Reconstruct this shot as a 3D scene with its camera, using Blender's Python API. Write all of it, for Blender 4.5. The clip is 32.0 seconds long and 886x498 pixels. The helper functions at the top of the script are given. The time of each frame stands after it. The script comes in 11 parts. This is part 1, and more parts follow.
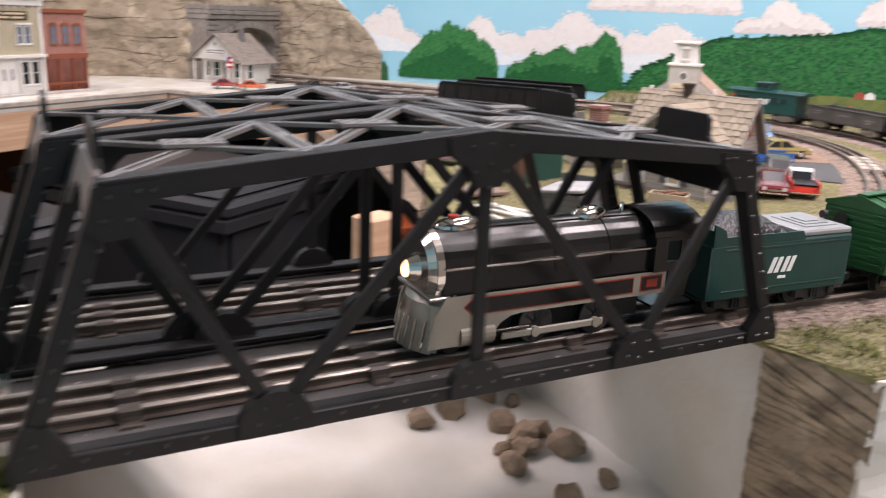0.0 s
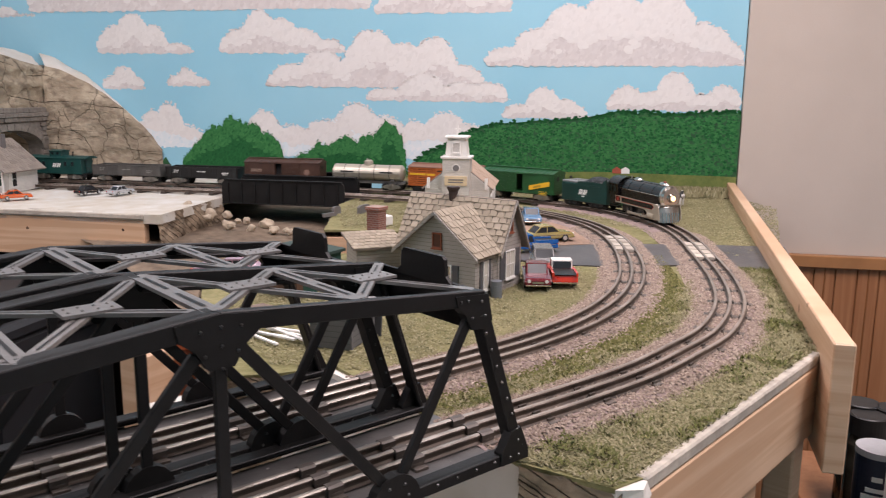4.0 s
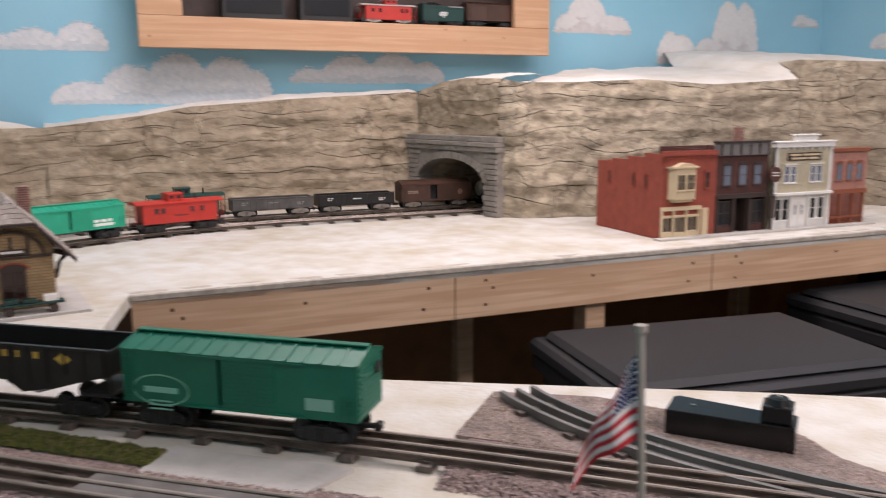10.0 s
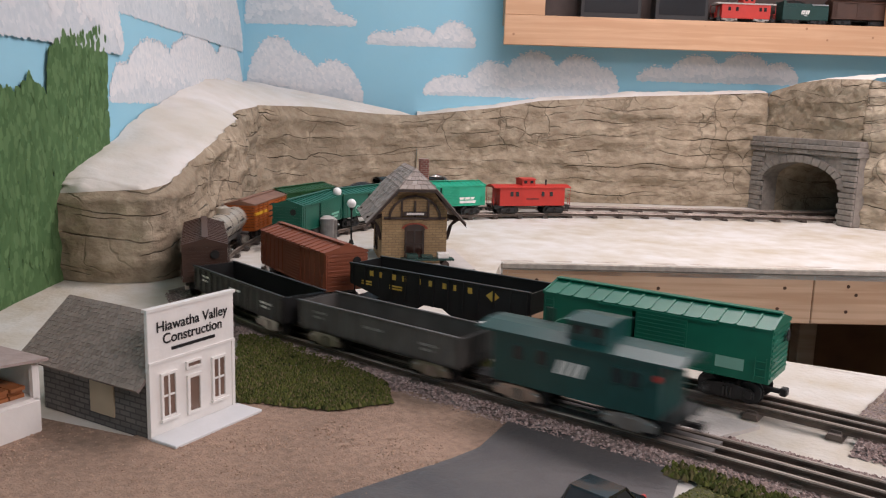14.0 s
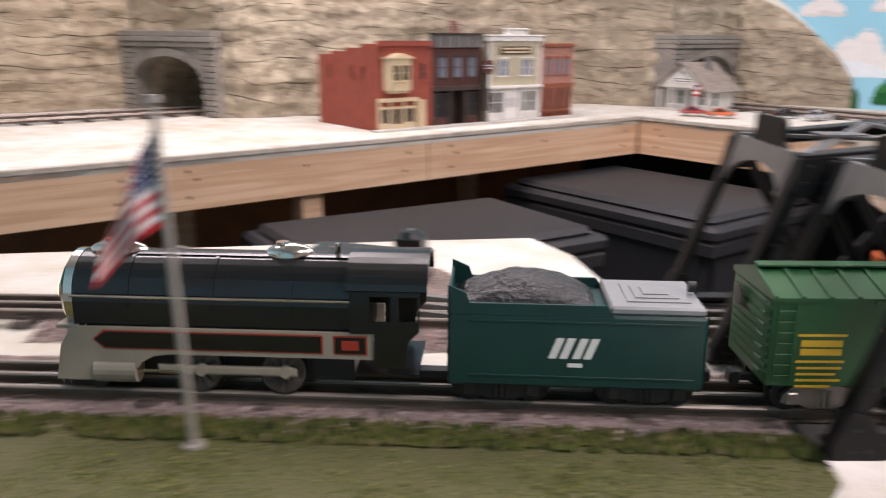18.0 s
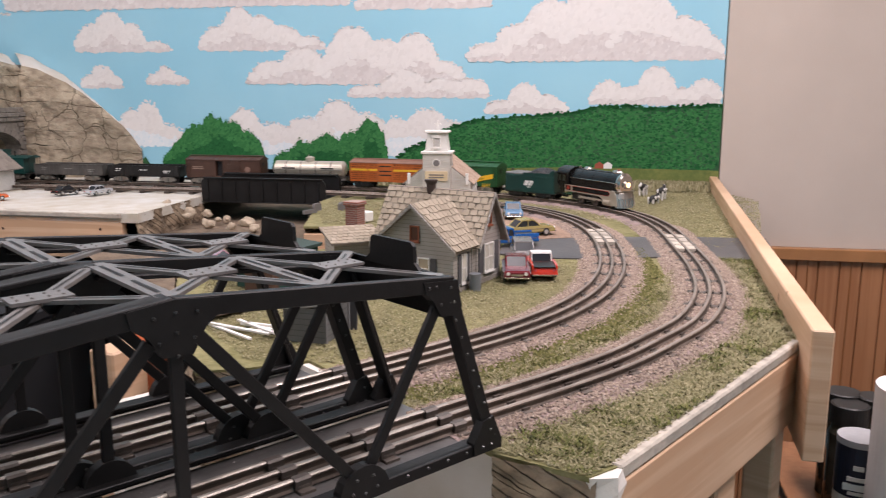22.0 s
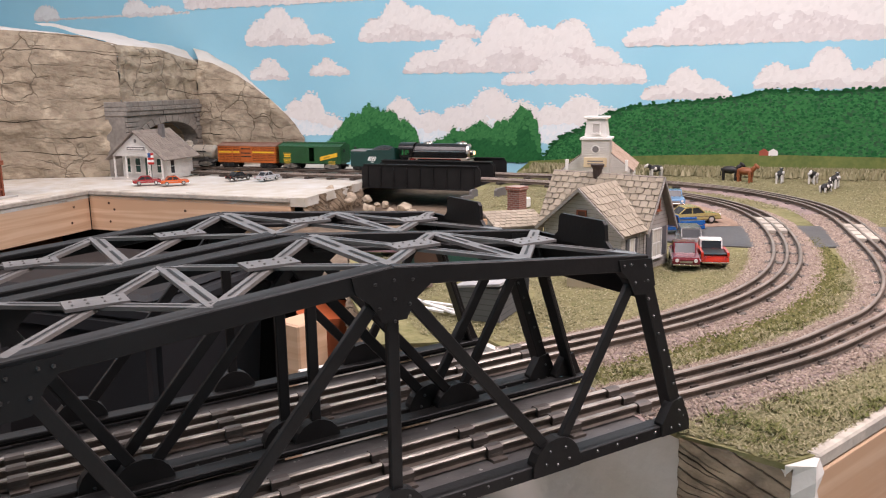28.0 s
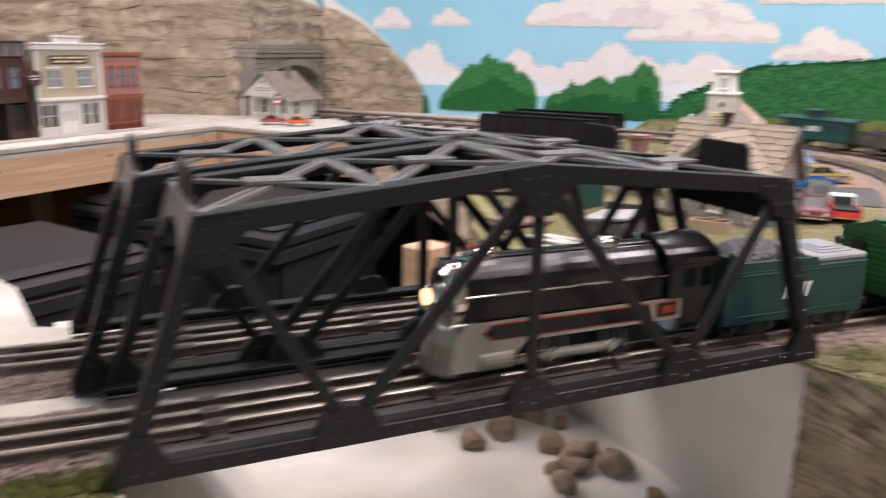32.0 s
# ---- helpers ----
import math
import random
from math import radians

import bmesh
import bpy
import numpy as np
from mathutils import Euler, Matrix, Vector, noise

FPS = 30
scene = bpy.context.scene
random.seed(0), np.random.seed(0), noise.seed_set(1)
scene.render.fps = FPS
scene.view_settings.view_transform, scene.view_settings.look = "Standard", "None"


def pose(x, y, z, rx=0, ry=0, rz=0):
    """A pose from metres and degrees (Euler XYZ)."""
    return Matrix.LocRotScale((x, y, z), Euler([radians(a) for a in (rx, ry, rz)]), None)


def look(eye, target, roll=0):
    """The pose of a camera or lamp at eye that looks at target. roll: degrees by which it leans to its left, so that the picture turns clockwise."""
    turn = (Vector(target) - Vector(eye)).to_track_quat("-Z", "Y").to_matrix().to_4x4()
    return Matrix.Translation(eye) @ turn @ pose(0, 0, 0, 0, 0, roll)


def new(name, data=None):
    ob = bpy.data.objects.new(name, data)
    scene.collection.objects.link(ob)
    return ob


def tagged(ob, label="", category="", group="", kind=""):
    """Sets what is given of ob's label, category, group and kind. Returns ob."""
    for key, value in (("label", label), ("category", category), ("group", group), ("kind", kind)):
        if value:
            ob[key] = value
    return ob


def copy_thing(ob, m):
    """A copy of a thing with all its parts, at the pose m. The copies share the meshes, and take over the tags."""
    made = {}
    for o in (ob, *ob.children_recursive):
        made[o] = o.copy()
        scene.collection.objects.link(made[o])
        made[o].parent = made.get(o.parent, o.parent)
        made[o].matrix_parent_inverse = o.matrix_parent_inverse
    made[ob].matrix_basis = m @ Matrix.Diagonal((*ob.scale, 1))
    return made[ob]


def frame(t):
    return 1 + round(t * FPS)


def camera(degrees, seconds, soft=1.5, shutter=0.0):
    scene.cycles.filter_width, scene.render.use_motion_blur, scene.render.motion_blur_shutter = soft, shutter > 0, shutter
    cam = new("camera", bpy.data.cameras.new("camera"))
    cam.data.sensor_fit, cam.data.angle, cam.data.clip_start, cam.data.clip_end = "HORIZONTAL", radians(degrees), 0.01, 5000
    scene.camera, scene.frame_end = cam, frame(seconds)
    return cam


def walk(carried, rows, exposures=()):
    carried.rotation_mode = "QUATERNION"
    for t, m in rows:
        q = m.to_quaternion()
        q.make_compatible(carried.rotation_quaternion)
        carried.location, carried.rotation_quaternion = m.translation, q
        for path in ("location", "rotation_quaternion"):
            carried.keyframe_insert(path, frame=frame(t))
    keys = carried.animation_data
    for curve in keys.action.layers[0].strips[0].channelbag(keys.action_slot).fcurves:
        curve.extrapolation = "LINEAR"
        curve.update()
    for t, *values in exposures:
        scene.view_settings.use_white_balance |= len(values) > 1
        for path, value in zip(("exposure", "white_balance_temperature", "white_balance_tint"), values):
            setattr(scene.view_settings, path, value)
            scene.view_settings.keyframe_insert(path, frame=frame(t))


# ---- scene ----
# >>> path
cam = camera(57.01, 32.0, soft=1.1, shutter=0.5)
PATH = [
    (0, look((0.0514, 0.0469, 0.2044), (0.4925, 0.9008, -0.0719), 2.45)),
    (0.5, look((0.1082, 0.0499, 0.2095), (0.6326, 0.8624, -0.0452), 1.94)),
    (1, look((0.1400, 0.0418, 0.2119), (0.7240, 0.8165, -0.0305), 2.18)),
    (1.5, look((0.1460, 0.0296, 0.2232), (0.7646, 0.7803, -0.0086), 1.79)),
    (2, look((0.1531, 0.0317, 0.2256), (0.7983, 0.7645, 0.0094), 1.49)),
    (2.5, look((0.1522, 0.0325, 0.2285), (0.8076, 0.7599, 0.0251), 1.12)),
    (4.5, look((0.0736, 0.0252, 0.2644), (0.6907, 0.7911, 0.0838), -0.14)),
    (5, look((0.0825, 0.0424, 0.2605), (0.6265, 0.8635, 0.0875), -0.04)),
    (5.5, look((0.0646, 0.0620, 0.2526), (0.5180, 0.9365, 0.0801), -0.67)),
    (6, look((0.0259, 0.0656, 0.2551), (0.4179, 0.9704, 0.0890), -0.20)),
    (6.5, look((-0.0042, 0.0710, 0.2565), (0.3186, 1.0040, 0.0973), -0.06)),
    (7, look((-0.0353, 0.0758, 0.2560), (0.2201, 1.0304, 0.1025), 0.25)),
    (7.5, look((-0.0580, 0.0737, 0.2557), (0.1327, 1.0430, 0.1007), 0.37)),
    (8, look((-0.0824, 0.0748, 0.2503), (0.0387, 1.0547, 0.0920), 0.89)),
    (8.5, look((-0.1152, 0.0761, 0.2514), (-0.0850, 1.0622, 0.0880), 1.27)),
    (9, look((-0.1595, 0.0650, 0.2582), (-0.2226, 1.0481, 0.0866), 0.72)),
    (9.5, look((-0.2190, 0.0494, 0.2641), (-0.3781, 1.0212, 0.0901), -0.02)),
    (10, look((-0.2754, 0.0180, 0.2791), (-0.5340, 0.9687, 0.1082), -0.33)),
    (10.5, look((-0.2973, -0.0074, 0.2826), (-0.6511, 0.9139, 0.1214), -0.29)),
    (11, look((-0.3334, -0.0288, 0.2808), (-0.7656, 0.8597, 0.1267), -0.07)),
    (11.5, look((-0.3450, -0.0769, 0.2808), (-0.8432, 0.7764, 0.1269), 0.46)),
    (12, look((-0.3648, -0.0977, 0.2621), (-0.9042, 0.7307, 0.1113), 0.84)),
    (12.5, look((-0.3607, -0.1067, 0.2608), (-0.9276, 0.7029, 0.1085), 1.31)),
    (13, look((-0.3547, -0.1090, 0.2595), (-0.9369, 0.6893, 0.1051), 1.49)),
    (13.5, look((-0.3481, -0.1045, 0.2555), (-0.9314, 0.6916, 0.0946), 1.64)),
    (15.5, look((-0.3067, -0.0748, 0.2401), (-0.8386, 0.7517, 0.0558), 1.23)),
    (16, look((-0.2869, -0.0649, 0.2370), (-0.7916, 0.7779, 0.0497), 0.89)),
    (16.5, look((-0.2658, -0.0519, 0.2355), (-0.7019, 0.8256, 0.0361), 0.26)),
    (17, look((-0.2382, -0.0171, 0.2249), (-0.5757, 0.8990, 0.0083), 0.02)),
    (17.5, look((-0.2152, 0.0133, 0.2017), (-0.4064, 0.9676, -0.0281), 0.36)),
    (18, look((-0.1578, 0.0499, 0.2000), (-0.1482, 1.0170, -0.0543), 0.40)),
    (18.5, look((-0.0603, 0.0748, 0.1871), (0.1676, 1.0121, -0.0765), 1.62)),
    (19, look((0.0086, 0.0478, 0.2129), (0.4256, 0.9149, -0.0594), 2.05)),
    (19.5, look((0.0732, 0.0370, 0.2116), (0.6304, 0.8283, -0.0401), 2.37)),
    (20, look((0.1062, 0.0227, 0.2276), (0.7166, 0.7809, -0.0016), 1.75)),
    (20.5, look((0.1142, 0.0181, 0.2384), (0.7589, 0.7531, 0.0284), 1.16)),
    (21, look((0.1161, 0.0168, 0.2421), (0.7783, 0.7399, 0.0457), 0.66)),
    (21.5, look((0.1103, 0.0257, 0.2432), (0.7763, 0.7466, 0.0514), 0.44)),
    (22, look((0.1013, 0.0251, 0.2482), (0.7523, 0.7603, 0.0595), 0.01)),
    (22.5, look((0.0807, 0.0292, 0.2508), (0.6868, 0.8019, 0.0623), -0.56)),
    (23, look((0.0583, 0.0396, 0.2513), (0.6162, 0.8481, 0.0642), -0.95)),
    (23.5, look((0.0420, 0.0404, 0.2527), (0.5673, 0.8706, 0.0661), -1.05)),
    (24, look((0.0318, 0.0437, 0.2489), (0.5246, 0.8933, 0.0610), -0.75)),
    (24.5, look((0.0262, 0.0492, 0.2442), (0.4951, 0.9116, 0.0532), -0.44)),
    (26.5, look((0.0489, 0.0380, 0.2461), (0.5317, 0.8920, 0.0523), -0.93)),
    (27, look((0.0508, 0.0363, 0.2460), (0.5428, 0.8847, 0.0508), -1.06)),
    (27.5, look((0.0590, 0.0346, 0.2461), (0.5610, 0.8764, 0.0479), -1.12)),
    (28, look((0.0650, 0.0358, 0.2423), (0.5788, 0.8702, 0.0430), -0.89)),
    (28.5, look((0.0706, 0.0329, 0.2396), (0.5975, 0.8587, 0.0389), -0.74)),
    (29, look((0.0799, 0.0250, 0.2401), (0.6200, 0.8414, 0.0356), -0.72)),
    (29.5, look((0.0818, 0.0266, 0.2328), (0.6410, 0.8294, 0.0256), -0.09)),
    (30, look((0.0944, 0.0201, 0.2302), (0.6711, 0.8099, 0.0217), 0.37)),
    (30.5, look((0.0963, 0.0124, 0.2275), (0.6855, 0.7923, 0.0162), 0.49)),
    (31, look((0.0954, 0.0134, 0.2216), (0.6803, 0.7952, 0.0058), 0.52)),
    (31.5, look((0.0792, 0.0137, 0.2183), (0.6254, 0.8215, -0.0034), 0.72)),
    (32, look((0.0265, 0.0209, 0.2112), (0.4283, 0.9039, -0.0312), 1.11)),
]
walk(cam, PATH, [(0, 0.3), (1.5, 0.0), (2.5, -0.05), (5, -0.13), (7, 0.18), (9, -0.03), (11, -0.12), (13, -0.12), (16, -0.02), (19, 0.32), (21, -0.08), (24, 0.06), (28, 0.1), (32, 0.2)])
# <<< path

# ---------------------------------------------------------------- light
world = bpy.data.worlds.new("world")
scene.world = world
world.use_nodes = True
bg = world.node_tree.nodes["Background"]
bg.inputs[0].default_value, bg.inputs[1].default_value = (1.0, 0.93, 0.85, 1), 0.12

TH = radians(38)
CU, SU = math.cos(TH), math.sin(TH)


def uv(u, v):
    """Room axes (along the left-hand back wall, and away from it) to x, y."""
    return u * CU - v * SU, u * SU + v * CU


def lamp(u, v, z, su, sv, power):
    li = bpy.data.lights.new("ceiling_lamp", "AREA")
    li.shape, li.size, li.size_y, li.energy, li.color = "RECTANGLE", su, sv, power, (1.0, 0.865, 0.895)
    ob = new("ceiling_lamp_light", li)
    ob.matrix_world = Matrix.Translation((*uv(u, v), z)) @ Matrix.Rotation(TH, 4, "Z")
    return ob


for lu, lv, power in ((1.5, 0.1, 18), (1.2, 1.2, 13), (0.35, 1.65, 23), (0.72, -0.7, 38)):
    lamp(lu, lv, 1.36, 1.1, 0.3, power)

# ---------------------------------------------------------------- materials
MATS = {}


def mat(name, col, rough=0.6, metal=0.0, var=0.12, scale=30, bump=0.1, bscale=200, col2=None, mscale=6.0, spec=0.5, emit=0.0, coat=0.0):
    """Procedural surface: base colour with fine grain and coarse stains, and relief."""
    if name in MATS:
        return MATS[name]
    m = bpy.data.materials.new(name)
    m.use_nodes = True
    nt = m.node_tree
    b = nt.nodes["Principled BSDF"]
    b.inputs["Roughness"].default_value, b.inputs["Metallic"].default_value = rough, metal
    b.inputs["Specular IOR Level"].default_value = spec
    b.inputs["Coat Weight"].default_value = coat
    co = nt.nodes.new("ShaderNodeTexCoord")
    n1 = nt.nodes.new("ShaderNodeTexNoise")
    n1.inputs["Scale"].default_value, n1.inputs["Detail"].default_value = scale, 5
    n2 = nt.nodes.new("ShaderNodeTexNoise")
    n2.inputs["Scale"].default_value, n2.inputs["Detail"].default_value = mscale, 3
    nt.links.new(co.outputs["Object"], n1.inputs["Vector"])
    nt.links.new(co.outputs["Object"], n2.inputs["Vector"])
    c2 = col2 or tuple(max(0, c * (1 - 2.2 * var)) for c in col)
    mix = nt.nodes.new("ShaderNodeMix")
    mix.data_type = "RGBA"
    mix.inputs["A"].default_value, mix.inputs["B"].default_value = (*c2, 1), (*col, 1)
    ramp = nt.nodes.new("ShaderNodeMapRange")
    ramp.inputs["From Min"].default_value, ramp.inputs["From Max"].default_value = 0.35, 0.62
    add = nt.nodes.new("ShaderNodeMath")
    add.operation = "ADD"
    half = nt.nodes.new("ShaderNodeMath")
    half.operation = "MULTIPLY_ADD"
    half.inputs[1].default_value, half.inputs[2].default_value = 0.5, 0.0
    nt.links.new(n1.outputs["Fac"], half.inputs[0])
    h2 = nt.nodes.new("ShaderNodeMath")
    h2.operation = "MULTIPLY"
    h2.inputs[1].default_value = 0.5
    nt.links.new(n2.outputs["Fac"], h2.inputs[0])
    nt.links.new(half.outputs[0], add.inputs[0])
    nt.links.new(h2.outputs[0], add.inputs[1])
    nt.links.new(add.outputs[0], ramp.inputs["Value"])
    nt.links.new(ramp.outputs["Result"], mix.inputs["Factor"])
    nt.links.new(mix.outputs["Result"], b.inputs["Base Color"])
    if bump:
        n3 = nt.nodes.new("ShaderNodeTexNoise")
        n3.inputs["Scale"].default_value, n3.inputs["Detail"].default_value = bscale, 4
        nt.links.new(co.outputs["Object"], n3.inputs["Vector"])
        bp = nt.nodes.new("ShaderNodeBump")
        bp.inputs["Strength"].default_value, bp.inputs["Distance"].default_value = bump, 0.002
        nt.links.new(n3.outputs["Fac"], bp.inputs["Height"])
        nt.links.new(bp.outputs["Normal"], b.inputs["Normal"])
    if emit:
        b.inputs["Emission Color"].default_value = (*col, 1)
        b.inputs["Emission Strength"].default_value = emit
    MATS[name] = m
    return m


PLASTER = mat("white_plaster", (0.68, 0.655, 0.62), 0.85, var=0.07, scale=14, bump=0.5, bscale=90, mscale=3, col2=(0.57, 0.53, 0.455))
GROUND = mat("dusty_plaster", (0.585, 0.575, 0.54), 0.9, var=0.1, scale=22, bump=0.6, bscale=160, mscale=5, col2=(0.45, 0.40, 0.31))


def island_mat(name, cols, rough=0.95):
    m = bpy.data.materials.new(name)
    m.use_nodes = True
    nt = m.node_tree
    g = nt.nodes.new("ShaderNodeNewGeometry")
    r = nt.nodes.new("ShaderNodeValToRGB")
    r.color_ramp.interpolation = "LINEAR"
    els = r.color_ramp.elements
    for k, c in enumerate(cols):
        e = els[k] if k < 2 else els.new(k / (len(cols) - 1))
        e.position, e.color = k / (len(cols) - 1), (*c, 1)
    nt.links.new(g.outputs["Random Per Island"], r.inputs["Fac"])
    b = nt.nodes["Principled BSDF"]
    b.inputs["Roughness"].default_value = rough
    b.inputs["Specular IOR Level"].default_value = 0.2
    nt.links.new(r.outputs["Color"], b.inputs["Base Color"])
    return m


def rock_mat(name, light, mid, dark, period, crack=0.03, tilt=0.0, jointed=0.45):
    """Carved plaster rock: washes of tan and grey, thin dark bedding cracks that come and go, hewn relief."""
    m = bpy.data.materials.new(name)
    m.use_nodes = True
    nt = m.node_tree
    b = nt.nodes["Principled BSDF"]
    b.inputs["Roughness"].default_value, b.inputs["Specular IOR Level"].default_value = 0.9, 0.2
    N, Lk = nt.nodes.new, nt.links.new
    co = N("ShaderNodeTexCoord")

    def tex(scale, detail=4, stretch=None):
        n = N("ShaderNodeTexNoise")
        n.inputs["Scale"].default_value, n.inputs["Detail"].default_value = scale, detail
        if stretch:
            mp = N("ShaderNodeMapping")
            mp.inputs["Scale"].default_value = stretch
            Lk(co.outputs["Object"], mp.inputs["Vector"])
            Lk(mp.outputs["Vector"], n.inputs["Vector"])
        else:
            Lk(co.outputs["Object"], n.inputs["Vector"])
        return n

    def fit_range(src, a, c, lo=0.0, hi=1.0):
        r = N("ShaderNodeMapRange")
        for key, val in (("From Min", a), ("From Max", c), ("To Min", lo), ("To Max", hi)):
            r.inputs[key].default_value = val
        Lk(src, r.inputs["Value"])
        return r.outputs["Result"]

    def blend(fac, a, c):
        x = N("ShaderNodeMix")
        x.data_type = "RGBA"
        Lk(fac, x.inputs["Factor"])
        for key, val in (("A", a), ("B", c)):
            if isinstance(val, tuple):
                x.inputs[key].default_value = (*val, 1)
            else:
                Lk(val, x.inputs[key])
        return x.outputs["Result"]

    def calc(op, a, c, d=None):
        x = N("ShaderNodeMath")
        x.operation = op
        for slot, val in ((0, a), (1, c), (2, d)):
            if val is not None:
                if isinstance(val, (int, float)):
                    x.inputs[slot].default_value = val
                else:
                    Lk(val, x.inputs[slot])
        return x.outputs[0]

    sp = N("ShaderNodeSeparateXYZ")
    Lk(co.outputs["Object"], sp.inputs[0])
    zz = calc("MULTIPLY_ADD", tex(2.4, 2).outputs["Fac"], 0.15, sp.outputs["Z"])
    zz = calc("MULTIPLY_ADD", tex(9, 3).outputs["Fac"], 0.020, zz)
    zz = calc("MULTIPLY_ADD", tex(60, 3).outputs["Fac"], 0.0055, zz)
    zz = calc("MULTIPLY_ADD", sp.outputs["X"], tilt, zz)
    near = calc("PINGPONG", calc("DIVIDE", zz, period), 0.5)
    beds = calc("MULTIPLY", fit_range(near, crack * 0.3, crack, 1.0, 0.0), fit_range(tex(7, 3, (1, 1, 3.0)).outputs["Fac"], 0.46, 0.60))
    fine = calc("PINGPONG", calc("DIVIDE", calc("MULTIPLY_ADD", tex(5, 2).outputs["Fac"], 0.07, zz), period * 0.62), 0.5)
    fine = calc("MULTIPLY", fit_range(fine, crack * 0.4, crack * 1.1, 0.75, 0.0), fit_range(tex(11, 3, (1, 1, 2.5)).outputs["Fac"], 0.53, 0.64))
    beds = calc("MAXIMUM", beds, fine)
    warp = tex(12, 3)
    sc = N("ShaderNodeVectorMath")
    sc.operation = "MULTIPLY_ADD"
    sc.inputs[1].default_value = (0.08, 0.08, 0.08)
    Lk(warp.outputs["Color"], sc.inputs[0])
    Lk(co.outputs["Object"], sc.inputs[2])
    mp = N("ShaderNodeMapping")
    mp.inputs["Scale"].default_value = (0.62 / period, 0.62 / period, 0.45 / period)
    Lk(sc.outputs["Vector"], mp.inputs["Vector"])
    vo = N("ShaderNodeTexVoronoi")
    vo.feature = "DISTANCE_TO_EDGE"
    vo.inputs["Scale"].default_value = 1.0
    Lk(mp.outputs["Vector"], vo.inputs["Vector"])
    joints = calc("MULTIPLY", fit_range(vo.outputs["Distance"], 0.008, 0.026, jointed, 0.0), fit_range(tex(6, 2).outputs["Fac"], 0.56 - 0.14 * jointed, 0.63 - 0.14 * jointed))
    mul = N("ShaderNodeMath")
    mul.operation = "MAXIMUM"
    Lk(beds, mul.inputs[0])
    Lk(joints, mul.inputs[1])
    wash = blend(fit_range(tex(13, 6).outputs["Fac"], 0.40, 0.60), mid, light)
    stain = blend(fit_range(tex(2.2, 4).outputs["Fac"], 0.42, 0.62, 0.0, 0.55), wash, tuple(0.62 * c for c in mid))
    chalk = blend(fit_range(tex(16, 6).outputs["Fac"], 0.57, 0.70, 0.0, 0.55), stain, tuple(min(0.7, 1.45 * c) for c in light))
    grain2 = blend(fit_range(tex(38, 7, (1, 1, 1.5)).outputs["Fac"], 0.34, 0.55, 0.15, 1.0), dark, chalk)
    col = blend(mul.outputs[0], grain2, tuple(c * 0.16 for c in mid))
    Lk(col, b.inputs["Base Color"])
    hgt = N("ShaderNodeMath")
    hgt.operation = "MULTIPLY_ADD"
    hgt.inputs[1].default_value = -0.8
    Lk(mul.outputs[0], hgt.inputs[0])
    Lk(tex(55, 6, (1, 1, 1.4)).outputs["Fac"], hgt.inputs[2])
    bp = N("ShaderNodeBump")
    bp.inputs["Strength"].default_value, bp.inputs["Distance"].default_value = 0.9, 0.007
    Lk(hgt.outputs[0], bp.inputs["Height"])
    Lk(bp.outputs["Normal"], b.inputs["Normal"])
    MATS[name] = m
    return m


ROCK = rock_mat("carved_rock", (0.44, 0.37, 0.27), (0.35, 0.285, 0.20), (0.26, 0.205, 0.145), 0.040, 0.030, 0.0, 0.40)
ROCKB = rock_mat("blocky_carved_rock", (0.45, 0.385, 0.285), (0.35, 0.295, 0.215), (0.24, 0.195, 0.145), 0.044, 0.034, 0.05, 0.45)
BANKR = rock_mat("hewn_brown_rock", (0.42, 0.33, 0.235), (0.29, 0.22, 0.15), (0.10, 0.075, 0.055), 0.0125, 0.075, 0.9, 0.0)
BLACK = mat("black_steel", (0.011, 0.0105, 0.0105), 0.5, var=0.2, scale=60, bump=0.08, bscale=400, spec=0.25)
# Grey base carries the deck's reflected light as well as its dust.
DECK = mat("dusty_sheen_black_steel", (0.11, 0.104, 0.10), 0.36, var=0.2, scale=50, bump=0.1, bscale=300)


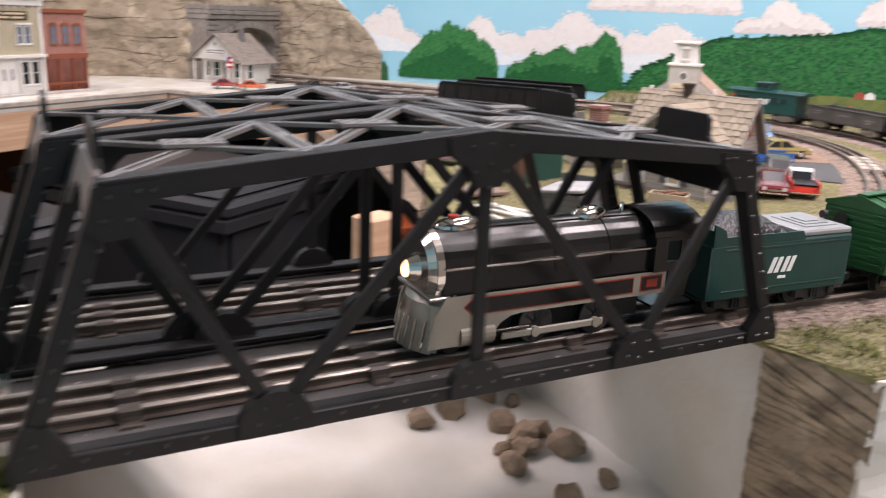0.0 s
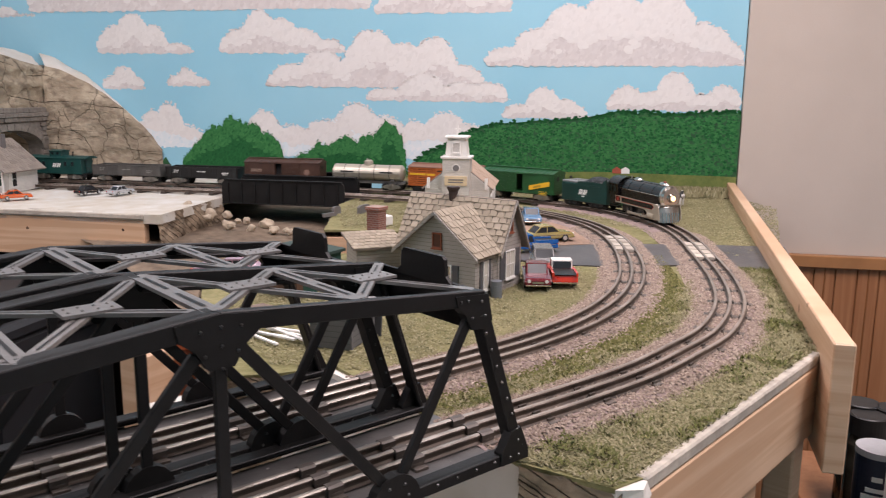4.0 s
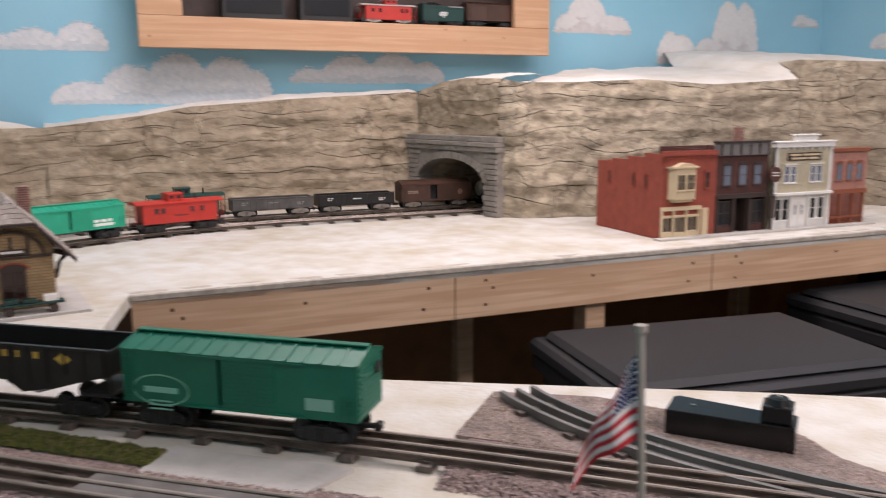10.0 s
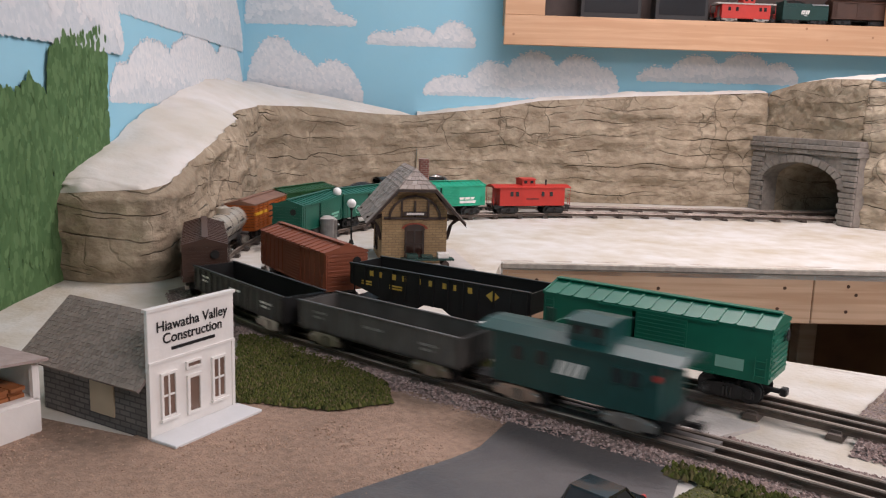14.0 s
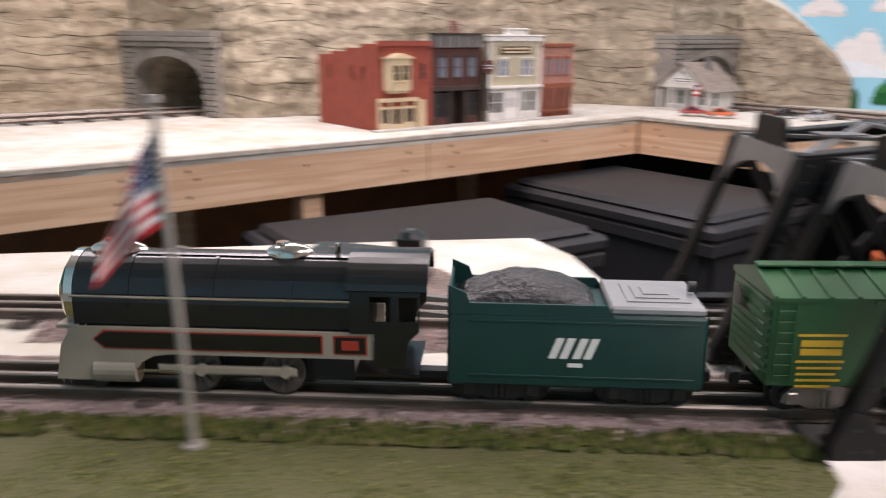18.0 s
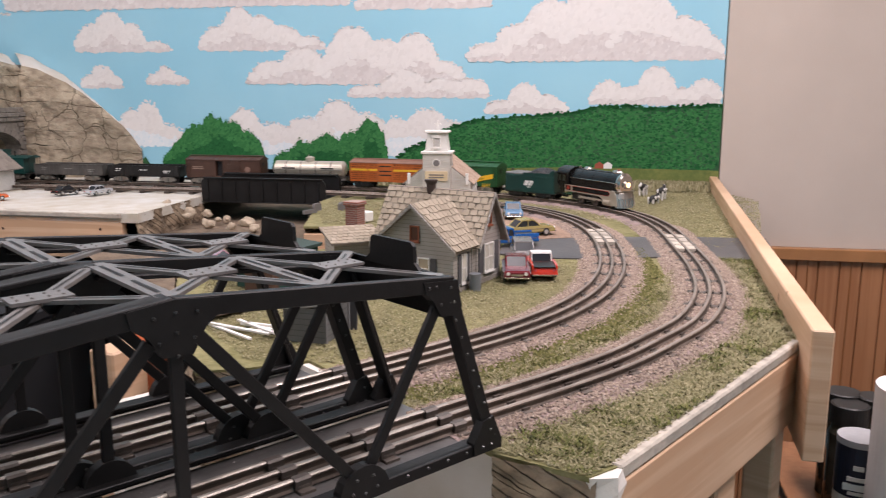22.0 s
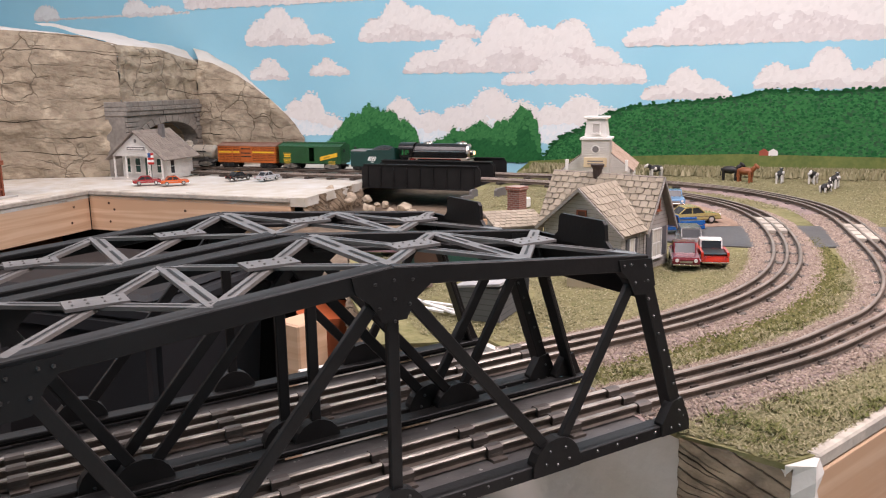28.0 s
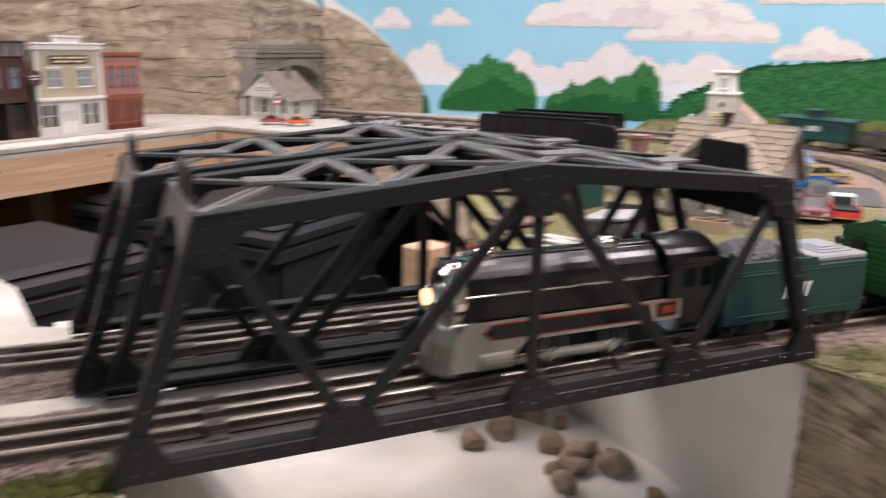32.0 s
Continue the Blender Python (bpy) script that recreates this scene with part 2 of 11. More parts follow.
def wood_mat(name, col, col2, knot, rough=0.55, stretch=(3, 3, 75), every=7.0):
    """Sawn softwood: long grain lines, broad tone changes, and scattered dark knots."""
    m = mat(name, col, rough, var=0.1, scale=12, bump=0, mscale=2.5, col2=tuple(0.88 * c for c in col))
    nt = m.node_tree
    N, Lk = nt.nodes.new, nt.links.new
    b = nt.nodes["Principled BSDF"]
    co, mp, ns, vo = N("ShaderNodeTexCoord"), N("ShaderNodeMapping"), N("ShaderNodeTexNoise"), N("ShaderNodeTexVoronoi")
    mp.inputs["Scale"].default_value = stretch
    Lk(co.outputs["Object"], mp.inputs["Vector"])
    ns.inputs["Scale"].default_value, ns.inputs["Detail"].default_value, ns.inputs["Distortion"].default_value = 1.0, 6, 0.6
    Lk(mp.outputs["Vector"], ns.inputs["Vector"])
    vo.inputs["Scale"].default_value = every
    Lk(co.outputs["Object"], vo.inputs["Vector"])
    old = b.inputs["Base Color"].links[0].from_socket
    for src, lo, hi, a, c in ((ns.outputs["Fac"], 0.42, 0.62, col2, None), (vo.outputs["Distance"], 0.035, 0.06, knot, None)):
        rg, mx = N("ShaderNodeMapRange"), N("ShaderNodeMix")
        rg.inputs["From Min"].default_value, rg.inputs["From Max"].default_value = lo, hi
        rg.inputs["To Min"].default_value = 0.15
        mx.data_type = "RGBA"
        Lk(src, rg.inputs["Value"])
        Lk(rg.outputs["Result"], mx.inputs["Factor"])
        mx.inputs["A"].default_value = (*a, 1)
        Lk(old, mx.inputs["B"])
        old = mx.outputs["Result"]
    Lk(old, b.inputs["Base Color"])
    bp = N("ShaderNodeBump")
    bp.inputs["Strength"].default_value, bp.inputs["Distance"].default_value = 0.3, 0.001
    Lk(ns.outputs["Fac"], bp.inputs["Height"])
    Lk(bp.outputs["Normal"], b.inputs["Normal"])
    return m


WOOD = wood_mat("pine_board", (0.66, 0.455, 0.30), (0.50, 0.31, 0.185), (0.22, 0.105, 0.05), every=9.0)
BEAD = wood_mat("stained_beadboard", (0.40, 0.185, 0.085), (0.31, 0.13, 0.055), (0.20, 0.08, 0.035), 0.4, (60, 60, 2.5), 4.0)
PLY = mat("plywood_edge", (0.50, 0.45, 0.38), 0.8, var=0.2, scale=80, bump=0.4)
GRASSB = mat("green_ground", (0.245, 0.22, 0.105), 0.95, var=0.25, scale=90, bump=0.8, mscale=10, col2=(0.12, 0.118, 0.04))
DIRT = mat("tan_dirt", (0.36, 0.245, 0.175), 0.95, var=0.2, scale=150, bump=0.8, bscale=600)
ROADM = mat("painted_road", (0.062, 0.059, 0.060), 0.5, var=0.25, scale=30, bump=0.35, mscale=9, col2=(0.095, 0.088, 0.084))
BALLAST = mat("pink_ballast", (0.36, 0.27, 0.245), 0.95, var=0.3, scale=260, bump=1.0, bscale=500, mscale=30, col2=(0.17, 0.13, 0.12))
# Paler base: the reflection along the bridge rails put into colour.
STEEL = mat("sheen_rail", (0.42, 0.375, 0.33), 0.40, 0.55, var=0.3, scale=50, bump=0.08, mscale=22, col2=(0.20, 0.17, 0.145))
RAILD = mat("rail_side", (0.14, 0.108, 0.086), 0.5, 0.3, var=0.3, scale=60, bump=0.1)
RAILM = mat("tarnished_rail", (0.34, 0.285, 0.24), 0.42, 0.4, var=0.3, scale=40, bump=0.05, mscale=14, col2=(0.19, 0.155, 0.128))
TIE = mat("pressed_tie", (0.13, 0.108, 0.092), 0.5, 0.3, var=0.3, scale=80)
RIVM = mat("worn_rivet", (0.06, 0.057, 0.055), 0.32, 0.3, var=0.3)
WHITEWALL = mat("cream_wall", (0.52, 0.45, 0.39), 0.8, var=0.03, scale=8, bump=0.1)
PANEL = mat("stained_panelling", (0.30, 0.125, 0.045), 0.4, var=0.15, scale=12)
TOTE = mat("grey_plastic", (0.024, 0.024, 0.026), 0.5, var=0.06, scale=10, bump=0.05, spec=0.3)
# Near-black base colour that stands in for shade.
DARK = mat("dark_shade", (0.012, 0.012, 0.014), 0.8)
FLOORM = mat("grey_carpet", (0.16, 0.15, 0.14), 0.95, bump=0.5)
CEIL = mat("white_ceiling", (0.78, 0.76, 0.72), 0.9, bump=0.3)

SKYM = mat("painted_sky", (0.26, 0.53, 0.66), 0.85, var=0.05, scale=4, bump=0.15, bscale=60, mscale=1.2, col2=(0.32, 0.58, 0.69))
TREEP = mat("tree_paint", (0.028, 0.125, 0.04), 0.8, var=0.3, scale=60, bump=0.4, bscale=200, mscale=14, col2=(0.01, 0.055, 0.02))
FIELDP = mat("field_paint", (0.16, 0.19, 0.05), 0.85, var=0.3, scale=90, bump=0.3, mscale=20, col2=(0.09, 0.13, 0.03))
WHITEP = mat("white_paint", (0.78, 0.77, 0.74), 0.5, var=0.05, scale=30, bump=0.1)
BRICKR = mat("red_brick_paint", (0.33, 0.075, 0.04), 0.75, var=0.12, scale=60, bump=0.2)
STONE = mat("grey_cut_stone", (0.27, 0.245, 0.215), 0.9, var=0.2, scale=90, bump=0.6, bscale=250, mscale=15, col2=(0.16, 0.145, 0.125))

# Base lightened for dust and for the ceiling's reflection on the bracing.
DUST_SHEEN = mat("dusty_sheen_steel", (0.165, 0.155, 0.147), 0.36, var=0.25, scale=70, bump=0.1, bscale=300, mscale=20, col2=(0.11, 0.103, 0.098), spec=0.6)
CEDAR = mat("varnished_cedar", (0.40, 0.19, 0.075), 0.4, var=0.15, scale=14, bump=0.05)
BROWNROCK = mat("brown_stone", (0.34, 0.25, 0.175), 0.9, var=0.2, scale=60, bump=0.6)
TANROCK = mat("tan_stone", (0.52, 0.43, 0.32), 0.9, var=0.2, scale=60, bump=0.6)
EARTH = mat("brown_earth", (0.22, 0.165, 0.115), 0.95, var=0.25, scale=50, bump=0.6, mscale=10)
ORANGE = mat("orange_plastic", (0.45, 0.10, 0.03), 0.45)
REDP = mat("red_paint", (0.50, 0.025, 0.02), 0.4)
BLUEP = mat("blue_paint", (0.03, 0.075, 0.20), 0.4)
BALLASTD = mat("brown_ballast", (0.31, 0.245, 0.225), 0.95, var=0.3, scale=260, bump=1.0, bscale=500, mscale=30, col2=(0.10, 0.08, 0.07))
GRASSF = mat("painted_lawn", (0.09, 0.08, 0.032), 0.9, var=0.2, scale=60, bump=0.7, bscale=300, mscale=12, col2=(0.06, 0.066, 0.018))
GREYC = mat("grey_plaster", (0.52, 0.495, 0.46), 0.9, var=0.12, scale=30, bump=0.4)
OLDWOOD = mat("weathered_wood", (0.15, 0.14, 0.13), 0.85, var=0.25, scale=50, bump=0.4)


# ---------------------------------------------------------------- mesh helpers
def part(name, bm, material, parent=None, label="", smooth=False):
    me = bpy.data.meshes.new(name)
    bm.to_mesh(me)
    bm.free()
    if smooth:
        me.polygons.foreach_set("use_smooth", [True] * len(me.polygons))
    for m in material if isinstance(material, (list, tuple)) else (material,):
        me.materials.append(m)
    ob = new(name, me)
    if parent:
        ob.parent = parent
    if label:
        tagged(ob, label)
    return ob


def add_box(bm, x0, y0, z0, x1, y1, z1, bevel=0.0, m=None, mi=0):
    vs = [bm.verts.new(c) for c in ((x0, y0, z0), (x1, y0, z0), (x1, y1, z0), (x0, y1, z0), (x0, y0, z1), (x1, y0, z1), (x1, y1, z1), (x0, y1, z1))]
    fs = [bm.faces.new([vs[i] for i in q]) for q in ((3, 2, 1, 0), (4, 5, 6, 7), (0, 1, 5, 4), (1, 2, 6, 5), (2, 3, 7, 6), (3, 0, 4, 7))]
    for f in fs:
        f.material_index = mi
    if bevel:
        es = {e for f in fs for e in f.edges}
        r = bmesh.ops.bevel(bm, geom=list(es), offset=bevel, segments=1, affect="EDGES", profile=0.5)
        for f in r["faces"]:
            f.material_index = mi
        vs = list({v for f in r["faces"] for v in f.verts} | {v for v in vs if v.is_valid})
    if m is not None:
        bmesh.ops.transform(bm, matrix=m, verts=vs)
    return vs


def box(x0, y0, z0, x1, y1, z1, bevel=0.0, m=None):
    bm = bmesh.new()
    add_box(bm, x0, y0, z0, x1, y1, z1, bevel, m)
    return bm


def add_cyl(bm, r, p0, p1, r2=None, seg=12, caps=True, mi=0):
    p0, p1 = Vector(p0), Vector(p1)
    d = p1 - p0
    m = Matrix.Translation((p0 + p1) / 2) @ d.to_track_quat("Z", "Y").to_matrix().to_4x4()
    r_ = bmesh.ops.create_cone(bm, cap_ends=caps, segments=seg, radius1=r, radius2=r if r2 is None else r2, depth=d.length, matrix=m)
    for f in {f for v in r_["verts"] for f in v.link_faces}:
        f.material_index = mi
    return r_["verts"]


def cyl(r, p0, p1, r2=None, seg=12):
    bm = bmesh.new()
    add_cyl(bm, r, p0, p1, r2, seg)
    return bm


def add_prism(bm, pts, axis, a, b, mi=0):
    """A flat outline drawn in the two other axes, run from a to b along axis (0, 1 or 2)."""
    def at(p, w):
        return {0: (w, p[0], p[1]), 1: (p[0], w, p[1]), 2: (p[0], p[1], w)}[axis]
    A, B = [bm.verts.new(at(p, a)) for p in pts], [bm.verts.new(at(p, b)) for p in pts]
    fs = [bm.faces.new(A), bm.faces.new(B[::-1])]
    n = len(pts)
    fs += [bm.faces.new((A[i], B[i], B[(i + 1) % n], A[(i + 1) % n])) for i in range(n)]
    for f in fs:
        f.material_index = mi
    bmesh.ops.recalc_face_normals(bm, faces=fs)
    return A + B


def prism(pts, axis, a, b):
    bm = bmesh.new()
    add_prism(bm, pts, axis, a, b)
    return bm


def slab(name, pts, z0, z1, material, label="", kind="structure"):
    """A level plate with the given outline."""
    bm = prism(pts, 2, z0, z1)
    bmesh.ops.triangulate(bm, faces=[f for f in bm.faces if len(f.verts) > 4])
    ob = part(name, bm, material)
    return tagged(ob, label, kind=kind)


def thing(name, m, label, category, group=""):
    ob = new(name)
    ob.empty_display_size = 0.02
    ob.matrix_world = m
    return tagged(ob, label, category, group)

# ---------------------------------------------------------------- tracks
def spline(pts, closed=False, step=0.01):
    """Even points along a smooth line through pts."""
    P = [Vector((*p, 0)) for p in pts]
    n, out = len(P), []
    for i in range(n if closed else n - 1):
        p0, p1, p2, p3 = (P[(i + k) % n] if closed else P[min(max(i + k, 0), n - 1)] for k in (-1, 0, 1, 2))
        d0, d1, d2 = ((b - a).length ** 0.5 or 1e-3 for a, b in ((p0, p1), (p1, p2), (p2, p3)))
        m1 = (p2 - p1) + d1 * ((p1 - p0) / d0 - (p2 - p0) / (d0 + d1)) if p0 != p1 else (p2 - p1)
        m2 = (p2 - p1) + d1 * ((p3 - p2) / d2 - (p3 - p1) / (d1 + d2)) if p3 != p2 else (p2 - p1)
        k = max(4, int((p2 - p1).length / 0.004))
        for j in range(k):
            s = j / k
            out.append((2 * s**3 - 3 * s**2 + 1) * p1 + (s**3 - 2 * s**2 + s) * m1 + (3 * s**2 - 2 * s**3) * p2 + (s**3 - s**2) * m2)
    out.append(out[0] if closed else P[-1])
    cum = [0.0]
    for a, b in zip(out, out[1:]):
        cum.append(cum[-1] + (b - a).length)
    total = cum[-1]
    ss = np.linspace(0, total, int(total / step) + 1)
    xy = np.array([(p.x, p.y) for p in out])
    return ss, np.stack([np.interp(ss, cum, xy[:, 0]), np.interp(ss, cum, xy[:, 1])], 1), total


OUTER = [(0.25, 0.458), (0.473, 0.456), (0.60, 0.450), (0.69, 0.450), (0.77, 0.460), (0.86, 0.477), (0.975, 0.527), (1.087, 0.603), (1.22, 0.716), (1.38, 0.868), (1.46, 0.985), (1.512, 1.16), (1.50, 1.32), (1.44, 1.52),
         uv(2.105, 0.55), uv(2.105, 0.9), uv(2.105, 1.3), uv(2.10, 1.62), (0.50, 2.72), (0.25, 2.82), (-0.1, 2.76), (-0.4, 2.55), uv(0.69, 2.262), uv(0.5, 2.262), uv(0.1, 2.255),
         (-1.50, 1.65), (-1.605, 1.45), (-1.63, 1.25), (-1.59, 1.06), (-1.50, 0.89), (-1.375, 0.72), (-1.205, 0.57), (-1.02, 0.510), (-0.87, 0.498), (-0.67, 0.491), (-0.45, 0.488), (-0.22, 0.475), (0.03, 0.459)]
INNER = [(0.25, 0.580), (0.48, 0.579), (0.60, 0.577), (0.69, 0.580), (0.785, 0.595), (0.89, 0.630), (0.998, 0.690), (1.133, 0.797), (1.265, 0.938), (1.335, 1.062), (1.362, 1.21), (1.33, 1.40),
         uv(1.985, 0.55), uv(1.985, 0.9), uv(1.985, 1.3), uv(1.98, 1.62), (0.42, 2.63), (0.2, 2.70), (-0.1, 2.63), (-0.35, 2.46), uv(0.69, 2.14), uv(0.5, 2.14), uv(0.12, 2.13),
         (-1.39, 1.53), (-1.475, 1.34), (-1.475, 1.14), (-1.42, 0.96), (-1.33, 0.82), (-1.22, 0.715), (-1.09, 0.645), (-0.95, 0.615), (-0.8, 0.615), (-0.6, 0.616), (-0.45, 0.613), (-0.2, 0.599), (0.03, 0.583)]
OS, OXY, OLEN = spline(OUTER, True)
IS, IXY, ILEN = spline(INNER, True)


def along(ss, xy, total, s):
    s = s % total
    return float(np.interp(s, ss, xy[:, 0])), float(np.interp(s, ss, xy[:, 1]))


RAIL_TOP = 0.0115


def tie_mesh():
    bm = bmesh.new()
    add_prism(bm, [(-0.0068, 0.0), (-0.0052, 0.0050), (0.0052, 0.0050), (0.0068, 0.0)], 1, -0.0265, 0.0265)
    for y in (-0.0168, 0.0, 0.0168):
        for d in (-0.0046, 0.0030):
            add_box(bm, -0.0040, y + d, 0.0049, 0.0040, y + d + 0.0016, 0.0070)
    me = bpy.data.meshes.new("tie")
    bm.to_mesh(me)
    bm.free()
    me.materials.append(TIE)
    return me


def clip_mesh():
    """A folded tie tab that grips one rail."""
    bm = bmesh.new()
    add_prism(bm, [(-0.0042, 0.0046), (-0.0042, RAIL_TOP - 0.0012), (-0.0024, RAIL_TOP + 0.0002), (0.0024, RAIL_TOP + 0.0002), (0.0042, RAIL_TOP - 0.0012), (0.0042, 0.0046)], 0, -0.0058, 0.0058)
    me = bpy.data.meshes.new("rail_clip")
    bm.to_mesh(me)
    bm.free()
    me.materials.append(TIE)
    return me


def track(name, ss, xy, total, label):
    """Three-rail tubular track: three rolled rails on pressed-steel sleepers."""
    ob = thing(name, Matrix(), label, "railway track")
    d = np.gradient(xy, axis=0)
    d /= np.linalg.norm(d, axis=1)[:, None]
    nrm = np.stack([-d[:, 1], d[:, 0]], 1)
    prof = ((-0.0034, 0.0048), (-0.0010, 0.0058), (-0.0010, 0.0086), (-0.0021, 0.0094), (-0.0020, 0.0106), (-0.0012, RAIL_TOP), (0.0012, RAIL_TOP), (0.0020, 0.0106), (0.0021, 0.0094), (0.0010, 0.0086), (0.0010, 0.0058), (0.0034, 0.0048))
    for off in (-0.0168, 0, 0.0168):
        q = xy + nrm * off
        verts, faces, m = [], [], len(prof)
        for p, n in zip(q, nrm):
            verts += [(p[0] + n[0] * a, p[1] + n[1] * a, z) for a, z in prof]
        for k in range(len(xy) - 1):
            faces += [(k * m + j, k * m + j + 1, (k + 1) * m + j + 1, (k + 1) * m + j) for j in range(m - 1)]
        me = bpy.data.meshes.new("rail")
        me.from_pydata(verts, [], faces)
        me.materials.append(RAILD)
        me.materials.append(RAILM)
        me.materials.append(STEEL)
        # Rail heads on the bridges get the paler colour that paints their reflection.
        on_bridge = (q[:, 0] > 0.025) & (q[:, 0] < 0.50) & (q[:, 1] < 0.62)
        me.polygons.foreach_set("material_index", [(2 if on_bridge[k // (m - 1)] else 1) if k % (m - 1) in (4, 5, 6) else 0 for k in range(len(faces))])
        new("rail", me).parent = ob
    me, clip = tie_mesh(), clip_mesh()
    count = int(total / 0.066)
    for k in range(count):
        s = (k + 0.5) * total / count
        a, b = along(ss, xy, total, s - 0.01), along(ss, xy, total, s + 0.01)
        t = new("tie", me)
        t.parent = ob
        t.matrix_world = pose((a[0] + b[0]) / 2, (a[1] + b[1]) / 2, 0.0003, 0, 0, math.degrees(math.atan2(b[1] - a[1], b[0] - a[0])))
        if 0.02 < a[0] < 0.50 and a[1] < 0.62:
            for off in (-0.0168, 0, 0.0168):
                c = new("rail_clip", clip)
                c.parent = t
                c.matrix_local = Matrix.Translation((0, off, 0))
    return ob


track("outer_track", OS, OXY, OLEN, "outer loop of tarnished three-rail toy track on steel ties")
track("inner_track", IS, IXY, ILEN, "inner loop of tarnished three-rail toy track on steel ties")


# ---------------------------------------------------------------- table tops and the gap between them
def ground_sheet(name, pts, material, label, z=0.0, rough=0.0025, cell=0.02, thick=0.02):
    """A table top: the outline filled on a fine grid with a gentle uneven surface."""
    bm = bmesh.new()
    vs = [bm.verts.new((x, y, z)) for x, y in pts]
    bm.faces.new(vs)
    x0, x1, y0, y1 = min(p[0] for p in pts), max(p[0] for p in pts), min(p[1] for p in pts), max(p[1] for p in pts)
    for k in range(1, int((x1 - x0) / cell)):
        bmesh.ops.bisect_plane(bm, geom=bm.verts[:] + bm.edges[:] + bm.faces[:], plane_co=(x0 + k * cell, 0, 0), plane_no=(1, 0, 0))
    for k in range(1, int((y1 - y0) / cell)):
        bmesh.ops.bisect_plane(bm, geom=bm.verts[:] + bm.edges[:] + bm.faces[:], plane_co=(0, y0 + k * cell, 0), plane_no=(0, 1, 0))
    bmesh.ops.recalc_face_normals(bm, faces=bm.faces)
    if bm.faces[0].normal.z < 0:
        bmesh.ops.reverse_faces(bm, faces=bm.faces)
    inner = [v for v in bm.verts if not v.is_boundary]
    for v in inner:
        v.co.z += rough * (noise.noise(v.co * 18) * 0.6 + noise.noise(v.co * 60) * 0.4 - 0.3)
    r = bmesh.ops.extrude_edge_only(bm, edges=[e for e in bm.edges if e.is_boundary])
    for v in [g for g in r["geom"] if isinstance(g, bmesh.types.BMVert)]:
        v.co.z = z - thick
    return tagged(part(name, bm, material, smooth=False), label, kind="structure")


EDGE_V = 1.487
TABLE_LEFT = [(-1.057, 1.064), uv(1.629, EDGE_V), (0.715, 1.731), (0.738, 1.702), (0.975, 1.895), uv(2.34, 0.90), uv(2.34, 2.55), uv(-0.86, 2.55), uv(-0.86, -0.1), (-0.80, 0.02), (-0.02, 0.30), (0.034, 0.385), (0.034, 0.655), (-0.012, 0.675), (-0.03, 0.79), (-0.06, 0.856), (-0.173, 0.843), (-0.587, 0.782), (-0.83, 0.712), (-0.90, 0.755)]
ground_sheet("table_top_left", TABLE_LEFT, GROUND, "dusty white plaster scenery on a plywood table top", cell=0.05)
TABLE_RIGHT = [(0.482, 0.400), (0.503, 0.334), (0.53, 0.331), (0.718, 0.357), (0.971, 0.393), (1.113, 0.488), uv(2.34, -0.37), uv(2.34, 0.57), (1.137, 1.62), (1.0, 1.45), (0.91, 1.335), (1.04, 1.205), (0.95, 1.10), (0.80, 1.12), (0.56, 1.10), (0.455, 0.876), (0.40, 0.70), (0.443, 0.677), (0.495, 0.66)]
ground_sheet("table_top_right", TABLE_RIGHT, GRASSB, "olive scenic turf on a plywood table top", cell=0.03, thick=0.004)


def wall(name, u0, v0, u1, v1, z0, z1, material, label):
    a, b = Vector(uv(u0, v0)), Vector(uv(u1, v1))
    t = (b - a).normalized()
    n = Vector((-t.y, t.x)) * 0.05
    return slab(name, [a, b, b + n, a + n], z0, z1, material, label)


wall_r = wall("wall_back_right", 2.34, 2.60, 2.34, -0.365, -0.95, 1.4, SKYM, "wall painted as a blue sky with clouds")
wall_l = wall("wall_back_left", -0.91, 2.55, 2.39, 2.55, -0.95, 1.4, SKYM, "wall painted as a blue sky with clouds")
wall_e = wall("wall_left", -0.825, -2.2, -0.825, 2.60, -0.95, 1.4, SKYM, "end wall painted with sky, clouds and tall trees")
wall("wall_cream", 2.325, -0.367, 2.325, -2.25, -0.149, 1.4, WHITEWALL, "cream-painted room wall")
wall("wall_behind", 2.40, -2.2, -0.91, -2.2, -0.95, 1.4, WHITEWALL, "plain cream room wall")
slab("floor", [uv(-0.95, -2.25), uv(2.45, -2.25), uv(2.45, 2.65), uv(-0.95, 2.65)], -1.0, -0.95, FLOORM, "dark grey carpet floor")
slab("ceiling", [uv(-0.95, -2.25), uv(2.45, -2.25), uv(2.45, 2.65), uv(-0.95, 2.65)], 1.4, 1.45, CEIL, "white ceiling")


# ---------------------------------------------------------------- paint on the walls
def wall_frame(which):
    if which == "R":
        return Matrix((( -SU, 0, CU, 0), (CU, 0, SU, 0), (0, 1, 0, 0), (0, 0, 0, 1))), 2.34
    if which == "L":
        return Matrix(((CU, 0, -SU, 0), (SU, 0, CU, 0), (0, 1, 0, 0), (0, 0, 0, 1))), 2.55
    return Matrix(((-SU, 0, CU, 0), (CU, 0, SU, 0), (0, 1, 0, 0), (0, 0, 0, 1))), -0.825


def painted(name, which, outline, lift, material, label=""):
    """A patch of paint on a wall: outline in metres along the wall and up."""
    m, d = wall_frame(which)
    sign = 1 if which == "E" else -1
    bm = bmesh.new()
    bm.faces.new([bm.verts.new(m @ Vector((a, z, d + sign * lift))) for a, z in outline])
    bmesh.ops.triangulate(bm, faces=bm.faces[:])
    ob = part(name, bm, material, {"R": wall_r, "L": wall_l, "E": wall_e}[which], label)
    return ob


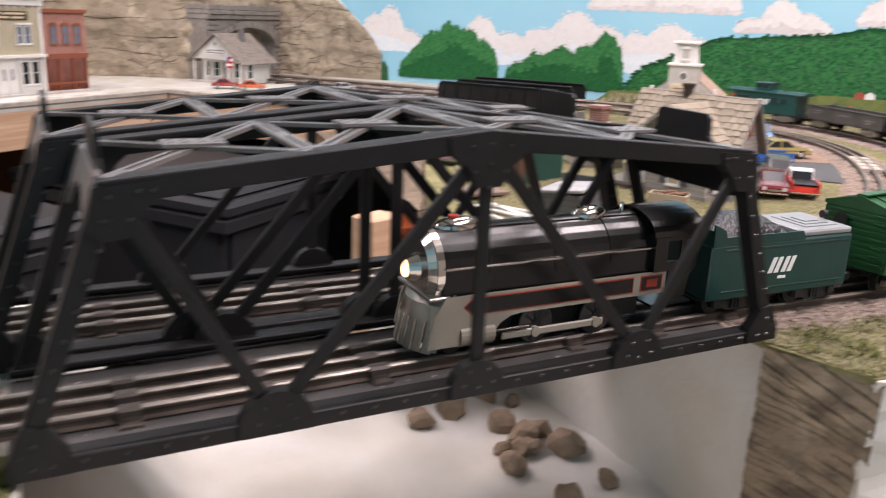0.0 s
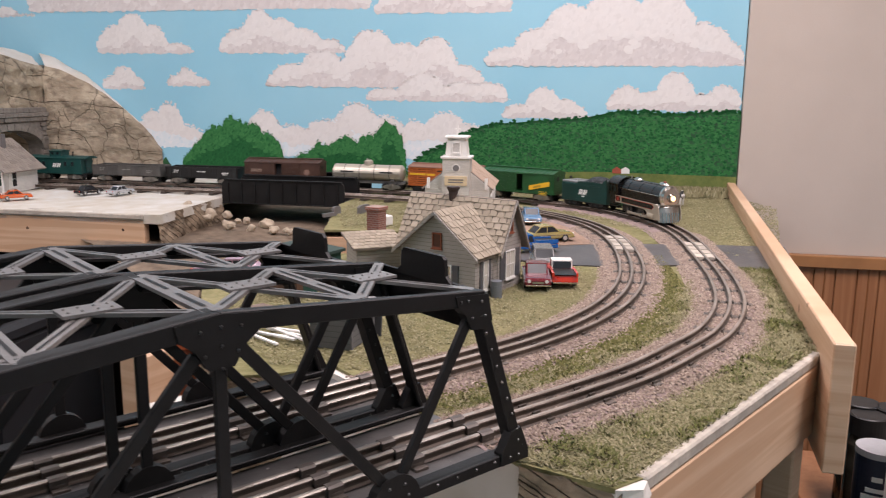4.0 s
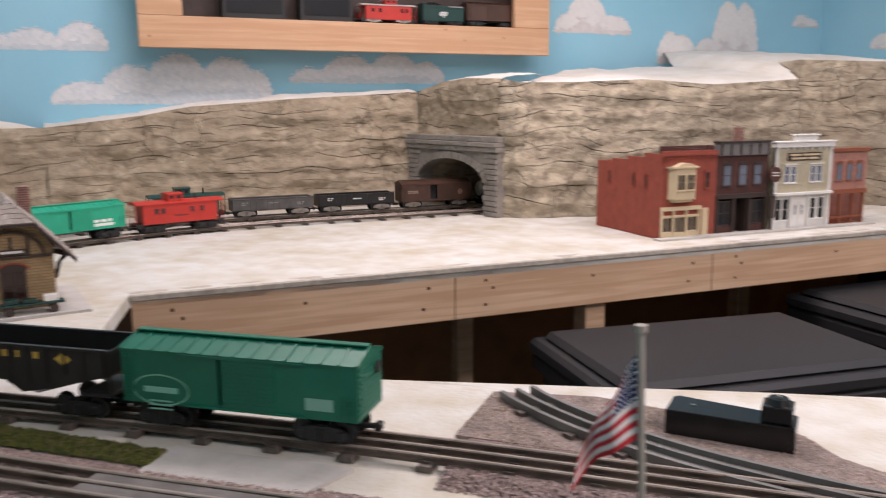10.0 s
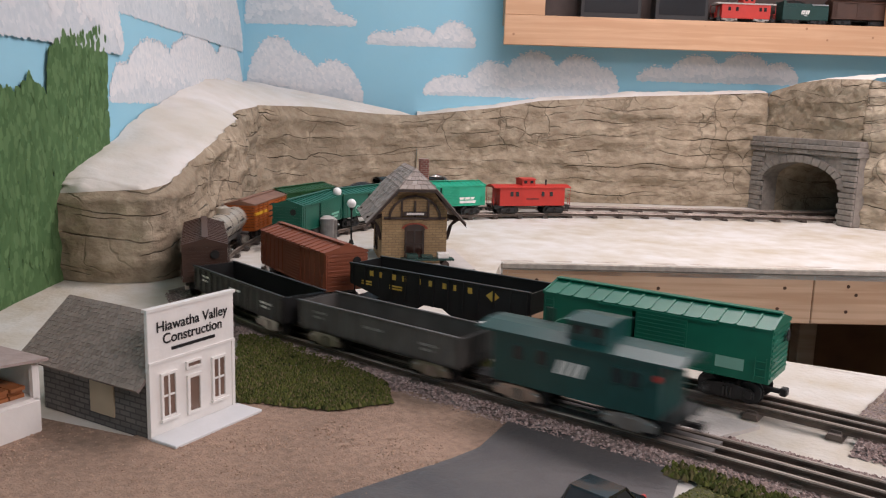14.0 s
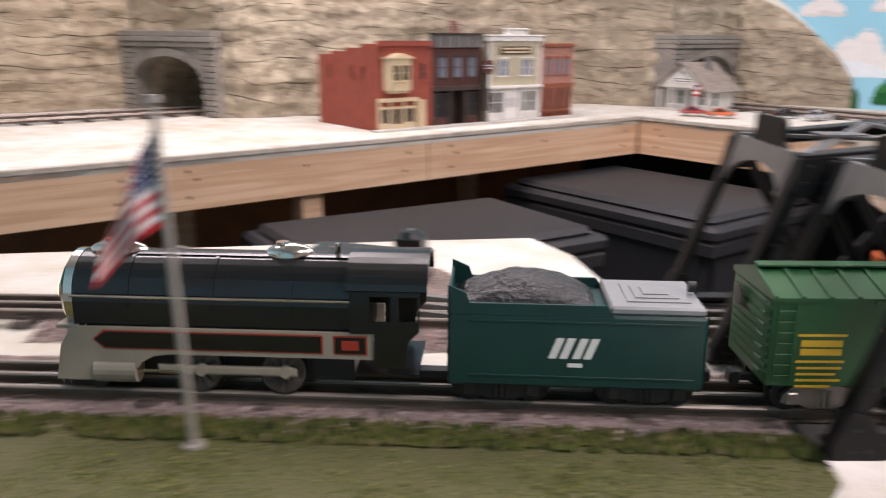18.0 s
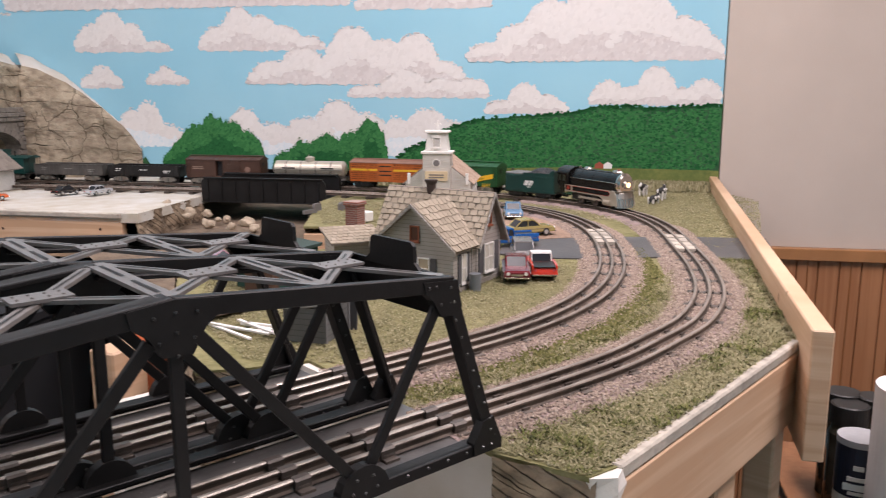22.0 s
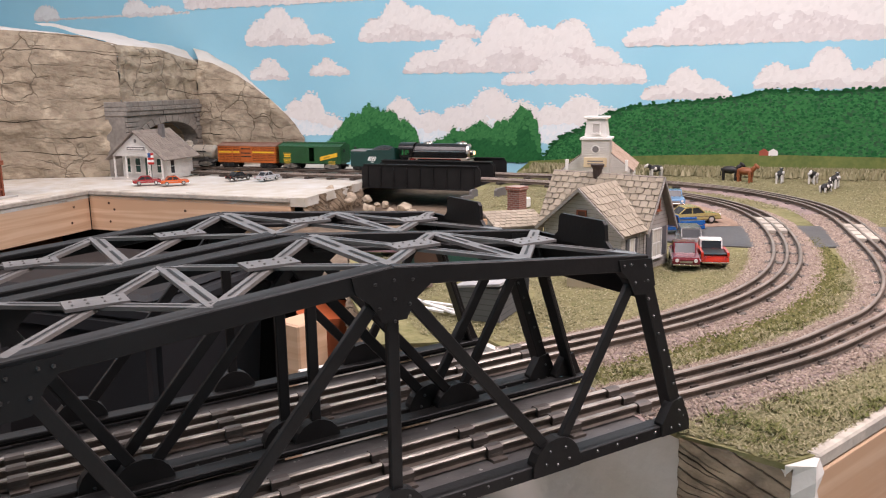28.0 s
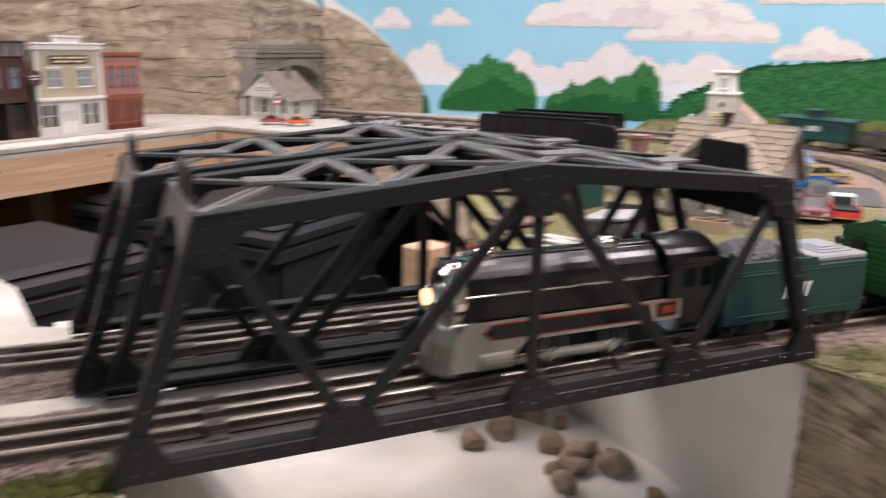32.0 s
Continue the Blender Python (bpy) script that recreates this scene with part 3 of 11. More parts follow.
def dab_sheet(name, which, dabs, material, label, rng, squash=0.8):
    """One layer of brush dabs (along, up, radius, lift) on a wall."""
    m, d = wall_frame(which)
    sign = 1 if which == "E" else -1
    verts, faces = [], []
    for x, z, r, lift in dabs:
        n, ph = 9, rng.uniform(0, 6.28)
        i0 = len(verts)
        for q in range(n):
            a = ph + 6.2832 * q / n
            rr = r * rng.uniform(0.72, 1.12)
            verts.append(m @ Vector((x + 1.1 * rr * math.cos(a), z + squash * rr * math.sin(a), d + sign * lift)))
        faces.append(tuple(range(i0, i0 + n)))
    me = bpy.data.meshes.new(name)
    me.from_pydata(verts, [], faces)
    me.materials.append(material)
    ob = new(name, me)
    ob.parent = {"R": wall_r, "L": wall_l, "E": wall_e}[which]
    return tagged(ob, label)


def heap(which, base, bumps, rng, body, light, name, label, lift=0.0003, dab=0.0105, ragged=0.3, lit=0.40, rough=0.006):
    """A painted heap of rounded lobes (along, top, half width) on a level base: body dabs, lighter dabs above, a stippled edge."""
    lo, hi = min(a - h for a, t, h in bumps), max(a + h for a, t, h in bumps)
    step = dab * 0.72

    def top(x):
        z = max(base + (t - base) * max(0.0, 1 - ((x - a) / h) ** 2) ** 0.5 for a, t, h in bumps)
        return z + min(1.0, (z - base) / 0.03) * rough * (noise.noise(Vector((x * 45, base * 31, 0))) + 0.6 * noise.noise(Vector((x * 110, base * 17, 4))))

    low, high, k = [], [], 0
    for i in range(int((hi - lo) / step) + 1):
        x = lo + i * step
        zt = top(x)
        z = base + 0.3 * dab
        while z < zt - 0.25 * dab:
            f = (z - base) / max(0.012, zt - base)
            r = min(dab * rng.uniform(0.75, 1.3), 0.35 * dab + 0.9 * (zt - z))
            k += 1
            p = (x + rng.uniform(-0.4, 0.4) * step, z + rng.uniform(-0.3, 0.3) * step, r)
            low.append((*p, lift + 0.0000008 * k))
            if f > lit + 0.22 * noise.noise(Vector((x * 22, z * 22, base * 9))) + rng.uniform(-0.10, 0.10):
                high.append((p[0], p[1], r * 1.05, lift + 0.0004 + 0.0000008 * k))
            z += step
        for _ in range(3):
            e = rng.uniform(-0.2, 1) * ragged
            q = (x + rng.uniform(-1, 1) * step, zt + e * dab, dab * rng.uniform(0.16, 0.38))
            (high if rng.random() < 0.85 else low).append((*q, lift + 0.0004 + 0.0000008 * k))
        if rng.random() < 0.8:
            low.append((x, base - rng.uniform(-0.2, 0.5) * ragged * dab, dab * rng.uniform(0.25, 0.55), lift + 0.0000008 * k))
    dab_sheet(name, which, low, body, label, rng)
    if high:
        dab_sheet(name + "_light", which, high, light, label, rng)


CL_BODY = island_mat("cloud_body_paint", [(0.56, 0.52, 0.51), (0.64, 0.605, 0.59), (0.59, 0.555, 0.545), (0.67, 0.64, 0.625)])
CL_LIGHT = island_mat("cloud_light_paint", [(0.66, 0.64, 0.62), (0.72, 0.70, 0.68), (0.69, 0.67, 0.65)])
CL_HAZE = island_mat("cloud_haze_paint", [(0.60, 0.70, 0.75), (0.70, 0.745, 0.77), (0.66, 0.73, 0.76), (0.74, 0.76, 0.77)])
CL_GREY = island_mat("cloud_grey_paint", [(0.49, 0.55, 0.59), (0.58, 0.62, 0.65), (0.53, 0.58, 0.61), (0.62, 0.65, 0.67)])
CL_GLIT = island_mat("cloud_grey_light_paint", [(0.61, 0.64, 0.66), (0.69, 0.70, 0.71), (0.57, 0.61, 0.64), (0.73, 0.73, 0.73)])
LEAF_D = island_mat("leaf_dark_paint", [(0.010, 0.075, 0.024), (0.020, 0.115, 0.035), (0.014, 0.092, 0.028)])
LEAF_L = island_mat("leaf_light_paint", [(0.018, 0.105, 0.032), (0.048, 0.19, 0.060), (0.028, 0.135, 0.042)])
rng = random.Random(4)
WHITE_CLOUD = "white painted cloud with flat base"
for w, b, lobes in (
        ("R", 0.368, ((1.413, 0.443, 0.064), (1.366, 0.475, 0.059), (1.303, 0.442, 0.054), (1.232, 0.39, 0.057))),
        ("R", 0.369, ((1.021, 0.432, 0.06), (0.96, 0.481, 0.061), (0.896, 0.456, 0.06), (0.831, 0.43, 0.055), (0.757, 0.398, 0.048))),
        ("R", 0.275, ((0.86, 0.331, 0.079), (0.773, 0.37, 0.077), (0.629, 0.426, 0.086), (0.539, 0.389, 0.065), (0.451, 0.405, 0.071), (0.372, 0.328, 0.062))),
        ("R", 0.238, ((0.58, 0.267, 0.061), (0.483, 0.306, 0.067), (0.372, 0.283, 0.07), (0.295, 0.284, 0.05)))):
    heap(w, b, lobes, rng, CL_BODY, CL_LIGHT, "cloud", WHITE_CLOUD)
for w, b, lobes in (
        ("R", 0.264, ((1.43, 0.299, 0.04), (1.396, 0.324, 0.04), (1.362, 0.292, 0.028))),
        ("R", 0.274, ((1.224, 0.298, 0.031), (1.194, 0.319, 0.034), (1.156, 0.295, 0.03))),
        ("R", 0.195, ((0.214, 0.226, 0.039), (0.148, 0.271, 0.047), (0.09, 0.243, 0.038), (0.057, 0.221, 0.026))),
        ("R", 0.334, ((0.237, 0.379, 0.067), (0.17, 0.427, 0.066), (0.083, 0.487, 0.086), (-0.03, 0.517, 0.111), (-0.152, 0.51, 0.107), (-0.258, 0.437, 0.078), (-0.319, 0.394, 0.04))),
        ("R", 0.220, ((-0.076, 0.274, 0.047), (-0.131, 0.261, 0.034), (-0.196, 0.31, 0.051), (-0.265, 0.259, 0.039), (-0.318, 0.28, 0.04)))):
    heap(w, b, lobes, rng, CL_BODY, CL_LIGHT, "cloud", WHITE_CLOUD)
for w, b, lobes in (
        ("R", 0.490, ((1.602, 0.64, 0.094), (1.489, 0.592, 0.085), (1.375, 0.615, 0.091), (1.229, 0.586, 0.085), (1.084, 0.64, 0.106), (0.931, 0.634, 0.098), (0.79, 0.599, 0.091), (0.679, 0.554, 0.046))),
        ("R", 0.475, ((0.57, 0.531, 0.04), (0.497, 0.574, 0.065), (0.409, 0.587, 0.074), (0.302, 0.539, 0.058))),
        ("R", 0.582, ((2.103, 0.615, 0.049), (2.058, 0.638, 0.048), (2.011, 0.603, 0.036))),
        ("R", 0.476, ((2.274, 0.523, 0.053), (1.893, 0.522, 0.054), (1.797, 0.498, 0.056), (1.739, 0.477, 0.046)))):
    heap(w, b, lobes, rng, CL_BODY, CL_LIGHT, "cloud", WHITE_CLOUD)
for w, b, lobes in (
        ("L", 0.521, ((1.227, 0.573, 0.041), (1.304, 0.641, 0.078), (1.404, 0.574, 0.072))),
        ("L", 0.429, ((1.643, 0.531, 0.047), (1.691, 0.52, 0.06), (1.802, 0.515, 0.051), (1.892, 0.642, 0.066), (1.967, 0.64, 0.06))),
        ("L", 0.570, ((2.24, 0.605, 0.045), (2.27, 0.595, 0.05)))):
    heap(w, b, lobes, rng, CL_BODY, CL_LIGHT, "cloud", WHITE_CLOUD)
# mottled grey clouds over the end of the loop
for w, b, lobes in (
        ("L", 0.434, ((-0.425, 0.466, 0.045), (-0.34, 0.478, 0.065), (-0.226, 0.497, 0.062))),
        ("L", 0.297, ((-0.223, 0.348, 0.083), (-0.107, 0.391, 0.083), (0.01, 0.423, 0.092), (0.143, 0.414, 0.092), (0.219, 0.383, 0.042))),
        ("L", 0.355, ((0.376, 0.39, 0.057), (0.495, 0.426, 0.085), (0.631, 0.434, 0.085), (0.733, 0.412, 0.058))),
        ("L", 0.580, ((-0.423, 0.62, 0.064), (-0.31, 0.646, 0.097), (-0.189, 0.619, 0.065))),
        ("L", 0.484, ((-0.720, 0.639, 0.096), (-0.66, 0.59, 0.096), (-0.584, 0.516, 0.08))),
        ("L", 0.256, ((-0.735, 0.444, 0.081), (-0.690, 0.402, 0.097), (-0.567, 0.38, 0.082))),
        ("E", 0.400, ((1.618, 0.56, 0.19), (1.85, 0.62, 0.25), (2.15, 0.60, 0.36))),
        ("E", 0.252, ((1.58, 0.313, 0.085), (1.734, 0.363, 0.18), (2.05, 0.397, 0.30), (2.35, 0.42, 0.17))),
        ("E", 0.33, ((1.30, 0.50, 0.25), (0.95, 0.55, 0.30), (0.60, 0.50, 0.30)))):
    heap(w, b, lobes, rng, CL_GREY, CL_GLIT, "grey_cloud", "mottled grey-white painted cloud", dab=0.0082, ragged=0.8, lit=0.35)
# low cloud bank behind the trees
heap("R", 0.095, ((1.308, 0.194, 0.056), (1.259, 0.216, 0.049), (1.2, 0.15, 0.058)), rng, CL_HAZE, CL_LIGHT, "cloud_bank", "pale painted cloud bank", ragged=1.0, lit=0.5)
heap("R", 0.076, ((0.957, 0.199, 0.064), (0.866, 0.157, 0.072), (0.778, 0.173, 0.07), (0.674, 0.221, 0.085), (0.59, 0.188, 0.075), (0.507, 0.172, 0.065), (0.418, 0.202, 0.072), (0.347, 0.171, 0.055)), rng, CL_HAZE, CL_LIGHT, "cloud_bank", "pale painted cloud bank", ragged=0.8, lit=0.5)


def leaf_dabs(name, which, outline, count, rng, material, lift, size):
    """Brush dabs of lighter green inside a painted tree, one flat sheet of strokes."""
    m, d = wall_frame(which)
    sign = 1 if which == "E" else -1
    lo, hi = min(p[0] for p in outline), max(p[0] for p in outline)
    top = sorted((p for p in outline), key=lambda p: p[0])
    xs, zs = [p[0] for p in top], [p[1] for p in top]
    zb = min(zs)
    bm = bmesh.new()
    for _ in range(count):
        x = rng.uniform(lo + size, hi - size)
        zt = np.interp(x, xs, zs) - size * 1.4
        if zt <= zb + 0.004:
            continue
        z = zb + (zt - zb) * rng.uniform(0.02, 1) ** 0.8
        ang, n = rng.uniform(0, 6.28), 6
        r = size * rng.uniform(0.5, 1.2)
        bm.faces.new([bm.verts.new(m @ Vector((x + r * math.cos(ang + 6.283 * j / n) * rng.uniform(0.6, 1.1), z + 0.7 * r * math.sin(ang + 6.283 * j / n) * rng.uniform(0.6, 1.1), d + sign * (lift + rng.uniform(0, 0.0006))))) for j in range(n)])
    ob = part(name, bm, material, {"R": wall_r, "L": wall_l, "E": wall_e}[which], "lighter green brush dabs")
    ob["kind"] = "stuff"


def crown(bumps, rng, count, grow):
    """Breaks the smooth top of a painted tree into small leafy clumps."""
    lo, hi = min(a - 0.9 * h for a, t, h in bumps), max(a + 0.9 * h for a, t, h in bumps)
    out = list(bumps)
    for k in range(count):
        x = lo + (hi - lo) * (k + rng.uniform(0.1, 0.9)) / count
        z = max(0.020 + (t - 0.020) * max(0.0, 1 - ((x - a) / h) ** 2) ** 0.5 for a, t, h in bumps)
        out.append((x, z + rng.uniform(0.1, 1.0) * grow, rng.uniform(0.010, 0.019)))
    return out


for lobes in (((1.158, 0.092, 0.055), (1.110, 0.150, 0.062), (1.050, 0.172, 0.075), (1.000, 0.160, 0.066), (0.955, 0.136, 0.058)),
              ((0.830, 0.080, 0.040), (0.775, 0.104, 0.062), (0.705, 0.128, 0.060), (0.630, 0.132, 0.050), (0.585, 0.166, 0.056))):
    heap("R", 0.020, crown(lobes, rng, 15, 0.016), rng, LEAF_D, LEAF_L, "painted_tree", "painted dark green tree", lift=0.0032, dab=0.0062, ragged=1.1, lit=0.62, rough=0.004)
hill = [(0.52, 0.03), (0.49, 0.076), (0.435, 0.104), (0.348, 0.150), (0.256, 0.176), (0.12, 0.182), (0.03, 0.192), (-0.063, 0.210), (-0.13, 0.209), (-0.199, 0.205), (-0.30, 0.210), (-0.365, 0.212), (-0.365, 0.02)]
ho = []
for (a0, z0), (a1, z1) in zip(hill[:-2], hill[1:-1]):
    for j in range(8):
        ho.append((a0 + (a1 - a0) * j / 8, z0 + (z1 - z0) * j / 8 + rng.uniform(-0.004, 0.005)))
painted("painted_hill", "R", ho + hill[-2:], 0.0062, TREEP, "painted wooded green hill")
leaf_dabs("foliage_dabs", "R", ho + hill[-2:], 5200, rng, LEAF_L, 0.0064, 0.0058)
leaf_dabs("foliage_dabs", "R", ho + hill[-2:], 1500, rng, LEAF_D, 0.0067, 0.0048)
top_edge = [(a + rng.uniform(-0.006, 0.006), z + rng.uniform(-0.004, 0.005), rng.uniform(0.0025, 0.0055), 0.0066) for a, z in ho for _ in range(5)]
dab_sheet("foliage_edge", "R", top_edge, LEAF_D, "ragged dark green treetops", rng)
painted("painted_field", "R", [(0.60, -0.01), (0.56, 0.022), (0.30, 0.040), (0.0, 0.050), (-0.365, 0.046), (-0.365, -0.01)], 0.0078, FIELDP, "painted yellow-green field")
painted("painted_bush", "R", [(1.30, -0.01), (1.29, 0.045), (1.275, 0.06), (1.262, 0.04), (1.258, -0.01)], 0.0036, TREEP, "painted green bush")
CYP_D = island_mat("cypress_dark_paint", [(0.062, 0.125, 0.048), (0.082, 0.158, 0.062), (0.072, 0.14, 0.055)])
CYP_L = island_mat("cypress_light_paint", [(0.085, 0.16, 0.065), (0.115, 0.205, 0.085), (0.10, 0.18, 0.075)])
for a0, a1, tips in ((1.262, 1.475, ((0.16, .318), (0.36, .350), (0.62, .355), (0.88, .366))), (1.055, 1.275, ((0.12, .285), (0.40, .262), (0.70, .278), (0.92, .235))), (0.80, 1.07, ((0.15, .29), (0.5, .31), (0.85, .27))), (0.50, 0.82, ((0.2, .30), (0.6, .28), (0.85, .31)))):
    strokes, glints = [], []
    for k in range(4200):
        x, f = rng.random(), rng.random() ** 0.8
        tip = max(t - 0.55 * abs(x - c) * (a1 - a0) for c, t in tips)
        z = -0.03 + (tip + 0.03) * f
        wob = 0.010 * noise.noise(Vector((z * 18, a0 * 7, 0)))
        (glints if rng.random() < 0.4 else strokes).append((a0 + (a1 - a0) * x + wob, z, rng.uniform(0.0035, 0.0065), 0.0032 + 0.0000004 * k))
    dab_sheet("painted_tree", "E", strokes, CYP_D, "tall painted green cypress trees", rng, 1.7)
    dab_sheet("painted_tree_light", "E", glints, CYP_L, "lighter brush strokes on the painted cypresses", rng, 1.7)
for a0, a1, c in ((-0.045, -0.068, "R"), (-0.068, -0.09, "W")):
    painted("painted_barn", "R", [(a0, .047), (a0, .058), ((a0 + a1) / 2, .065), (a1, .058), (a1, .047)], 0.0084, BRICKR if c == "R" else WHITEP, "tiny painted farm building")


# ---------------------------------------------------------------- cliffs
def cliff(name, path, label, seed=0, base=None, amp=0.016, rock=None):
    """Carved rock face along a line of (u, v, bottom, top): strata, joints and bulges in the surface; front to the right of the line."""
    P = [Vector((*uv(u, v), 0)) for u, v, *_ in path]
    cum = [0.0]
    for a, b in zip(P, P[1:]):
        cum.append(cum[-1] + (b - a).length)
    n = max(2, int(cum[-1] / 0.009))
    ss = np.linspace(0, cum[-1], n + 1)
    xs, ys, zb, zt = (np.interp(ss, cum, c) for c in ([p.x for p in P], [p.y for p in P], [p[2] for p in path], [p[3] for p in path]))
    dx, dy = np.gradient(xs), np.gradient(ys)
    k3 = np.ones(9) / 9
    dx, dy = (np.convolve(np.pad(c, 4, "edge"), k3, "valid") for c in (dx, dy))
    ln = np.hypot(dx, dy)
    nx, ny = dy / ln, -dx / ln
    rows = 44
    r2 = random.Random(seed)
    levels = [0.018 + 0.046 * k + r2.uniform(-0.012, 0.012) for k in range(12)]
    verts = []
    for i in range(n + 1):
        for j in range(rows + 1):
            f = j / rows
            z = zb[i] + (zt[i] - zb[i]) * f
            q = Vector((xs[i] * 1.0, ys[i], z))
            d = amp * noise.noise(q * 9 + Vector((seed, 0, 0))) + 0.006 * noise.noise(q * 32) + 0.0022 * noise.noise(q * 95)
            for li, lv in enumerate(levels):
                w = lv + 0.016 * noise.noise(Vector((ss[i] * 5, li * 7.3, seed))) + 0.006 * noise.noise(Vector((ss[i] * 22, li * 3.1, seed)))
                keep = noise.noise(Vector((ss[i] * 3.2, li * 11.7, seed + 5))) > -0.22
                d += 0.005 * math.exp(-((z - w - 0.012) / 0.012) ** 2) if keep else 0
            if base is None:
                d -= 0.012 * max(0, f - 0.9) / 0.1
            verts.append((xs[i] + nx[i] * d, ys[i] + ny[i] * d, z))
    m = rows + 1
    faces = [(i * m + j, (i + 1) * m + j, (i + 1) * m + j + 1, i * m + j + 1) for i in range(n) for j in range(rows)]
    me = bpy.data.meshes.new(name)
    me.from_pydata(verts, [], faces)
    me.materials.append(rock or ROCK)
    me.polygons.foreach_set("use_smooth", [True] * len(faces))
    ob = tagged(new(name, me), label, kind="structure")
    return ob, [Vector(verts[i * m + rows]) for i in range(n + 1)]


def snow_cap(name, top, back, label):
    """Plaster from a cliff's top edge up to its back line."""
    n, m = len(top) - 1, 10
    verts, faces = [], []
    for i, p in enumerate(top):
        q = back(i / n, p)
        for j in range(m + 1):
            f = j / m
            c = p.lerp(q, f)
            c.z += 0.004 * math.sin(math.pi * f) + 0.006 * noise.noise(c * 14) * (0.3 + f) + 0.003 * noise.noise(c * 60) - (0.004 if j == 0 else 0)
            verts.append(c)
    for i in range(n):
        faces += [(i * (m + 1) + j, (i + 1) * (m + 1) + j, (i + 1) * (m + 1) + j + 1, i * (m + 1) + j + 1) for j in range(m)]
    me = bpy.data.meshes.new(name)
    me.from_pydata(verts, [], faces)
    me.materials.append(PLASTER)
    me.polygons.foreach_set("use_smooth", [True] * len(faces))
    return tagged(new(name, me), label, kind="structure")


def to_wall(du, dv, dz):
    def f(t, p):
        u, v = p.x * CU + p.y * SU, -p.x * SU + p.y * CU
        return Vector((*uv(max(-0.824, min(2.338, u + du)), min(2.549, v + dv)), p.z + dz))
    return f


# left-hand cliff: round the end of the loop, along the wall to the tunnel
c_, t_ = cliff("cliff_end", [(-0.824, 1.275, 0, .122), (-0.77, 1.265, 0, .127), (-0.70, 1.275, 0, .130), (-0.676, 1.31, 0, .135), (-0.674, 1.45, 0, .160), (-0.668, 1.62, 0, .20), (-0.672, 1.75, 0, .22), (-0.69, 1.90, 0, .235), (-0.70, 2.10, 0, .25), (-0.60, 2.30, 0, .25), (-0.42, 2.42, 0, .235), (-0.324, 2.44, 0, .235)], "carved tan rock cliff with dark cracks", 3)
snow_cap("plaster_bank_end", t_, lambda t, p: Vector((*uv(-0.823, min(2.545, max(1.265, -p.x * SU + p.y * CU + 0.02 + 0.25 * max(0, t - 0.7)))), p.z + 0.006 + 0.075 * t)), "rough white plaster bank on the cliff")
c_, t_ = cliff("cliff_left", [(-0.324, 2.44, 0, .235), (-0.1, 2.455, 0, .262), (0.026, 2.455, 0, .285), (0.3, 2.45, 0, .305), (0.55, 2.44, 0, .318), (0.66, 2.43, 0, .325)], "carved tan rock cliff with dark cracks", 9)
snow_cap("plaster_bank_left", t_, to_wall(0, 0.12, 0.01), "white plaster bank behind the cliff top")
c_, t_ = cliff("cliff_over_tunnel", [(0.66, 2.43, .19, .330), (0.685, 2.30, .19, .350), (0.705, 2.20, .19, .356), (0.735, 2.05, .19, .350)], "carved tan rock over the tunnel mouth", 12, amp=0.006)
snow_cap("plaster_bank_over_tunnel", t_, to_wall(0.12, 0.0, 0.012), "white plaster bank above the tunnel")
c_, t_ = cliff("cliff_middle", [(0.735, 2.06, 0, .350), (0.77, 2.01, 0, .340), (0.90, 1.975, 0, .34), (1.1, 1.95, 0, .348), (1.3, 1.91, 0, .335), (1.47, 1.865, 0, .345), (1.535, 1.85, 0, .35), (1.575, 1.92, 0, .38), (1.60, 2.0, 0, .40), (1.68, 2.0, 0, .41), (1.80, 1.86, 0, .40), (1.87, 1.70, 0, .385), (1.915, 1.615, 0, .36)], "tall carved rock cliff behind the shops", 17, rock=ROCKB)
snow_cap("plaster_bank_middle", t_, lambda t, p: to_wall(0.02, 0.08 + 0.47 * min(1, t / 0.35), -0.02 + 0.08 * min(1, t / 0.35))(t, p), "white plaster hilltop above the cliff")
c_, t_ = cliff("cliff_over_far_tunnel", [(1.915, 1.615, .19, .36), (2.09, 1.62, .19, .355), (2.275, 1.625, .19, .325)], "carved rock over the far tunnel mouth", 21, amp=0.006, rock=ROCKB)
snow_cap("plaster_bank_far", t_, lambda t, p: to_wall(0.03, 0.3 - 0.24 * t, 0.07 - 0.035 * t)(t, p), "white plaster hilltop above the far tunnel")
c_, t_ = cliff("cliff_right", [(2.27, 1.62, 0, .325), (2.272, 1.57, 0, .315), (2.285, 1.48, 0, .272), (2.30, 1.40, 0, .215), (2.315, 1.33, 0, .15), (2.337, 1.285, 0, .085)], "carved rock cliff running down to the painted wall", 25, amp=0.008, rock=ROCKB)
snow_cap("plaster_bank_right", t_, to_wall(0.08, 0.06, 0.035), "thin plaster edge of the hill against the wall")

slab("plaster_hilltop", [uv(*p) for p in ((0.70, 2.43), (0.745, 2.09), (0.80, 2.03), (1.1, 1.97), (1.3, 1.93), (1.53, 1.875), (1.59, 2.02), (1.69, 2.02), (1.82, 1.87), (1.93, 1.645), (2.335, 1.645), (2.335, 2.548), (0.70, 2.548))], 0.21, 0.328, PLASTER, "white plaster top of the hill")


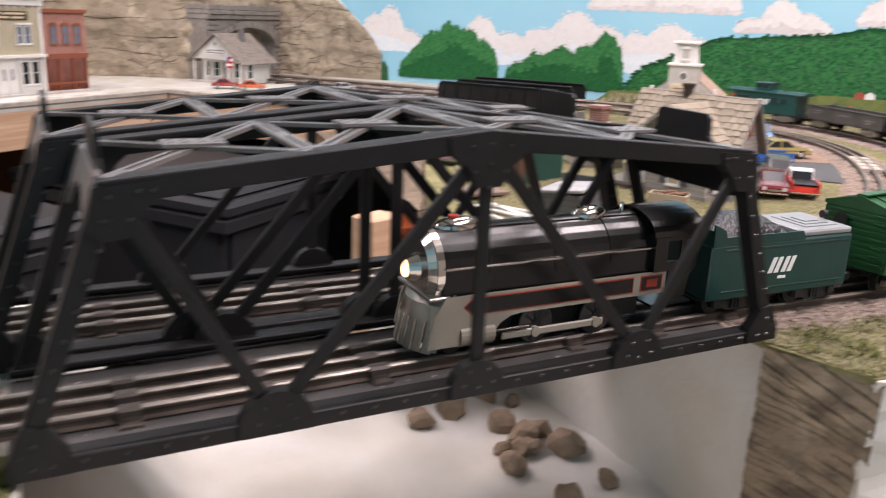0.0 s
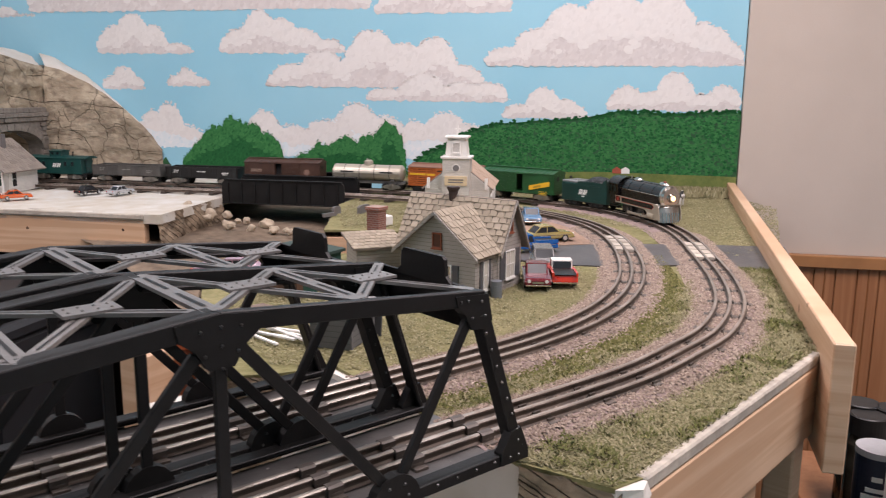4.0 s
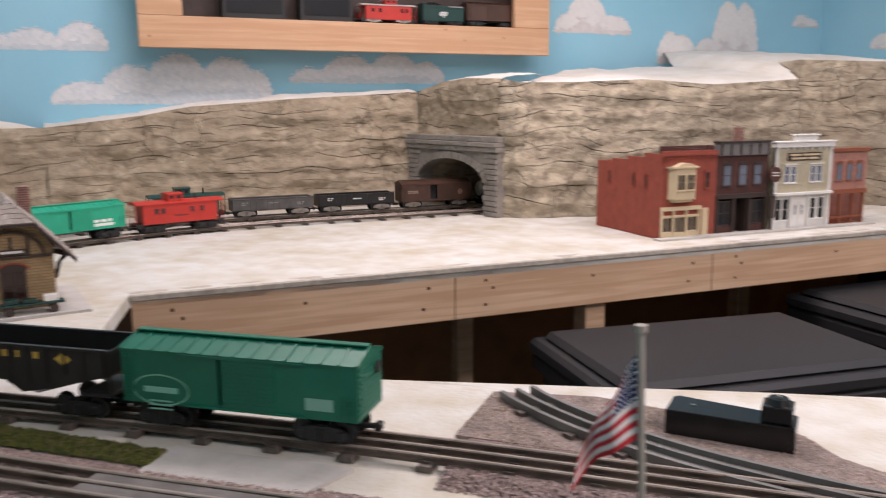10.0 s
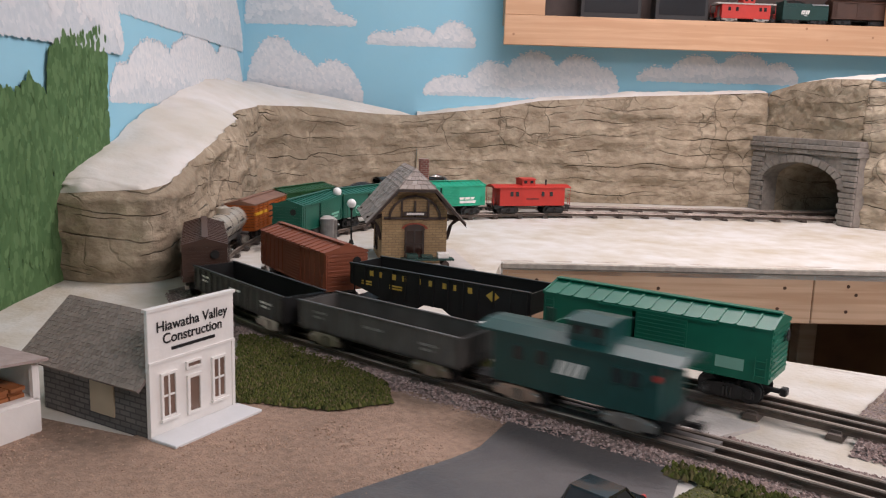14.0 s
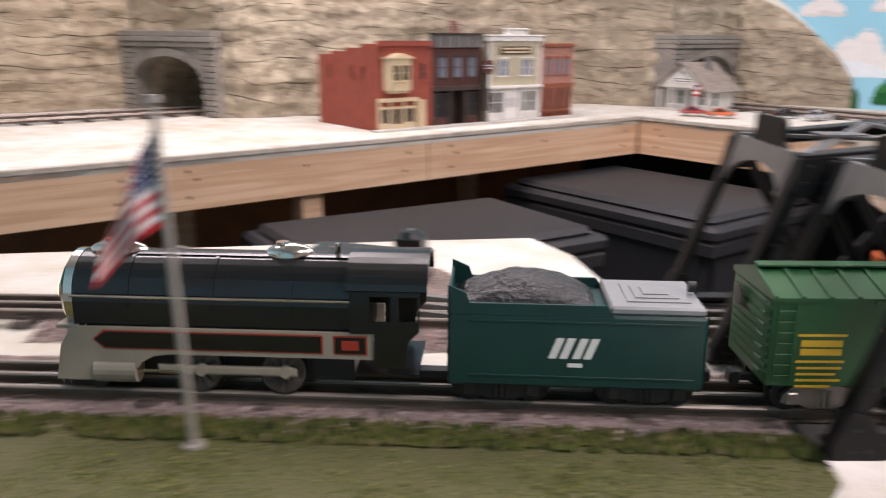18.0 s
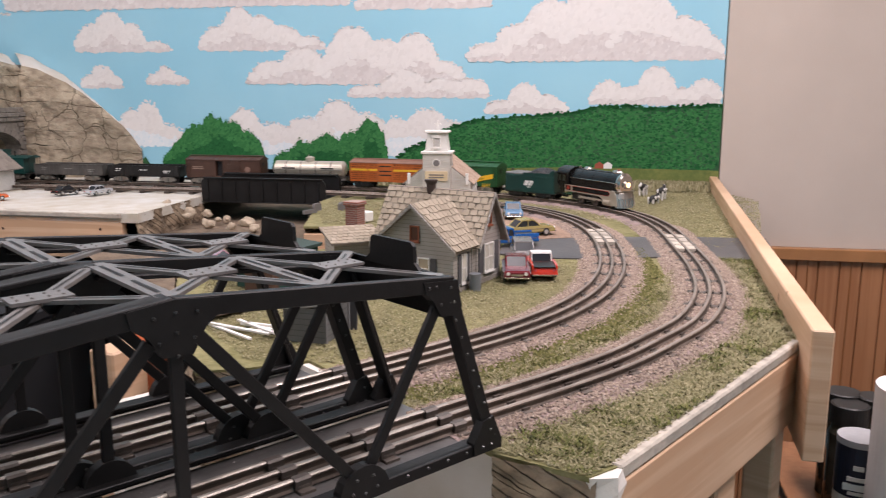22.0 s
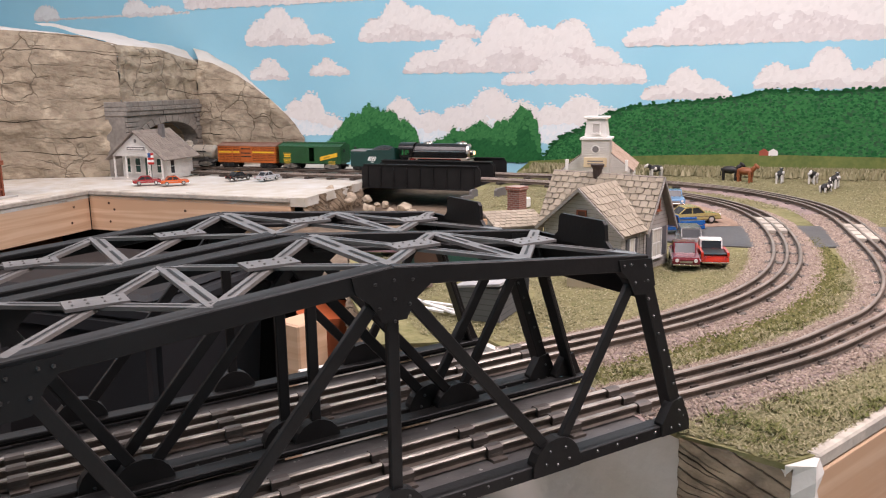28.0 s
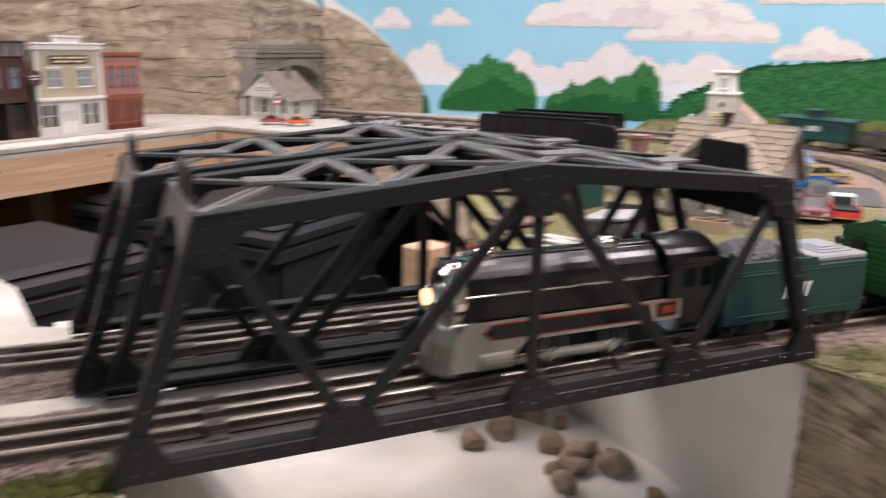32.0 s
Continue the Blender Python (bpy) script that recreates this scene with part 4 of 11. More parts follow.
def portal(name, m, label):
    """Cut-stone tunnel mouth for two tracks, 0.40 wide: jambs, arch ring, spandrel and coping, with a lining behind."""
    ob = thing(name, m, label, "tunnel portal", "tunnel portals")
    half, zo, zt = 0.145, 0.085, 0.205
    arch = [(-half, 0.0), (-half, zo)] + [(half * math.cos(math.pi * (1 - k / 16)), zo + 0.058 * math.sin(math.pi * k / 16)) for k in range(1, 16)] + [(half, zo), (half, 0.0)]
    bm = bmesh.new()
    n = len(arch)
    A = [bm.verts.new((x, -0.012, z)) for x, z in arch]
    B = [bm.verts.new((x, 0.03, z)) for x, z in arch]
    tops = [bm.verts.new((x, -0.012, 0.165)) for x, z in arch]
    for k in range(n - 1):
        bm.faces.new((A[k], A[k + 1], B[k + 1], B[k]))
        if arch[k][0] != arch[k + 1][0]:
            bm.faces.new((A[k], tops[k], tops[k + 1], A[k + 1]))
    for s in (-1, 1):
        xs = (0.2 * s, half * s)
        v = [bm.verts.new((x, -0.012, z)) for x, z in ((xs[0], 0), (xs[1], 0), (xs[1], 0.165), (xs[0], 0.165))]
        bm.faces.new(v)
        w = [bm.verts.new((0.2 * s, y, z)) for y, z in ((-0.012, 0), (0.05, 0), (0.05, 0.2), (-0.012, 0.2))]
        bm.faces.new(w)
    bmesh.ops.recalc_face_normals(bm, faces=bm.faces)
    part("spandrel", bm, STONE, ob)
    blk = random.Random(5)
    for s in (-1, 1):
        z, k = 0.0, 0
        while z < 0.158:
            h = 0.0135
            w0 = half + (0.0 if k % 2 else 0.008)
            x0, x1 = sorted((s * w0, s * 0.199))
            part("stone_block", box(x0, -0.017 - blk.uniform(0, 0.002), z + 0.0008, x1, -0.0115, z + h - 0.0008, 0.0012), STONE, ob)
            z += h
            k += 1
    for k in range(15):
        a0, a1 = math.pi * (1 - k / 15), math.pi * (1 - (k + 0.9) / 15)
        bm = bmesh.new()
        add_prism(bm, [(r * math.cos(a) * (half / 0.145), zo + r2_ * math.sin(a)) for r, r2_, a in ((half, 0.058, a0), (half, 0.058, a1), (half + 0.02, 0.077, a1), (half + 0.02, 0.077, a0))], 1, -0.0195, -0.0118)
        part("voussoir", bm, STONE, ob)
    for k, (z0, z1, y) in enumerate(((0.165, 0.178, -0.020), (0.178, 0.190, -0.024), (0.190, zt, -0.019))):
        for c in range(7):
            x0 = -0.203 + c * 0.058
            part("coping_stone", box(x0 + 0.0006, y - blk.uniform(0, 0.0015), z0 + 0.0006, x0 + 0.0574, 0.05, z1, 0.0012), STONE, ob)
    bm = bmesh.new()
    L = [[bm.verts.new((x * 1.02, y, z)) for x, z in arch] for y in (0.03, 0.25, 0.5)]
    for a, b in zip(L, L[1:]):
        for k in range(n - 1):
            bm.faces.new((a[k], a[k + 1], b[k + 1], b[k]))
    bm.faces.new(L[-1])
    for v in bm.verts:
        v.co += Vector((0, 0, 0.006 * noise.noise(v.co * 30)))
    part("lining", bm, ROCK, ob, "rough brown tunnel lining")
    return ob


px_, py_ = uv(0.692, 2.24)
portal("tunnel_portal", Matrix.Translation((px_, py_, 0)) @ Matrix.Rotation(TH + radians(-90 + 13.5), 4, "Z"), "weathered grey cut-stone tunnel portal in the cliff")
px_, py_ = uv(2.094, 1.62)
portal("tunnel_portal", Matrix.Translation((px_, py_, 0)) @ Matrix.Rotation(TH + radians(5), 4, "Z"), "weathered grey cut-stone tunnel portal in the hillside")


# ---------------------------------------------------------------- timber frame, ravine and store under the tables
def board(name, a, b, z0, z1, thick, material, label, inward=0.0, kind="", category="board"):
    """An upright board from a to b (x, y), its outer face on that line."""
    a, b = Vector(a), Vector(b)
    t = (b - a).normalized()
    m = Matrix.Translation((a.x, a.y, 0)) @ Matrix.Rotation(math.atan2(t.y, t.x), 4, "Z")
    ob = tagged(part(name, box(0, inward, z0, (b - a).length, inward + thick, z1, 0.0015, m), material), label)
    if kind:
        ob["kind"] = kind
    else:
        ob["category"] = category
    return ob


pc = uv(1.629, EDGE_V)
TRIMD_ = mat("dark_nail_hole", (0.08, 0.04, 0.022), 0.8)
for a, b in (((-1.057, 1.064), pc), (pc, (0.715, 1.731))):
    board("plywood_edge", a, b, -0.011, -0.0005, 0.03, PLY, "rough grey plywood edge of the table top", -0.004, "structure")
    A_, B_ = Vector(a), Vector(b)
    joints = (0, 0.30, 0.62, 1) if (B_ - A_).length > 1 else (0, 1)
    for f0, f1 in zip(joints, joints[1:]):
        p, q = A_.lerp(B_, f0 + 0.0008), A_.lerp(B_, f1)
        fb = board("fascia_board", p, q, -0.098, -0.0115, 0.02, WOOD, "knotty pine fascia board under the table edge", 0.0, category="timber board")
        t_ = (q - p).normalized()
        for d, z in ((0.06, -0.030), (0.075, -0.045), (0.06, -0.075), (0.5 * (q - p).length, -0.04), ((q - p).length - 0.05, -0.035), ((q - p).length - 0.06, -0.072)):
            c = p + t_ * d
            part("nail_hole", cyl(0.0032, (c.x + t_.y * 0.0006, c.y - t_.x * 0.0006, z), (c.x - t_.y * 0.002, c.y + t_.x * 0.002, z), None, 8), TRIMD_, fb)
for (x, y), w in (((-0.41, 1.622), 0.045), ((-0.726, 1.845), 0.04), ((-0.064, 2.362), 0.04), ((-1.0, 1.16), 0.04)):
    tagged(part("table_leg", box(-w / 2, -w / 2, -0.95, w / 2, w / 2, -0.03, 0.002, pose(x, y, 0, 0, 0, 38)), WOOD), "square pine leg under the layout table", "table leg", "table legs")
pf = uv(2.30, 2.3), uv(-0.5, 2.3)
pw = board("panelling", pf[0], pf[1], -0.95, -0.03, 0.02, PANEL, "dark brown grooved wood panelling in shade", 0.01, "structure")
# Added dark sheet in place of the shade beneath the table.
board("shade_backing", uv(2.31, 2.29), uv(2.31, 0.95), -0.95, -0.03, 0.01, DARK, "dark sheet added for the shade under the table", 0.0, category="cloth")
for k in range(31):
    board("panel_plank", uv(2.30 - k * 0.09, 2.3), uv(2.30 - k * 0.09 - 0.084, 2.3), -0.94, -0.03, 0.008, PANEL, "", 0.0, "structure").parent = pw
# right-hand table
TR = [(0.53, 0.331), (0.718, 0.357), (0.971, 0.393)]
board("plywood_edge", TR[0], (0.90, 0.383), -0.010, 0.001, 0.010, PLY, "whitewashed plywood edge of the table top", -0.003, "structure")
board("fascia_board", (0.527, 0.327), (0.905, 0.380), -0.085, -0.0105, 0.022, WOOD, "knotty pine fascia board with nail holes", 0.0, category="timber board")
for x, y, w in ((0.60, 0.36, 0.04), (0.735, 0.385, 0.045), (0.88, 0.40, 0.03)):
    tagged(part("table_leg", box(-w / 2, -w / 2, -0.95, w / 2, w / 2, -0.06, 0.002, pose(x, y, 0, 0, 0, 8)), WOOD), "pine leg under the layout table", "table leg", "table legs")
E0, E1 = (0.855, 0.328), uv(2.33, -0.362)
board("edge_board", E0, E1, -0.10, 0.031, 0.02, WOOD, "pine edge board standing above the grass", 0.0, category="timber board")
wn = board("wainscot", uv(2.322, -0.30), uv(2.322, -2.15), -0.95, -0.1495, 0.04, BEAD, "reddish-brown beadboard wainscot", 0.004, "structure")
for k in range(34):
    a_, b_ = -0.31 - k * 0.053, -0.31 - k * 0.053 - 0.050
    bead = board("bead_plank", uv(2.318, a_), uv(2.318, b_), -0.94, -0.180, 0.006, BEAD, "", 0.001, "structure")
    bead.parent = wn
    if k % 2:
        board("bead_strip", uv(2.316, a_ - 0.024), uv(2.316, a_ - 0.028), -0.94, -0.180, 0.004, PANEL, "", 0.0, "structure").parent = wn
board("chair_rail", uv(2.30, -0.30), uv(2.30, -2.15), -0.180, -0.149, 0.024, CEDAR, "orange-brown moulded chair rail", 0.0, "structure")

# white abutment, carved rock end and rough plaster corner
slab("abutment", [(0.487, 0.40), (0.50, 0.385), (0.53, 0.45), (0.53, 0.72), (0.487, 0.72)], -0.4, -0.003, PLASTER, "smooth white plaster abutment under the bridge end")
slab("abutment_back", [(0.33, 0.70), (0.50, 0.70), (0.50, 0.73), (0.33, 0.73)], -0.4, -0.02, PLASTER, "white plaster wall at the back of the ravine")


def rock_face(name, a, b, z0, z1, seed, label, material=None, amp=0.010):
    """A short carved face from a to b (x, y), facing right of the line."""
    n, rows = max(4, int((Vector(b) - Vector(a)).length / 0.005)), max(6, int((z1 - z0) / 0.006))
    t = (Vector(b) - Vector(a)).normalized()
    nn = Vector((t.y, -t.x))
    verts, faces = [], []
    for i in range(n + 1):
        for j in range(rows + 1):
            p = Vector(a).lerp(Vector(b), i / n)
            z = z0 + (z1 - z0) * j / rows
            q = Vector((p.x, p.y, z))
            w = z + 0.35 * (i / n) * (Vector(b) - Vector(a)).length
            st = math.sin(w * 420 + 3 * noise.noise(q * 40 + Vector((seed, 0, 0))))
            d = amp * noise.noise(q * 22 + Vector((seed, 0, 0))) + 0.0016 * st
            verts.append((p.x + nn.x * d, p.y + nn.y * d, z))
    m = rows + 1
    for i in range(n):
        for j in range(rows):
            qd = (i * m + j, (i + 1) * m + j, (i + 1) * m + j + 1, i * m + j + 1)
            faces.append(qd)
    me = bpy.data.meshes.new(name)
    me.from_pydata(verts, [], faces)
    me.materials.append(material or BANKR)
    me.polygons.foreach_set("use_smooth", [True] * len(faces))
    return tagged(new(name, me), label, kind="structure")


rock_face("rock_end", (0.480, 0.401), (0.506, 0.330), -0.4, -0.001, 2, "carved brown rock at the table corner", amp=0.005)
bm = bmesh.new()
add_prism(bm, [(0.503, 0.333), (0.517, 0.322), (0.530, 0.327), (0.528, 0.343), (0.508, 0.343)], 2, -0.4, -0.001)
bmesh.ops.subdivide_edges(bm, edges=[e for e in bm.edges if abs(e.verts[0].co.z - e.verts[1].co.z) > 0.1], cuts=40)
for v in bm.verts:
    v.co += Vector((noise.noise(v.co * 70), noise.noise(v.co * 70 + Vector((5, 0, 0))), 0)) * 0.005 + Vector((noise.noise(v.co * 260), noise.noise(v.co * 260 + Vector((5, 0, 0))), 0)) * 0.002
tagged(part("plaster_corner", bm, PLASTER), "rough white plaster daubed on the table corner", kind="structure")
for a, b, s in (((0.443, 0.677), (0.40, 0.70), 3), ((0.40, 0.70), (0.455, 0.876), 4), ((0.455, 0.876), (0.56, 1.10), 5), ((0.56, 1.10), (0.80, 1.12), 6)):
    rock_face("yard_rock", b, a, -0.35, -0.002, s, "tan stony bank at the edge of the yard")
board("terrace_board", (0.91, 1.335), (1.04, 1.205), -0.09, -0.014, 0.02, WOOD, "orange pine board under the grassy terrace", 0.0, category="timber board")
rock_face("creek_bank", (0.738, 1.702), (0.975, 1.895), -0.12, 0.0, 8, "brown stony creek bank")
rock_face("creek_bank_far", (1.137, 1.62), (0.91, 1.335), -0.12, 0.0, 9, "earthy creek bank")
tagged(part("pit_post", box(-0.022, -0.018, -0.95, 0.022, 0.018, -0.015, 0.002, pose(0.392, 0.872, 0, 0, 0, 20)), WOOD), "pine post at the edge of the gap", "timber post")


def height_sheet(name, x0, x1, y0, y1, n, m, fz, material, label):
    verts = [(x0 + (x1 - x0) * i / n, y0 + (y1 - y0) * j / m, 0) for i in range(n + 1) for j in range(m + 1)]
    verts = [(x, y, fz(x, y)) for x, y, _ in verts]
    faces = [(i * (m + 1) + j, (i + 1) * (m + 1) + j, (i + 1) * (m + 1) + j + 1, i * (m + 1) + j + 1) for i in range(n) for j in range(m)]
    me = bpy.data.meshes.new(name)
    me.from_pydata(verts, [], faces)
    me.materials.append(material)
    me.polygons.foreach_set("use_smooth", [True] * len(faces))
    return tagged(new(name, me), label, kind="structure")


def ravine(x, y):
    f = min(max((x - 0.025) / 0.13, 0), 1)
    f = f * f * (3 - 2 * f)
    return -0.012 - 0.15 * f - 0.10 * max(0, (y - 0.72) / 0.1) + 0.006 * noise.noise(Vector((x * 20, y * 20, 0))) + 0.002 * noise.noise(Vector((x * 80, y * 80, 3)))


height_sheet("ravine_floor", 0.0, 0.495, 0.12, 0.72, 50, 60, ravine, PLASTER, "uneven white plaster ravine under the bridges")
height_sheet("creek_bed", 0.62, 1.5, 1.1, 2.2, 50, 50, lambda x, y: -0.06 - 0.10 * max(0, (1.75 - y)) + 0.005 * noise.noise(Vector((x * 16, y * 16, 0))), EARTH, "dry brown creek bed")
slab("tray_front", [(0.0, 0.05), (0.5, 0.05), (0.5, 0.13), (0.0, 0.13)], -0.2, -0.15, PLASTER, "plaster edge of the ravine")


def stone(r, seed, material=None):
    bm = bmesh.new()
    bmesh.ops.create_icosphere(bm, subdivisions=2, radius=r)
    for v in bm.verts:
        v.co *= 1 + 0.38 * noise.noise(v.co / r * 1.3 + Vector((seed * 7.1, 0, 0)))
        v.co.z *= 0.75
    return bm


rs = random.Random(8)
for k in range(17):
    x, y = rs.gauss(0.415, 0.035), rs.gauss(0.60, 0.05)
    r = rs.uniform(0.008, 0.021)
    if x > 0.465 or y > 0.68:
        continue
    ob = tagged(part("rock", stone(r, k), BROWNROCK), "rough brown stone lying on white plaster", "rock", "stones under the bridge")
    ob.matrix_world = pose(x, y, ravine(x, y) + r * 0.4, rs.uniform(0, 90), 0, rs.uniform(0, 360))
for k in range(14):
    u, v, r = rs.uniform(1.80, 1.90), rs.uniform(0.66, 0.93), rs.uniform(0.008, 0.018)
    ob = tagged(part("rock", stone(r, k + 40), TANROCK), "tan stone heaped on the creek bank", "rock", "stones by the girder bridge")
    x, y = uv(u, v)
    ob.matrix_world = pose(x, y, -0.06 + r * 0.4 + 0.05 * max(0, (v - 0.8) / 0.13), rs.uniform(0, 90), 0, rs.uniform(0, 360))


def tote(x, y, sx, sy, h, ztop, rz, label):
    """A lidded storage tote: tapered tub with ribs, flanged lid with a raised centre."""
    ob = thing("storage_tote", pose(x, y, ztop - h, 0, 0, rz), label, "storage tote", "storage totes")
    bm = bmesh.new()
    b = [(-0.43, -0.42), (0.43, -0.42), (0.43, 0.42), (-0.43, 0.42)]
    A = [bm.verts.new((p[0] * sx, p[1] * sy, 0)) for p in b]
    B = [bm.verts.new((p[0] / 0.43 * 0.475 * sx, p[1] / 0.42 * 0.47 * sy, h - 0.03)) for p in b]
    bm.faces.new(A[::-1])
    bm.faces.new(B)
    for k in range(4):
        bm.faces.new((A[k], A[(k + 1) % 4], B[(k + 1) % 4], B[k]))
    bmesh.ops.bevel(bm, geom=bm.edges[:], offset=0.02, segments=3, affect="EDGES")
    part("tub", bm, TOTE, ob, smooth=False)
    bm = bmesh.new()
    add_box(bm, -0.5 * sx, -0.5 * sy, h - 0.045, 0.5 * sx, 0.5 * sy, h - 0.015, 0.008)
    add_box(bm, -0.46 * sx, -0.45 * sy, h - 0.02, 0.46 * sx, 0.45 * sy, h, 0.01)
    part("lid", bm, TOTE, ob)
    part("rim", box(-0.49 * sx, -0.49 * sy, h - 0.075, 0.49 * sx, 0.49 * sy, h - 0.046, 0.004), TOTE, ob)
    return ob


ta = tote(-0.177, 1.475, 0.56, 0.36, 0.40, -0.13, 31, "dark grey plastic storage tote with lid and paper sticker")
part("sticker", box(0.085, -0.1725, 0.195, 0.165, -0.155, 0.255), WHITEP, ta, "white paper sticker with coloured print")
for x0, x1, z0, z1, mm in ((0.090, 0.118, 0.226, 0.240, REDP), (0.090, 0.140, 0.205, 0.211, BLUEP), (0.145, 0.160, 0.200, 0.216, ORANGE), (0.122, 0.160, 0.232, 0.238, BLUEP)):
    part("print_patch", box(x0, -0.1730, z0, x1, -0.1727, z1), mm, ta)
tote(0.34, 1.866, 0.60, 0.40, 0.42, -0.13, -53, "large dark grey storage tote in shade")
# Added dark slab that paints the gap's shade.
slab("dark_shade", [(-0.55, 1.0), (0.1, 1.05), (0.1, 1.2), (-0.55, 1.15)], -0.6, -0.5, DARK, "dark slab standing in for shade in the gap")
bx = thing("red_bin", pose(0.63, 1.33, -0.38), "orange-red plastic bin among the totes", "bin")
part("bin_body", cyl(0.05, (0, 0, 0), (0, 0, 0.22), 0.06, 24), ORANGE, bx)
part("bin_rim", cyl(0.064, (0, 0, 0.2205), (0, 0, 0.232), None, 24), ORANGE, bx)


# ---------------------------------------------------------------- truss bridges
def truss_bridge(xc, yc, label):
    L, w, a, zc, zp = 0.228, 0.112, 0.180, 0.131, 0.147
    br = thing("truss_bridge", pose(xc, yc, 0.004), label, "bridge", "truss bridges")
    bm = bmesh.new()
    add_box(bm, -L, -w / 2 + 0.004, -0.003, L, w / 2 - 0.004, -0.0005)
    part("deck", bm, DECK, br, "dusty black steel deck plate, sheen in its colour")

    def bar(p, q, ww, d, y, name, flange=0.0, sy=1):
        p, q = Vector((p[0], 0, p[1])), Vector((q[0], 0, q[1]))
        t = (q - p).normalized()
        n = Vector((-t.z, 0, t.x)) * (ww / 2)
        bm = bmesh.new()
        add_prism(bm, [((p + n).x, (p + n).z), ((q + n).x, (q + n).z), ((q - n).x, (q - n).z), ((p - n).x, (p - n).z)], 1, y - d / 2, y + d / 2)
        if flange:
            k = n.normalized() * 0.003
            add_prism(bm, [((p + n).x, (p + n).z), ((q + n).x, (q + n).z), ((q + n - k).x, (q + n - k).z), ((p + n - k).x, (p + n - k).z)], 1, y, y - sy * flange)
        bmesh.ops.bevel(bm, geom=[e for e in bm.edges], offset=0.0006, segments=1, affect="EDGES")
        return part(name, bm, BLACK, br)

    for sy in (-1, 1):
        y = sy * w / 2
        ft = (0, zp)
        bar((-L, 0.004), (L, 0.004), 0.0085, 0.004, y, "bottom_chord", 0.010, sy)
        for s in (-1, 1):
            bar((s * (L - 0.006), 0.004), (s * a, zc - 0.004), 0.0088, 0.005, y, "end_post", 0.009, sy)
            bar((s * (a + 0.004), zc - 0.007), (s * 0.0, zp - 0.006), 0.0105, 0.006, y, "top_chord", 0.011, sy)
            bar((s * (a - 0.004), zc - 0.012), (s * 0.111, 0.010), 0.0070, 0.0042, y, "diagonal")
            bar((s * 0.111, 0.010), (s * 0.012, zp - 0.022), 0.0070, 0.0042, y, "diagonal")
        bar((0, 0.006), (0, zp - 0.014), 0.0070, 0.0042, y, "vertical_post")
        yo = y + sy * 0.0032
        spots = []

        def gusset(pts, rivets):
            bm = bmesh.new()
            add_prism(bm, pts, 1, yo - sy * 0.0068, yo + sy * 0.0008)
            for rx, rz in rivets:
                rv = bmesh.ops.create_icosphere(bm, subdivisions=1, radius=0.0011, matrix=Matrix.Translation((rx, yo + sy * 0.0010, rz)))
                for f in {f for v in rv["verts"] for f in v.link_faces}:
                    f.material_index = 1
            part("gusset", bm, (BLACK, RIVM), br)

        for gx, gr in ((0, 0.0165), (-0.111, 0.0185), (0.111, 0.0185)):
            pts = [(gx - gr, 0.001)] + [(gx + gr * math.cos(math.pi * (1 - k / 10)), 0.005 + gr * math.sin(math.pi * k / 10)) for k in range(11)] + [(gx + gr, 0.001)]
            gusset(pts, [(gx - 0.009, 0.008), (gx, 0.006), (gx + 0.009, 0.008), (gx - 0.006, 0.016), (gx + 0.006, 0.016)])
        for s in (-1, 1):
            gusset([(s * L, 0.001), (s * (L - 0.026), 0.001), (s * (L - 0.026), 0.010), (s * (L - 0.017), 0.024), (s * (L - 0.008), 0.026), (s * L, 0.008)], [(s * (L - 0.010), 0.006), (s * (L - 0.018), 0.006), (s * (L - 0.011), 0.017)])
            gusset([(s * (a + 0.006), zc - 0.004), (s * (a + 0.010), zc - 0.022), (s * (a + 0.003), zc - 0.027), (s * (a - 0.008), zc - 0.026), (s * (a - 0.014), zc - 0.015), (s * (a - 0.020), zc - 0.0095), (s * (a - 0.022), zc - 0.002)],
                   [(s * (a - 0.0), zc - 0.008), (s * (a - 0.012), zc - 0.006), (s * (a + 0.003), zc - 0.018), (s * (a - 0.008), zc - 0.018), (s * (a - 0.018), zc - 0.006)])
        gusset([(-0.024, zp - 0.004), (0, zp - 0.0015), (0.024, zp - 0.004), (0.022, zp - 0.013), (0.014, zp - 0.019), (0.007, zp - 0.030), (-0.007, zp - 0.030), (-0.014, zp - 0.019), (-0.022, zp - 0.013)],
               [(0, zp - 0.008), (-0.011, zp - 0.009), (0.011, zp - 0.009), (0, zp - 0.018), (-0.009, zp - 0.022), (0.009, zp - 0.022), (0, zp - 0.030)])
        bm = bmesh.new()
        for k in range(26):
            x = -L + 0.014 + k * (2 * L - 0.028) / 25
            bmesh.ops.create_icosphere(bm, subdivisions=1, radius=0.0012, matrix=Matrix.Translation((x, yo - sy * 0.0012, 0.005)))
        for s in (-1, 1):
            for k in range(9):
                f = k / 8
                bmesh.ops.create_icosphere(bm, subdivisions=1, radius=0.0011, matrix=Matrix.Translation((s * (L - 0.006 + (a - L + 0.006) * f), yo, 0.012 + (zc - 0.03) * f)))
        part("rivets", bm, RIVM, br)["kind"] = "stuff"

    def top_z(x):
        return zc + (zp - zc) * (1 - abs(x) / a)

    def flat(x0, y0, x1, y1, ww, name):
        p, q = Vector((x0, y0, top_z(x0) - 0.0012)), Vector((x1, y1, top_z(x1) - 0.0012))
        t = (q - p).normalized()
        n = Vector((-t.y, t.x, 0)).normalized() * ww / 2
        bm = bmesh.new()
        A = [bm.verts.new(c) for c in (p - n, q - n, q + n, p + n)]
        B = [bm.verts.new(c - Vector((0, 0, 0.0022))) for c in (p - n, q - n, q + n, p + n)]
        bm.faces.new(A)
